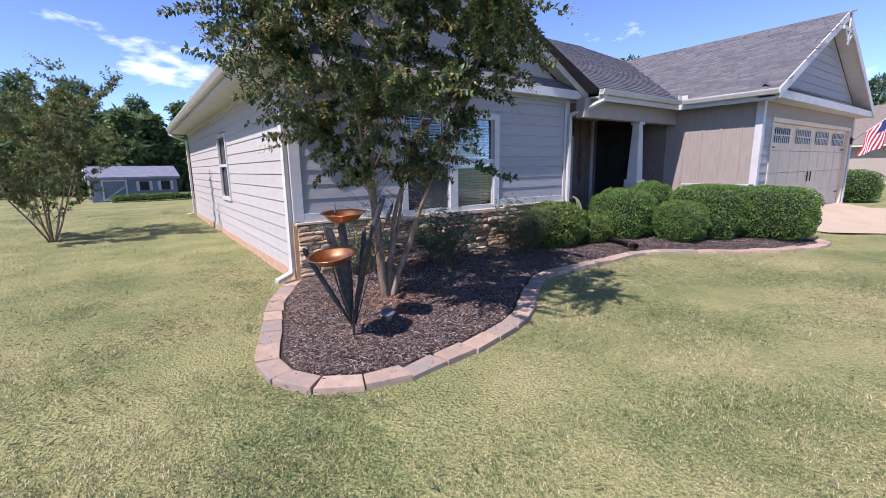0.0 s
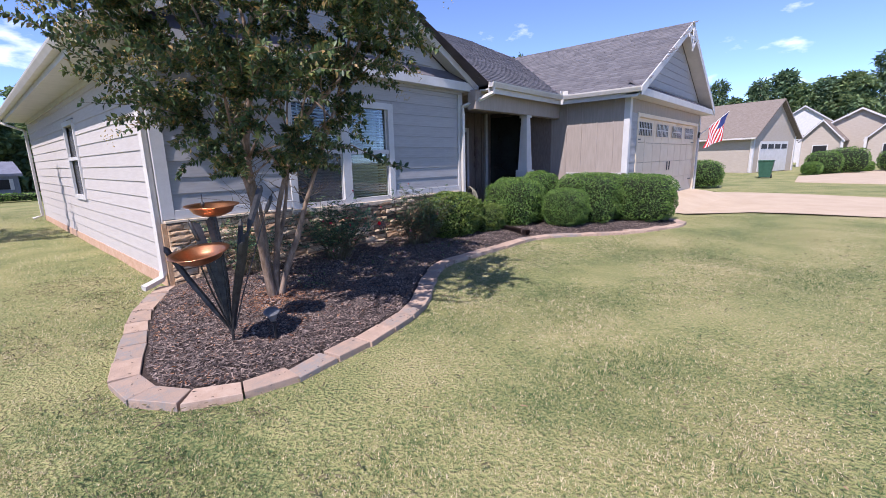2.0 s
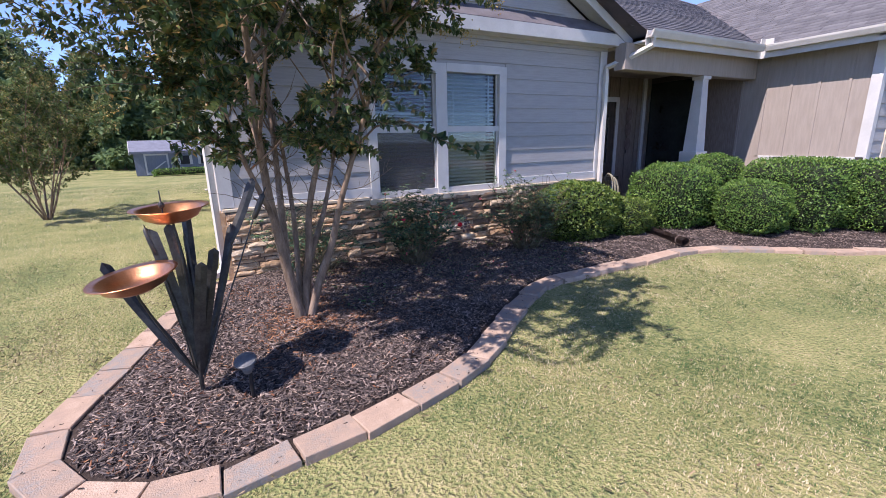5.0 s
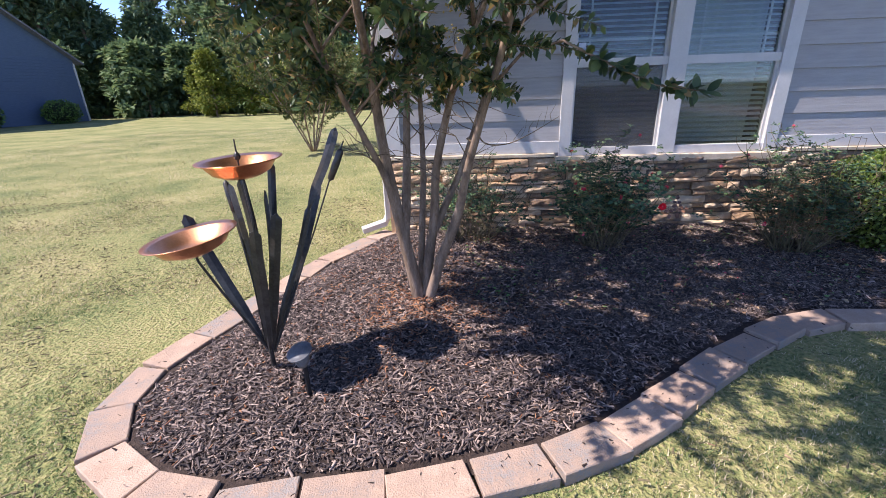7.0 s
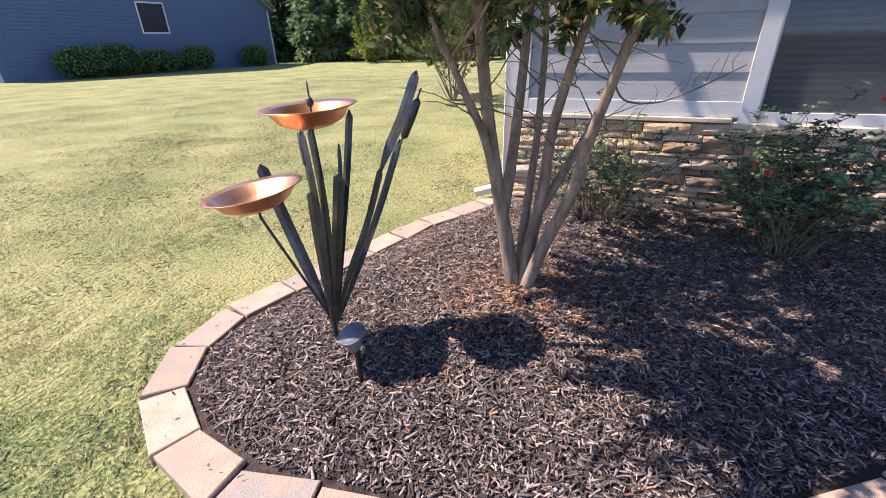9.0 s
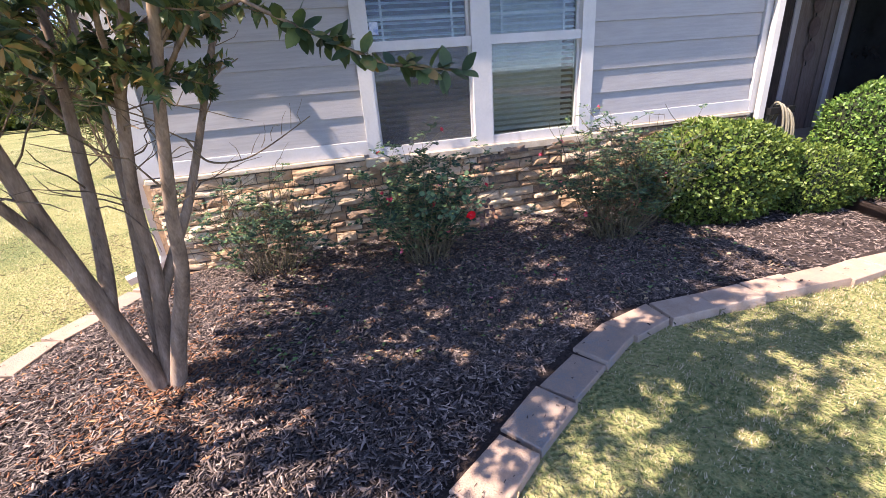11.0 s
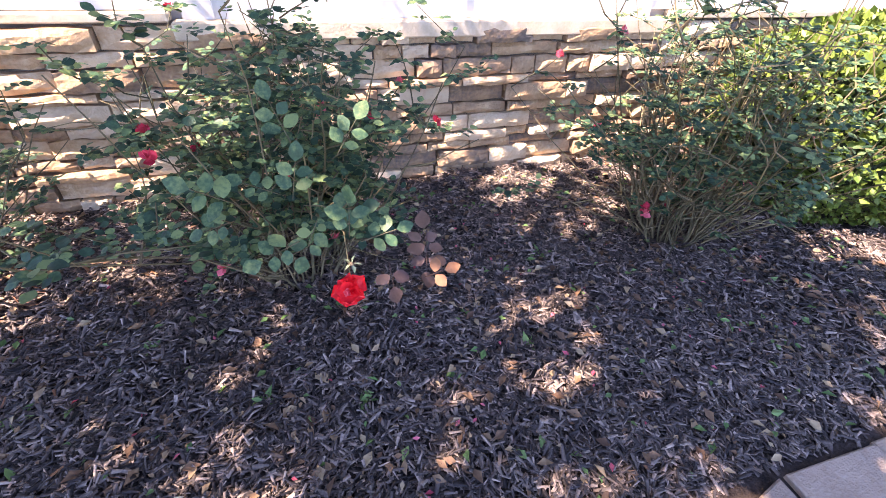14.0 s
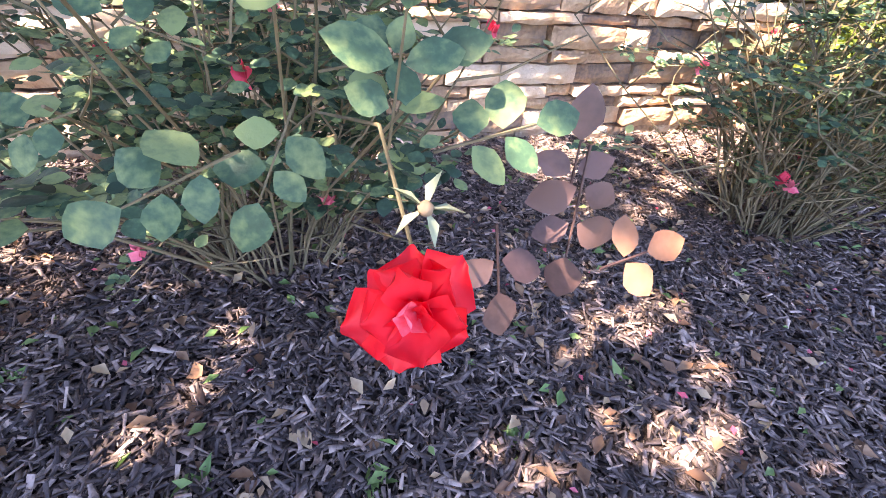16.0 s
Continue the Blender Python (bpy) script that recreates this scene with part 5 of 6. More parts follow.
hedge("clipped green shrub beside the rose bushes", (8.50, 7.18, 0.05), (1.15, 0.9, 0.80), 14000, 0.041, M_LIME, 21, 0.35)
hedge("small lime-green clipped shrub", (9.32, 7.02, 0.05), (0.74, 0.70, 0.54), 9000, 0.030, M_LIME, 22, 0.4)
hedge("tall rounded clipped boxwood shrub", (10.36, 7.0, 0.05), (1.15, 1.05, 0.98), 15000, 0.034, M_HEDGE, 23, 0.5)
hedge("rounded clipped boxwood shrub against the porch", (11.35, 7.0, 0.05), (1.1, 0.7, 1.08), 11000, 0.034, M_HEDGE, 24, 0.5)
hedge("small round clipped boxwood ball", (10.85, 6.08, 0.05), (0.92, 0.88, 0.76), 14000, 0.028, M_HEDGE, 25, 0.35)
hedge("broad clipped boxwood hedge", (11.95, 6.0, 0.05), (1.55, 1.3, 1.02), 19000, 0.034, M_HEDGE, 26, 0.75)
hedge("broad clipped boxwood hedge along the garage", (12.55, 5.15, 0.05), (1.15, 1.35, 0.98), 15000, 0.034, M_HEDGE, 27, 0.72)

# ---- rose bushes ----


def rose_leaf_sprays(r, rnd, pts, n, size):
    """Compound leaves: five leaflets on a short stalk."""
    P, W, S = [], [], []
    for _ in range(n):
        i = rnd.randrange(1, len(pts))
        base = pts[i]
        q = rnd.uniform(0, 6.283)
        d = Vector((math.cos(q), math.sin(q), rnd.uniform(-0.2, 0.7))).normalized()
        s = size * rnd.uniform(0.7, 1.2)
        sd = d.cross(Vector((0, 0, 1))).normalized()
        for o, w in ((1.5, d), (0.9, d * 0.6 + sd), (0.9, d * 0.6 - sd), (0.4, d * 0.5 + sd), (0.4, d * 0.5 - sd)):
            P.append(tuple(base + d * s * o))
            W.append(tuple(w + Vector((0, 0, rnd.uniform(-0.25, 0.15)))))
            S.append(s * (1.0 if o > 1 else 0.85))
    return P, W, S


def rose_bush(label, at, size, canes, sprays, leaf, seed, dry=0.0, buds=4, spread=0.6):
    rnd = random.Random(seed)
    r = np.random.default_rng(seed)
    ob = thing("rose_bush", label, "rose bush", at, "rose bushes along the stone wall")
    cb = bmesh.new()
    P, W, S, ends = [], [], [], []
    for k in range(canes):
        a = rnd.uniform(0, 6.283)
        out = rnd.uniform(0.05, spread)
        ln = size * rnd.uniform(0.55, 1.05)
        pts, d = sprig((math.cos(a) * 0.1, math.sin(a) * 0.08, -0.04), (math.cos(a) * out, math.sin(a) * out * 0.8, 1), ln / 7, 7, rnd, 0.17, 0.05)
        pts = [Vector((p.x, p.y if at[1] + p.y < 7.66 else 7.66 - at[1], p.z)) for p in pts]
        tube(cb, pts, rnd.uniform(0.0025, 0.0048), 0.0015, 5)
        for j in range(2, 8):
            if rnd.random() < 0.75:
                q = rnd.uniform(0, 6.283)
                tp, td = sprig(pts[j], (math.cos(q), math.sin(q), rnd.uniform(0.1, 0.9)), size * 0.075, 3, rnd, 0.25)
                tp = [Vector((p.x, p.y if at[1] + p.y < 7.66 else 7.66 - at[1], p.z)) for p in tp]
                tube(cb, tp, 0.0028, 0.0012, 4)
                if rnd.random() > dry and (tp[-1].z > size * 0.36 or rnd.random() < 0.3):
                    a1, b1, c1 = rose_leaf_sprays(r, rnd, tp, max(1, sprays // (canes * 5)), leaf)
                    P += a1
                    W += b1
                    S += c1
                ends.append(tp[-1])
    keep = [k for k, p in enumerate(P) if not (p[1] < -0.22 and (p[2] < 0.3 or p[0] > 0.3))]
    P, W, S = [P[k] for k in keep], [W[k] for k in keep], [S[k] for k in keep]
    tagged(part("cane", cb, M_CANE, ob, "thin green and brown canes"), kind="stuff")
    part("foliage", oval_leaves("foliage", np.array(P), np.array(W), np.array(S), 0.72, np.tile((0.0, -0.3, 1.0), (len(P), 1)), r), M_ROSELEAF, ob, "dark blue-green leaflets")
    rnd.shuffle(ends)
    for e in ends[:buds]:
        n = 10
        w = r.normal(0, 0.6, (n, 3)) + (0, 0, 0.4)
        part("bloom", leaves("bloom", np.tile(tuple(e), (n, 1)), w, r.uniform(0.016, 0.028, n), 0.9, -0.15, r), M_CRIMSON if rnd.random() < 0.5 else M_PINK, ob, "small crimson rose bloom")
    return ob


rose_bush("sparse rose bush with dry grey twigs", (4.86, 7.38, 0.07), 0.86, 60, 2300, 0.026, 31, dry=0.5, buds=0, spread=0.85)
ros = rose_bush("leafy rose bush with red blooms by the stone wall", (5.98, 7.16, 0.07), 0.92, 66, 2900, 0.028, 32, dry=0.12, buds=10, spread=0.66)
rose_bush("twiggy rose bush with bronze tips and few pink blooms", (7.48, 7.02, 0.07), 0.98, 105, 4300, 0.023, 33, dry=0.38, buds=14, spread=0.72)

# ---- the red rose at the end of a low spray, and the leaves that reach towards the path ----
RX = Vector((5.98, 7.16, 0.07))
C = Vector((6.099, 6.356, 0.662)) - RX
part("rose_stem", tube(bmesh.new(), [(0.0, -0.04, 0.2), (0.05, -0.25, 0.42), (0.10, -0.5, 0.56), (0.125, -0.7, 0.625), C + Vector((0.004, 0.02, 0.012))], 0.0018, 0.0010, 6), M_CANE, ros)


def petal(length, width, curl, tipcut):
    """A cupped petal growing along +y with a pointed edge."""
    bm = bmesh.new()
    nu, nv = 7, 6
    grid = []
    for j in range(nv + 1):
        t = j / nv
        wv = width * (0.22 + 0.78 * math.sin(min(1.0, t * 1.15) * math.pi * 0.55)) * (1 - 0.86 * max(0, t - (0.66 if tipcut < 1 else 0.42)) / (0.34 if tipcut < 1 else 0.58) * min(1, tipcut))
        row = []
        for i in range(nu + 1):
            s = i / nu * 2 - 1
            y = length * t * (1 - 0.14 * abs(s) ** 1.5 * t)
            z = curl * (t ** 2) * length + 0.22 * width * (s * s) * (1 - 0.4 * t) + 0.05 * width * math.sin(s * 5 + t * 4) * t
            row.append(bm.verts.new((s * wv / 2, y, z)))
        grid.append(row)
    for a, b in zip(grid, grid[1:]):
        for k in range(nu):
            bm.faces.new((a[k], a[k + 1], b[k + 1], b[k]))
    return bm


face = Vector((-0.15, -0.80, 0.45)).normalized()
q = face.to_track_quat("Z", "Y")
pr = random.Random(3)
for rk, (num, ln, wd, tilt, cut) in enumerate(((6, 0.0295, 0.030, -8, 0.9), (5, 0.022, 0.023, 12, 0.9), (4, 0.012, 0.013, 44, 0.7))):
    for k in range(num):
        ob = part("petal", petal(ln * pr.uniform(0.78, 1.12), wd * pr.uniform(0.85, 1.2), pr.uniform(-0.25, 0.05) if rk == 0 else pr.uniform(0.1, 0.35), cut), M_PINKRED if rk == 2 and k < 2 else M_RED, ros, "bright red velvety petal", smooth=True)
        ob.matrix_local = Matrix.Translation(C + face * 0.002 * rk) @ q.to_matrix().to_4x4() @ Matrix.Rotation(2 * math.pi * (k + 0.43 * rk) / num + pr.uniform(-0.32, 0.32), 4, "Z") @ Matrix.Rotation(radians(tilt + pr.uniform(-14, 12)), 4, "X") @ Matrix.Rotation(radians(pr.uniform(-16, 16)), 4, "Y")
sep = np.array([(math.cos(a), math.sin(a), 0.1) for a in np.linspace(0, 2 * math.pi, 5, endpoint=False)])
M_SEPAL = mat("sepal_pale", (0.15, 0.19, 0.11), (0.25, 0.29, 0.19), 30, 0.6)
lead = np.random.default_rng(8)
hip = C + Vector((0.008, 0.02, 0.033))
for w in sep @ np.array(q.to_matrix()).T:
    part("sepal", leaves("sepal", np.array([tuple(hip)]), np.array([tuple(w)]), np.array([0.016]), 0.45, 0.1), M_SEPAL, ros, "pale pointed spent sepal")
part("rose_hip", lathe(bmesh.new(), [(0.0006, -0.003), (0.0028, -0.002), (0.0034, 0.001), (0.0015, 0.003)], 10, tuple(hip)), M_TWIG, ros, smooth=True)


def spray(base, way, size, material, name, up=(0.0, -0.75, 0.75), pairs=2):
    """One compound leaf: a stalk with paired leaflets and one at the tip. base is in world metres."""
    base, way = Vector(base) - RX, Vector(way).normalized()
    upv = Vector(up).normalized()
    sd = way.cross(upv).normalized()
    part("leaf_stalk", tube(bmesh.new(), [base - way * size * 0.8, base + way * size * (pairs * 0.75)], 0.0011, 0.0008, 4), M_CANE if material is M_ROSELEAF else M_REDLEAF, ros)
    P, W, Z = [], [], []
    for k in range(pairs):
        for s in (-1, 1):
            P.append(tuple(base + way * size * 0.75 * k + sd * s * size * 0.08))
            W.append(tuple(way * 0.45 + sd * s))
            Z.append(size * lead.uniform(0.7, 1.2))
    P.append(tuple(base + way * size * pairs * 0.75))
    W.append(tuple(way))
    Z.append(size * lead.uniform(1.05, 1.25))
    part(name, oval_leaves(name, np.array(P), np.array(W), np.array(Z), 0.74, np.tile(tuple(upv), (len(P), 1)), lead), material, ros)


for b, w, z in (((6.010, 6.48, 0.665), (-0.75, 0.0, -0.35), 0.031), ((6.055, 6.50, 0.675), (-0.4, -0.2, -0.8), 0.030), ((6.115, 6.47, 0.700), (0.05, -0.2, 0.9), 0.034),
                ((6.150, 6.44, 0.692), (0.9, 0.1, 0.15), 0.027), ((6.035, 6.56, 0.735), (0.2, 0.1, 0.9), 0.030), ((5.930, 6.52, 0.745), (-0.8, 0.1, 0.4), 0.032),
                ((5.985, 6.62, 0.700), (-0.6, 0.2, 0.2), 0.030), ((6.130, 6.62, 0.780), (0.5, 0.2, 0.7), 0.032),
                ((5.900, 6.60, 0.650), (-0.7, 0.2, -0.3), 0.030), ((6.03, 6.66, 0.80), (-0.3, 0.3, 0.8), 0.034), ((6.10, 6.50, 0.715), (0.6, -0.3, 0.2), 0.030)):
    spray(b, w, z, M_ROSELEAF, "leaf_spray")
spray((6.246, 6.46, 0.645), (-0.02, -0.15, -0.95), 0.037, M_REDLEAF, "bronze_spray", up=(-0.25, -0.8, 0.55), pairs=2)
spray((6.240, 6.465, 0.655), (0.0, 0.1, 0.95), 0.029, M_REDLEAF, "bronze_spray", up=(-0.25, -0.8, 0.55), pairs=1)
spray((6.175, 6.43, 0.615), (0.1, -0.2, -0.9), 0.032, M_REDLEAF, "bronze_spray", up=(-0.2, -0.8, 0.55), pairs=1)
spray((6.245, 6.40, 0.628), (0.95, 0.12, 0.10), 0.024, mat("copper_leaf", (0.22, 0.10, 0.055), (0.32, 0.165, 0.095), 25, 0.5, 0, 120, trans=0.25), "copper_spray", pairs=1)
for bx0, by0, bz0 in ((6.008, 6.86, 0.60), (6.22, 6.95, 0.70), (5.72, 6.9, 0.66), (6.45, 7.1, 0.62)):
    nb = 11
    part("bloom", oval_leaves("bloom", np.tile(tuple(Vector((bx0, by0, bz0)) - RX), (nb, 1)), lead.normal(0, 0.5, (nb, 3)) + (0, -0.2, 0.6), lead.uniform(0.018, 0.028, nb), 0.8, lead.normal(0, 1, (nb, 3)), lead), M_CRIMSON, ros, "small half-open red rose")
fc = bmesh.new()
for x, y, z in ((5.90, 6.6, 0.66), (5.95, 6.55, 0.74), (6.02, 6.5, 0.67), (6.06, 6.58, 0.78), (6.13, 6.5, 0.69), (6.20, 6.6, 0.70), (6.26, 6.6, 0.66)):
    e = Vector((x, y, z)) - RX
    tube(fc, [(e.x * 0.4, -0.05, 0.05), (e.x * 0.8, e.y * 0.45, 0.36), e], 0.0028, 0.0014, 5)
tagged(part("reaching_cane", fc, M_CANE, ros), kind="stuff")

# ---- cattail bird bath ----
bath = thing("bird_bath", "black iron cattail sculpture with two copper bird bath bowls", "garden ornament", (3.78, 5.41, 0.02))


def bowl(at, r, tilt):
    bm = lathe(bmesh.new(), [(0.02, -0.082), (r * 0.42, -0.074), (r * 0.68, -0.050), (r * 0.84, -0.008), (r * 1.0, 0.003), (r * 1.0, 0.006), (r * 0.83, -0.003), (r * 0.66, -0.044), (r * 0.40, -0.067), (0.02, -0.075)], 48)
    ob = part("bowl", bm, M_COPPER, bath, "hammered copper bowl with a flat rim", smooth=True)
    ob.location = at
    ob.rotation_euler = (radians(tilt[0]), radians(tilt[1]), 0)
    return ob


bowl((-0.008, 0.065, 1.135), 0.19, (2, -2))
bowl((-0.20, -0.12, 0.83), 0.20, (3, -8))
part("stake", tube(bmesh.new(), [(0, 0, -0.15), (0, 0, 0.16), (-0.005, 0.01, 0.2)], 0.013, 0.012, 8), M_IRON, bath)


def blade_leaf(pts, w, cap=0.9, flat_way=(0.0, -1.0, 0.15), label="flat iron leaf with a rounded tip"):
    """A flat iron leaf with a folded rib and a rounded tip along pts."""
    bm = bmesh.new()
    cur = spline([tuple(p) for p in pts], 6)
    n = len(cur)
    fw = Vector(flat_way).normalized()
    rows = []
    for i, p in enumerate(cur):
        t = i / (n - 1)
        d = Vector(cur[min(i + 1, n - 1)] - cur[max(i - 1, 0)]).normalized()
        sd = d.cross(fw).normalized()
        nn = sd.cross(d)
        k = (0.25 + 0.75 * min(1, t / 0.35)) * (max(0.0, 1 - ((t - cap) / (1 - cap)) ** 2) ** 0.5 if t > cap else 1)
        ww = max(w * k * 0.5, 0.002)
        p = Vector(p)
        rows.append([bm.verts.new(p - sd * ww), bm.verts.new(p + nn * 0.006), bm.verts.new(p + sd * ww), bm.verts.new(p + nn * 0.002)])
    for a, b in zip(rows, rows[1:]):
        for k in range(4):
            bm.faces.new((a[k], a[(k + 1) % 4], b[(k + 1) % 4], b[k]))
    part("iron_leaf", bm, M_IRON, bath, label)


# broad leaves: two at the front, three behind under the upper bowl, one low to the side
blade_leaf([(0.0, -0.01, 0.16), (0.035, -0.05, 0.42), (0.075, -0.10, 0.68), (0.105, -0.13, 0.86)], 0.056, 0.93)
blade_leaf([(0.01, 0.0, 0.16), (0.07, -0.01, 0.46), (0.13, -0.03, 0.72), (0.174, -0.041, 0.91)], 0.054, 0.93)
blade_leaf([(-0.01, 0.02, 0.18), (-0.035, 0.06, 0.48), (-0.08, 0.10, 0.78), (-0.125, 0.136, 1.02)], 0.070, 0.92, (-0.4, -0.9, 0.1))
blade_leaf([(0.0, 0.02, 0.16), (0.0, 0.05, 0.5), (-0.005, 0.065, 0.8), (-0.03, 0.08, 1.05)], 0.066, 0.98, (-0.4, -0.9, 0.1))
blade_leaf([(0.01, 0.03, 0.18), (0.03, 0.10, 0.52), (0.045, 0.19, 0.84), (0.05, 0.26, 1.10)], 0.054, 0.93, (-0.35, -0.93, 0.1))
blade_leaf([(0.01, 0.02, 0.18), (0.03, 0.08, 0.5), (0.035, 0.14, 0.75), (0.03, 0.18, 0.97)], 0.022, 0.85)
blade_leaf([(-0.01, 0.0, 0.16), (-0.12, 0.03, 0.38), (-0.24, 0.065, 0.62), (-0.356, 0.096, 0.875)], 0.056, 0.93, (0.5, -0.85, 0.25))
# the tall bent pair with the cattail
blade_leaf([(0.015, 0.0, 0.16), (0.09, 0.04, 0.40), (0.19, 0.09, 0.66), (0.262, 0.125, 0.90)], 0.030, 0.99)
blade_leaf([(0.258, 0.122, 0.88), (0.30, 0.135, 0.98), (0.36, 0.15, 1.10), (0.43, 0.157, 1.262)], 0.052, 0.86, (-0.3, -0.95, 0.25))
blade_leaf([(0.02, 0.01, 0.16), (0.11, 0.09, 0.42), (0.20, 0.19, 0.70), (0.28, 0.273, 0.985)], 0.042, 0.9, (-0.3, -0.95, 0.2))
part("stalk", tube(bmesh.new(), [(0, 0, 0.15), (-0.07, -0.03, 0.33), (-0.15, -0.08, 0.56), (-0.195, -0.115, 0.71), (-0.20, -0.12, 0.775)], 0.007, 0.006, 7), M_IRON, bath)
part("stalk", tube(bmesh.new(), [(0, 0, 0.15), (0.01, 0.02, 0.5), (0.01, 0.05, 0.88), (-0.008, 0.065, 1.08)], 0.008, 0.007, 7), M_IRON, bath)
part("stalk", tube(bmesh.new(), [(0.02, 0, 0.15), (0.13, 0.03, 0.42), (0.30, 0.06, 0.80), (0.40, 0.072, 1.04), (0.484, 0.07, 1.21)], 0.005, 0.0035, 6), M_IRON, bath)
part("stalk", tube(bmesh.new(), [(-0.02, 0, 0.15), (-0.05, 0.05, 0.5), (-0.11, 0.12, 0.86), (-0.15, 0.16, 1.04)], 0.004, 0.003, 6), M_IRON, bath)
for at, way in (((0.435, 0.072, 1.105), (0.44, 0.0, 0.9)), ((-0.13, 0.14, 0.95), (-0.22, 0.2, 0.95))):
    hd = part("cattail_head", lathe(bmesh.new(), [(0.004, -0.082), (0.015, -0.07), (0.0175, 0.0), (0.015, 0.066), (0.004, 0.08)], 12), M_IRON, bath, "brown-black iron cattail head", smooth=True)
    hd.matrix_local = Matrix.Translation(at) @ Vector(way).to_track_quat("Z", "Y").to_matrix().to_4x4()
part("finial", lathe(bmesh.new(), [(0.004, -0.05), (0.004, 0.0), (0.014, 0.01), (0.016, 0.022), (0.011, 0.034), (0.004, 0.042), (0.003, 0.10)], 10, (-0.05, 0.13, 1.125)), M_IRON, bath)

# ---- solar path lamp ----
lamp = thing("solar_path_light", "small black solar garden spike light in the mulch", "garden light", (4.035, 5.22, 0.03))
part("spike", tube(bmesh.new(), [(0, 0, -0.1), (0, 0, 0.20)], 0.011, 0.012, 8), M_BLACK, lamp)
hd = lathe(bmesh.new(), [(0.03, -0.03), (0.05, -0.022), (0.07, -0.01), (0.086, 0.0), (0.088, 0.008), (0.075, 0.02), (0.05, 0.031), (0.02, 0.036)], 28)
ob = part("head", hd, M_LAMPTOP, lamp, "ribbed grey solar cap", smooth=True)
ob.location, ob.rotation_euler, ob.scale = (-0.015, 0, 0.265), (radians(18), radians(-10), 0), (0.70, 0.70, 0.70)
for k in range(4):
    rb = part("rib", lathe(bmesh.new(), [(0.083 - 0.016 * k, 0.011 + 0.0055 * k), (0.085 - 0.016 * k, 0.014 + 0.0055 * k), (0.081 - 0.016 * k, 0.016 + 0.0055 * k)], 28), M_LAMPTOP, lamp)
    rb.location, rb.rotation_euler, rb.scale = ob.location, ob.rotation_euler, ob.scale
part("neck", lathe(bmesh.new(), [(0.02, 0.19), (0.032, 0.215), (0.036, 0.25), (0.015, 0.262)], 16, (-0.01, 0, 0)), M_LAMPTOP, lamp, smooth=True)

# ---- drain pipe, hose ----
dp = thing("drain_pipe", "brown plastic drain pipe lying across the mulch", "drain pipe", (0, 0, 0))
way = Vector((9.32, 6.05, 0.115)) - Vector((9.66, 6.98, 0.115))
outer = tube(bmesh.new(), [Vector((9.66, 6.98, 0.115)), Vector((9.32, 6.05, 0.115))], 0.058, 0.058, 20)
for f in [f for f in outer.faces if len(f.verts) > 4]:
    outer.faces.remove(f)
bmesh.ops.solidify(outer, geom=outer.faces[:], thickness=0.006)
part("pipe", outer, M_PIPE, dp, smooth=True)
part("end_collar", tube(bmesh.new(), [Vector((9.366, 6.177, 0.115)), Vector((9.361, 6.163, 0.115))], 0.064, 0.064, 20), M_PIPE, dp)
hose = thing("garden_hose", "coiled garden hose hanging on the house corner", "hose", (9.70, 7.70, 0.62))
for k in range(5):
    pts = [Vector((0.012 * (k % 2) + 0.03 * k, (0.10 + 0.006 * k) * math.cos(a), 0.27 * math.sin(a) - 0.02 * k)) for a in np.linspace(0, 2 * math.pi, 25)]
    part("coil", tube(bmesh.new(), pts, 0.011, 0.011, 8), M_HOSE, hose, smooth=True)
part("hanger", cube(-0.10, 0.2, -0.03, 0.03, 0.16, 0.22), M_BLACK, hose)

# ---- flag ----
flag = thing("flag", "american flag on a slanted pole at the garage corner", "flag", (19.9, 5.64, 2.1))
part("pole", tube(bmesh.new(), [(0, 0.02, -0.02), (0.62, -0.72, 0.78)], 0.014, 0.012, 8), M_WHITE, flag)
part("bracket", cube(-0.04, 0.04, -0.02, 0.03, -0.1, 0.1, 0.005), M_IRON, flag)
P0, P1 = Vector((0.24, -0.28, 0.30)), Vector((0.61, -0.71, 0.77))


def cloth(u0, u1, v0, v1, lift):
    """A piece of the hanging cloth: v runs down the pole, u away from it; the folds gather towards the wall."""
    bm = bmesh.new()
    nu, nv = 8, 6
    g = []
    for j in range(nv + 1):
        row = []
        for i in range(nu + 1):
            u, v = u0 + (u1 - u0) * i / nu, v0 + (v1 - v0) * j / nv
            p = P0.lerp(P1, 1 - v)
            row.append(bm.verts.new(p + Vector((-0.10 * u + 0.05 * math.sin(u * 7 + v * 5) * u - lift, 0.16 * u + 0.04 * math.sin(v * 8 + u * 5) - lift, -0.98 * u + 0.22 * u * v))))
        g.append(row)
    for a, b in zip(g, g[1:]):
        for k in range(nu):
            bm.faces.new((a[k], a[k + 1], b[k + 1], b[k]))
    return bm


for k in range(13):
    part("stripe", cloth(0, 1, k / 13, (k + 1) / 13, 0), M_FLAGR if k % 2 == 0 else M_FLAGW, flag, smooth=True)
part("canton", cloth(0, 0.4, 0, 7 / 13, 0.006), M_FLAGB, flag, "blue canton")

# ---- neighbours ----


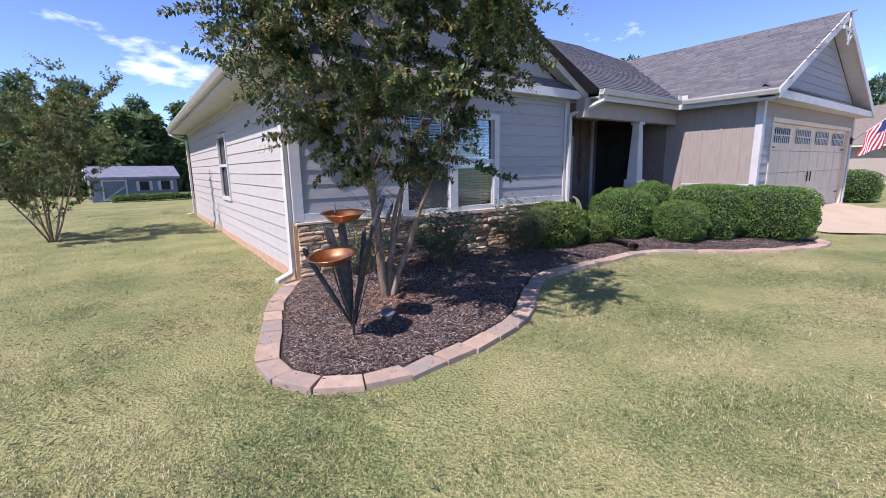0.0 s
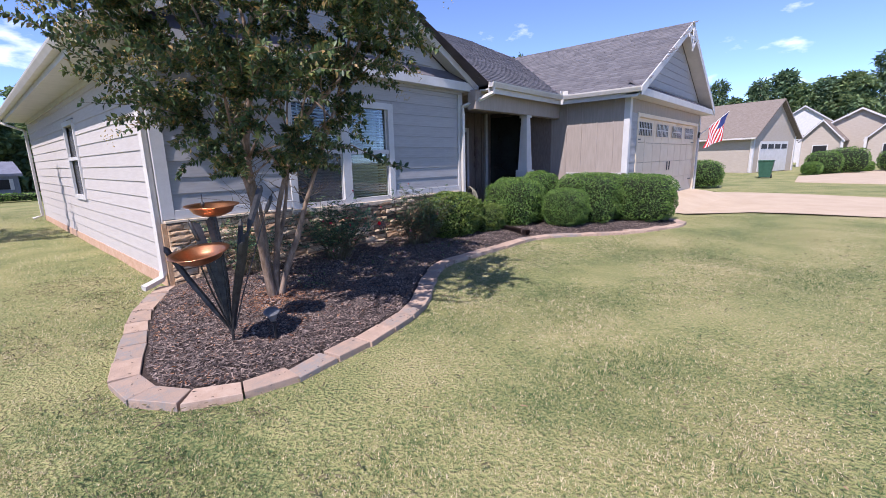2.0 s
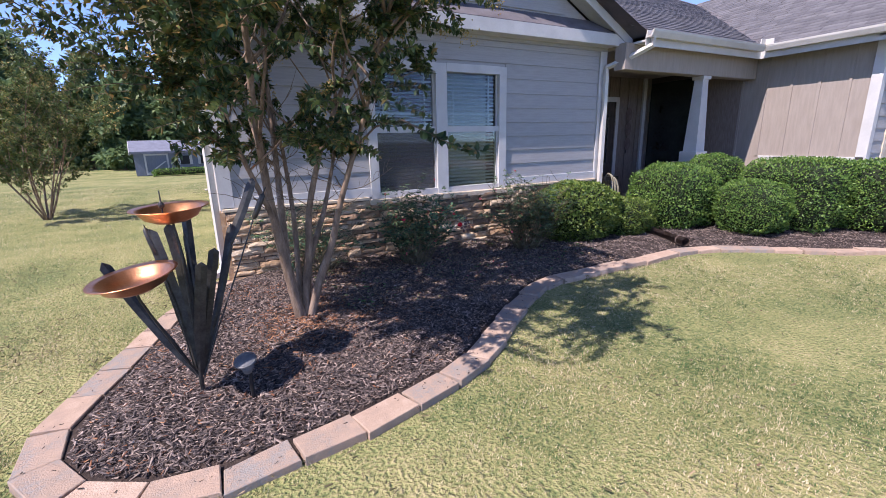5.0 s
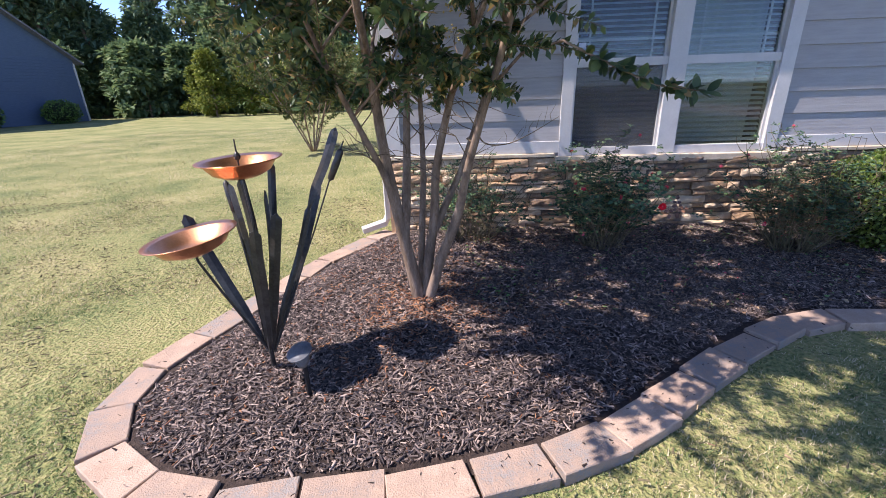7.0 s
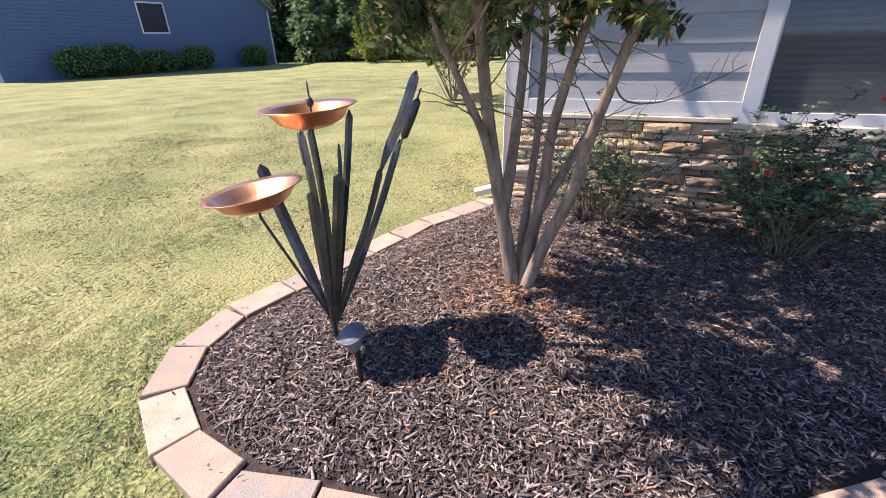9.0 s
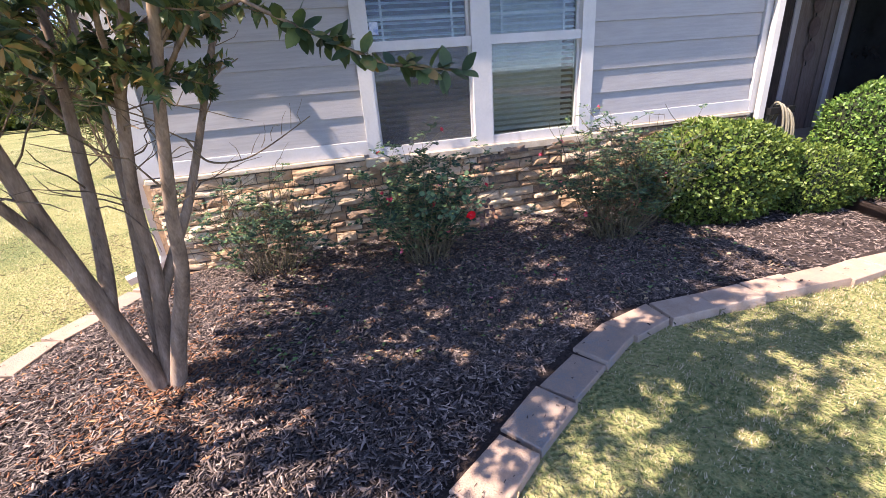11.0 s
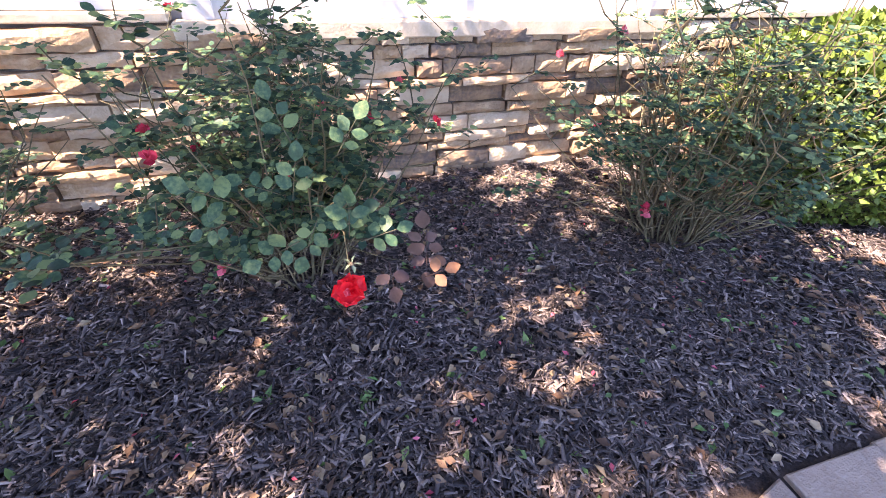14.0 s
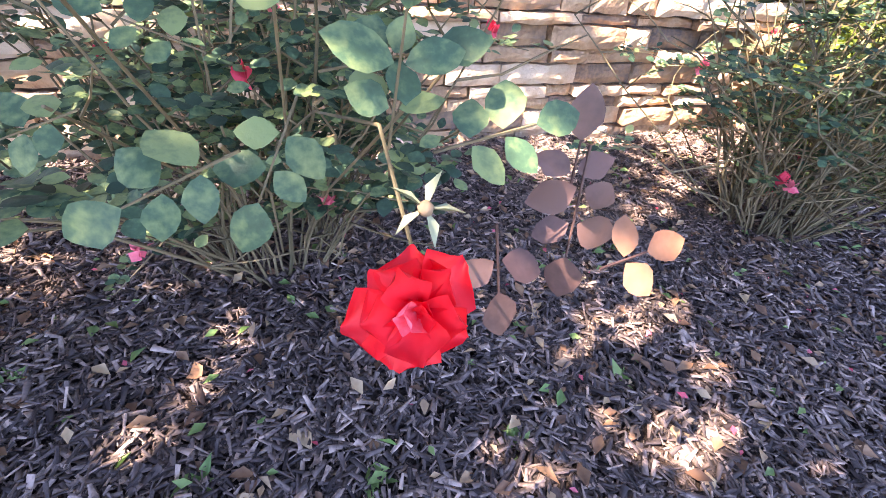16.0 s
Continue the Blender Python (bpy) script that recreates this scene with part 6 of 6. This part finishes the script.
def roofed(ob, x0, x1, y0, y1, zb, ze, zr, along_y, wallm, roofm, over=0.35):
    """Walls and a gable roof on a house; the ridge runs along x or y."""
    if along_y:
        xm = (x0 + x1) / 2
        sec = [(x0, zb), (x1, zb), (x1, ze), (xm, zr), (x0, ze)]
        part("wall", prism(bmesh.new(), [(x, y0, z) for x, z in sec], [(x, y1, z) for x, z in sec]), wallm, ob)
        s = (zr - ze) / (xm - x0)
        for sg, xe in ((-1, x0 - over), (1, x1 + over)):
            part("roof", slab([(xe, y0 - over, ze - s * over + 0.14), (xm, y0 - over, zr + 0.14), (xm, y1 + over, zr + 0.14), (xe, y1 + over, ze - s * over + 0.14)], 0.13), roofm, ob)
    else:
        ym = (y0 + y1) / 2
        sec = [(y0, zb), (y1, zb), (y1, ze), (ym, zr), (y0, ze)]
        part("wall", prism(bmesh.new(), [(x0, y, z) for y, z in sec], [(x1, y, z) for y, z in sec]), wallm, ob)
        s = (zr - ze) / (ym - y0)
        for sg, ye in ((-1, y0 - over), (1, y1 + over)):
            part("roof", slab([(x0 - over, ye, ze - s * over + 0.14), (x0 - over, ym, zr + 0.14), (x1 + over, ym, zr + 0.14), (x1 + over, ye, ze - s * over + 0.14)], 0.13), roofm, ob)
            part("rake_trim", prism(bmesh.new(), [(x0 - over - 0.03, ye, ze - s * over - 0.06), (x0 - over - 0.03, ym, zr - 0.06), (x0 - over - 0.03, ym, zr + 0.1), (x0 - over - 0.03, ye, ze - s * over + 0.1)],
                                    [(x0 - over - 0.005, ye, ze - s * over - 0.06), (x0 - over - 0.005, ym, zr - 0.06), (x0 - over - 0.005, ym, zr + 0.1), (x0 - over - 0.005, ye, ze - s * over + 0.1)]), M_WHITE, ob)


def gz0(x, y):
    return float(ground_z(x, y))

M_GREYROOF = mat("grey_far_shingle", (0.13, 0.13, 0.145), (0.19, 0.19, 0.205), 5, 0.92, 0.003, 60, stretch=(1, 1, 6))
h2 = thing("neighbour_house", "beige single-storey house with brown roof and garage gable", "house", (42.2, 6.7, 0.0))
h2.rotation_euler = (0, 0, radians(-18.5))
roofed(h2, 0, 6.4, 0, 13, 0, 2.75, 5.3, True, M_TANSIDE, M_BROWNROOF)
part("garage_door", cube(0.9, 5.2, -0.05, 0.02, 0.05, 2.3), M_WHITE, h2, "white garage door")
for k in range(4):
    part("door_window", cube(1.1 + k * 1.03, 1.9 + k * 1.03, -0.07, -0.052, 1.75, 2.1), M_BLACK, h2)
for u in (0.0, 6.3):
    part("corner_trim", cube(u - 0.06, u + 0.12, -0.06, 0.1, 0, 2.7), M_WHITE, h2)
part("downspout", tube(bmesh.new(), [(-0.08, 0.1, 2.6), (-0.08, 0.1, 0.05)], 0.05, 0.05, 4), M_GUTTER, h2)
part("gutter", cube(-0.5, -0.38, -0.3, 13.3, 2.45, 2.57), M_GUTTER, h2)
h3 = thing("neighbour_house", "tan house with two small gables and brown roof", "house", (62.0, 5.1, 0.0))
h3.rotation_euler = (0, 0, radians(-8))
roofed(h3, 0, 11, -9, 0, 0, 2.8, 5.4, False, M_TANSIDE, M_BROWNROOF)
roofed(h3, -2.2, 3.0, -3.6, -0.6, 0, 2.7, 4.4, False, M_TANSIDE, M_BROWNROOF, 0.3)
roofed(h3, -1.6, 3.0, -8.8, -5.4, 0, 2.7, 4.5, False, M_TANSIDE, M_BROWNROOF, 0.3)
for y in (-2.7, -7.6):
    part("window", cube(-2.3 if y > -4 else -1.7, -2.15 if y > -4 else -1.55, y, y + 1.2, 0.9, 2.1), M_WHITE, h3)
    part("pane", cube(-2.32 if y > -4 else -1.72, -2.305 if y > -4 else -1.705, y + 0.08, y + 1.12, 0.98, 2.02), M_BLACK, h3)
for y in (-0.55, -3.7, -5.3, -8.9):
    part("post", cube(-2.4, -2.2, y - 0.1, y + 0.1, 0, 2.7), M_WHITE, h3)
h4 = thing("neighbour_house", "pale blue house with grey hipped roof further down the street", "house", (76.0, -2.2, 0.0))
roofed(h4, 0, 12, -16, 0, 0, 2.9, 6.4, False, M_WHITE, M_GREYROOF)
roofed(h4, -3, 4, -4.5, -0.5, 0, 2.8, 5.0, False, mat("pale_blue_siding", (0.42, 0.50, 0.58), (0.5, 0.57, 0.64), 3, 0.7), M_GREYROOF)
h5 = thing("neighbour_house", "white-gabled house behind the tan one", "house", (82.0, 9.0, 0.0))
roofed(h5, 0, 12, -8, 2, 0, 4.0, 7.6, False, M_WHITE, M_GREYROOF)

h6 = thing("neighbour_house", "dark blue-grey gabled house across the side lawn", "house", (-24.5, 37.0, 0.0))
h6.rotation_euler = (0, 0, radians(-5.8))
roofed(h6, -10, 0, -19, 0, 0, 4.3, 10.6, False, M_NEIGH, M_GREYROOF, 0.45)
for k in range(22):
    z = 0.2 * k
    part("lap_board", prism(bmesh.new(), [(0.002, -19.0, z), (0.03, -19.0, z), (0.006, -19.0, z + 0.19), (0.002, -19.0, z + 0.19)], [(0.002, -0.02, z), (0.03, -0.02, z), (0.006, -0.02, z + 0.19), (0.002, -0.02, z + 0.19)]), M_NEIGH, h6)
part("corner_trim", cube(-0.05, 0.07, -0.1, 0.03, 0.0, 4.1), M_GUTTER, h6)
wy, wz = -10.9, 2.4
hw = part("window", box(box(box(cube(0.03, 0.08, wy, wy + 0.09, wz, wz + 1.9), 0.03, 0.08, wy + 1.8, wy + 1.89, wz, wz + 1.9), 0.03, 0.08, wy + 0.09, wy + 1.8, wz, wz + 0.09), 0.03, 0.08, wy + 0.09, wy + 1.8, wz + 1.81, wz + 1.9), M_GUTTER, h6, "white-framed window")
part("pane", cube(0.032, 0.045, wy + 0.09, wy + 1.8, wz + 0.09, wz + 1.81), M_BLACK, hw)
for k, (v, z) in enumerate(((-15.5, 2.2), (-13.6, 2.4), (-11.0, 1.9), (-8.2, 2.1), (-3.0, 2.0))):
    hedge("dark shrub against the blue-grey house", (-24.5 + 1.0 + v * 0.101, 37.0 + v * 0.995, 0), (z * 0.8, z * 1.25, z * 0.75), 1500, 0.15, M_HEDGE, 60 + k, 0.1, group="far shrubs")

shed = thing("garden_shed", "blue-grey wooden shed with white-trimmed doors and windows", "shed", (0.55, 30.8, 0.0))
shed.rotation_euler = (0, 0, radians(6))
roofed(shed, 0, 3.9, 0, 2.6, 0, 1.2, 1.72, False, M_SHED, mat("pale_shed_roof", (0.14, 0.15, 0.19), (0.19, 0.20, 0.25), 4, 0.8), 0.15)
fr = cube(0.45, 1.55, -0.06, -0.01, 0.05, 0.13)
box(fr, 0.45, 1.55, -0.06, -0.01, 1.06, 1.14)
box(fr, 0.45, 0.53, -0.06, -0.01, 0.13, 1.06)
box(fr, 1.47, 1.55, -0.06, -0.01, 0.13, 1.06)
prism(fr, [(0.53, -0.055, 0.13), (0.63, -0.055, 0.13), (1.47, -0.055, 0.75), (1.37, -0.055, 0.75)], [(0.53, -0.015, 0.13), (0.63, -0.015, 0.13), (1.47, -0.015, 0.75), (1.37, -0.015, 0.75)])
part("door_brace", fr, M_WHITE, shed, "white cross-braced shed door")
for x in (2.1, 3.1):
    part("window", cube(x, x + 0.45, -0.03, -0.01, 0.55, 1.0), M_BLACK, shed)
    for s in (x - 0.14, x + 0.45):
        part("shutter", cube(s, s + 0.14, -0.05, -0.01, 0.52, 1.03), M_WHITE, shed)
hedge("low dark hedge before the shed", (3.2, 30.0, 0), (3.6, 0.7, 0.35), 2500, 0.09, M_HEDGE, 41, 0.8, group="far shrubs")
hedge("rounded green shrub by the driveway", (24.6, 6.35, 0), (1.7, 1.5, 1.15), 5000, 0.06, M_HEDGE, 42, 0.5, group="far shrubs")
for k, (x, y, s) in enumerate(((41.5, 2.6, 1.9), (43.5, 1.4, 2.2), (39.5, 3.1, 1.0), (47.0, -1.2, 1.9), (46.0, 0.4, 0.9))):
    hedge("rounded dark shrub by a neighbour's walk", (x, y, 0), (s * 1.15, s, s * 0.75), 2600, 0.1, M_HEDGE, 43 + k, 0.4, group="far shrubs")

bn = thing("wheelie_bin", "green wheeled rubbish bin by a garage", "bin", (34.0, 5.0, 0.0))
part("body", prism(bmesh.new(), [(-0.24, -0.26, 0.06), (0.24, -0.26, 0.06), (0.24, 0.26, 0.06), (-0.24, 0.26, 0.06)], [(-0.32, -0.36, 0.95), (0.32, -0.36, 0.95), (0.32, 0.36, 0.95), (-0.32, 0.36, 0.95)]), M_GREENBIN, bn)
part("lid", cube(-0.34, 0.34, -0.38, 0.38, 0.955, 1.03, 0.02), M_GREENBIN, bn)
for s in (-0.28, 0.28):
    w = part("wheel", lathe(bmesh.new(), [(0.03, -0.03), (0.11, -0.03), (0.11, 0.03), (0.03, 0.03)], 16), M_BLACK, bn)
    w.location, w.rotation_euler = (0.24, s, 0.11), (radians(90), 0, 0)

# neighbour's pale drive
nd = bmesh.new()
prism(nd, [(28.6, -3.0, -0.05), (60, -9.0, -0.05), (60, -4.5, -0.05), (36.5, 3.6, -0.05), (30, 3.4, -0.05)], [(28.6, -3.0, 0.016), (60, -9.0, 0.016), (60, -4.5, 0.016), (36.5, 3.6, 0.016), (30, 3.4, 0.016)])
solid("pavement", nd, M_DRIVE, "pale concrete drive of the neighbouring house", "driveway", kind="structure")


# ---- woods ----
def wood_tree(label, at, height, seed, material, pine=False, n=4000, leaf=0.55, low=0.1):
    rnd = random.Random(seed)
    r = np.random.default_rng(seed)
    ob = thing("tree", label, "tree", at, "woodland edge")
    tr = bmesh.new()
    pts, d = sprig((0, 0, -0.2), (0, 0, 1), height * 0.9 / 8, 8, rnd, 0.035)
    tube(tr, pts, height * 0.016, height * 0.004, 7)
    cent = []
    for i in range(1, 9):
        if i / 8 < low:
            continue
        for k in range(4):
            a = rnd.uniform(0, 6.283)
            f = 1 - (i / 9) ** 1.6 if not pine else 1.05 - i / 8.5
            reach = height * (0.30 if not pine else 0.2) * f * rnd.uniform(0.45, 1.0)
            e = pts[i] + Vector((math.cos(a) * reach, math.sin(a) * reach, reach * rnd.uniform(0.05, 0.5)))
            tube(tr, [pts[i], pts[i].lerp(e, 0.5) + Vector((0, 0, 0.04 * height * 0.3)), e], height * 0.005, height * 0.0015, 5)
            cent += [(e, height * rnd.uniform(0.055, 0.10)), (pts[i].lerp(e, 0.6), height * rnd.uniform(0.05, 0.09))]
    cent.append((pts[-1] + Vector((0, 0, height * 0.04)), height * 0.07))
    part("trunk", tr, M_BARK, ob)
    which = r.integers(0, len(cent), n)
    c = np.array([tuple(e[0]) for e in cent])[which]
    s = np.array([e[1] for e in cent])[which]
    off = unit(r.normal(0, 1, (n, 3))) * (r.uniform(0.35, 1.0, n) ** 0.6)[:, None] * (s[:, None] * (1.25, 1.25, 0.8))
    p = c + off
    ok = p[:, 2] > 0.1
    part("crown", leaves("crown", p[ok], (unit(off) + r.normal(0, 0.6, (n, 3)))[ok], (r.uniform(0.6, 1.3, n) * leaf)[ok], 0.6 if not pine else 0.35, 0.15, r), material, ob)
    return ob


protos = [wood_tree("leafy green tree at the woodland edge", (-7.0, 50, 0), 10.5, 61, M_FARHAZE), wood_tree("broad green tree at the woodland edge", (2.0, 54, 0), 9.5, 62, M_FARHAZE),
          wood_tree("tall dark pine at the woodland edge", (7.5, 56, 0), 12.5, 63, M_PINEHAZE, True), wood_tree("dense dark green tree at the woodland edge", (-12.5, 47, 0), 11.5, 64, M_PINEHAZE)]
rw = random.Random(77)
spots = []
for k in range(74):
    spots.append((-62 + k * 1.2 + rw.uniform(-1, 1), rw.uniform(44, 58) + (3 if k > 50 else 0), rw.uniform(0.58, 0.86)))
for k in range(26):
    spots.append((-66 + rw.uniform(-3, 6), 8 + k * 1.9, rw.uniform(0.7, 1.0)))
for k in range(30):
    a = radians(74 + k * 1.25)
    dd = rw.uniform(100, 116)
    spots.append((2.4 + dd * math.sin(a), 2 + dd * math.cos(a), rw.uniform(1.25, 1.8)))
for x, y, s in ((45.6, 27.9, 1.0), (47.8, 23.2, 1.0), (31, 60, 0.9), (52, 58, 1.1)):
    spots.append((x, y, s))
for k, (x, y, s) in enumerate(spots):
    if x < -11:
        s *= 1.45
    src = protos[rw.randrange(4)]
    src.scale = (s, s, s)
    copy_thing(src, pose(x, y, 0, 0, 0, rw.uniform(0, 360)))
    src.scale = (1, 1, 1)
for src in protos:
    src.scale = (0.72, 0.72, 0.72)
bush = wood_tree("yellow-green young tree at the woodland edge", (-14.5, 37.5, 0), 5.0, 66, mat("yellow_green_leaf", (0.10, 0.14, 0.02), (0.24, 0.27, 0.05), 0.8, 0.7, 0, 5, vary=0.6, island=True, trans=0.25), n=4200, leaf=0.25, low=0.0)
under = wood_tree("low scrub at the woodland edge", (-20, 43, 0), 6.0, 67, M_FARHAZE, n=3200, leaf=0.52, low=0.0)
for k in range(40):
    copy_thing(under, pose(-58 + k * 2.0 + rw.uniform(-1, 1), rw.uniform(40, 45), 0, 0, 0, rw.uniform(0, 360)))
for k in range(16):
    copy_thing(under, pose(-60 + rw.uniform(-2, 2), 6 + k * 2.4, 0, 0, 0, rw.uniform(0, 360)))
for x, y, z in ((-12.0, 38.5, 1.0), (-9.4, 39.5, 1.25), (-7.2, 39.0, 0.9), (-16.8, 39.5, 0.8)):
    bush.scale = (z, z, z)
    copy_thing(bush, pose(x, y, 0, 0, 0, 50 * x))
bush.scale = (1, 1, 1)

# ---- edging pavers ----
edging = thing("garden_edging", "single row of tan concrete edging pavers round the mulch bed", "garden edging", (0, 0, 0), kind="structure")
rp = random.Random(12)


def paver(s, half):
    """One wedge-shaped paver that follows the curve, its top edges worn."""
    mid = Vector((*along(s), 0.0))
    cs = []
    for ds, sg in ((-half, -1), (half, -1), (half, 1), (-half, 1)):
        d = along(s + ds + 0.04) - along(s + ds - 0.04)
        nrm = Vector((-d[1], d[0], 0)).normalized()
        c = Vector((*along(s + ds), 0.0)) + nrm * sg * (0.094 + rp.uniform(-0.012, 0.010))
        cs.append(c - mid + Vector((rp.uniform(-0.009, 0.009), rp.uniform(-0.009, 0.009), 0)))
    bm = bmesh.new()
    prism(bm, [(c.x, c.y, -0.03) for c in cs], [(c.x * 0.985, c.y * 0.985, 0.040 + rp.uniform(-0.004, 0.004)) for c in cs])
    bmesh.ops.bevel(bm, geom=[e for e in bm.edges if (e.verts[0].co.z + e.verts[1].co.z) > 0.05], offset=0.004, segments=1, affect="EDGES")
    ob = new("paver", finish("paver", bm, M_PAVER))
    ob.parent = edging
    ob.location = (mid.x, mid.y, rp.uniform(-0.006, 0.006))
    ob.rotation_euler = (radians(rp.uniform(-1.6, 1.6)), radians(rp.uniform(-1.6, 1.6)), radians(rp.uniform(-2.5, 2.5)))


s = 0.14
while s < length[-1] - 0.1:
    paver(s, 0.160 + rp.uniform(-0.006, 0.002))
    s += 0.326

# ---- ledge stones ----
stone_wall = part("stone_base", cube(LEFT, RIGHT - 0.13, FRONT - 0.03, FRONT - 0.002, 0.0, 0.79), M_MORTAR, house, "stacked ledge-stone veneer in tan and brown")
part("stone_base_side", cube(LEFT - 0.05, LEFT - 0.002, FRONT - 0.03, FRONT + 0.12, 0.0, 0.79), M_STONE, house)
rs = random.Random(17)


def stone_mesh(w, h):
    bm = bmesh.new()
    nx, nz = 5, 3
    dep = rs.uniform(0.022, 0.066)
    top = []
    for j in range(nz + 1):
        row = []
        for i in range(nx + 1):
            u, v = i / nx, j / nz
            edge = min(u, 1 - u) * nx < 0.5 or min(v, 1 - v) * nz < 0.5
            y = -dep + (0.010 if edge else 0) + rs.uniform(-0.0035, 0.0035) + 0.006 * (v - 0.5)
            row.append(bm.verts.new((u * w + (rs.uniform(-0.004, 0.004) if 0 < i < nx else 0), y, v * h + (rs.uniform(-0.005, 0.005)))))
        top.append(row)
    for a, b in zip(top, top[1:]):
        for k in range(nx):
            bm.faces.new((a[k], a[k + 1], b[k + 1], b[k]))
    rim = top[0] + [r[-1] for r in top[1:]] + top[-1][-2::-1] + [r[0] for r in top[-2:0:-1]]
    back = [bm.verts.new((v.co.x, 0.0, v.co.z)) for v in rim]
    for k in range(len(rim)):
        q = (k + 1) % len(rim)
        bm.faces.new((rim[q], rim[k], back[k], back[q]))
    return finish("stone", bm, M_STONE)


kinds = {}
z = 0.0
while z < 0.77:
    h = rs.choice((0.04, 0.048, 0.056, 0.066, 0.08))
    if z + h > 0.785 or 0.785 - z - h < 0.035:
        h = 0.785 - z
    x = LEFT + 0.002
    while x < RIGHT - 0.16:
        w = rs.choice((0.12, 0.17, 0.22, 0.27, 0.33))
        if x + w > RIGHT - 0.14:
            w = RIGHT - 0.137 - x
        key = (round(w, 2), round(h, 3), rs.randrange(3))
        if key not in kinds:
            kinds[key] = stone_mesh(w - 0.008, h - 0.008)
        ob = new("stone", kinds[key])
        ob.parent = stone_wall
        ob.location = (x, FRONT - 0.028, z)
        x += w
    z += h
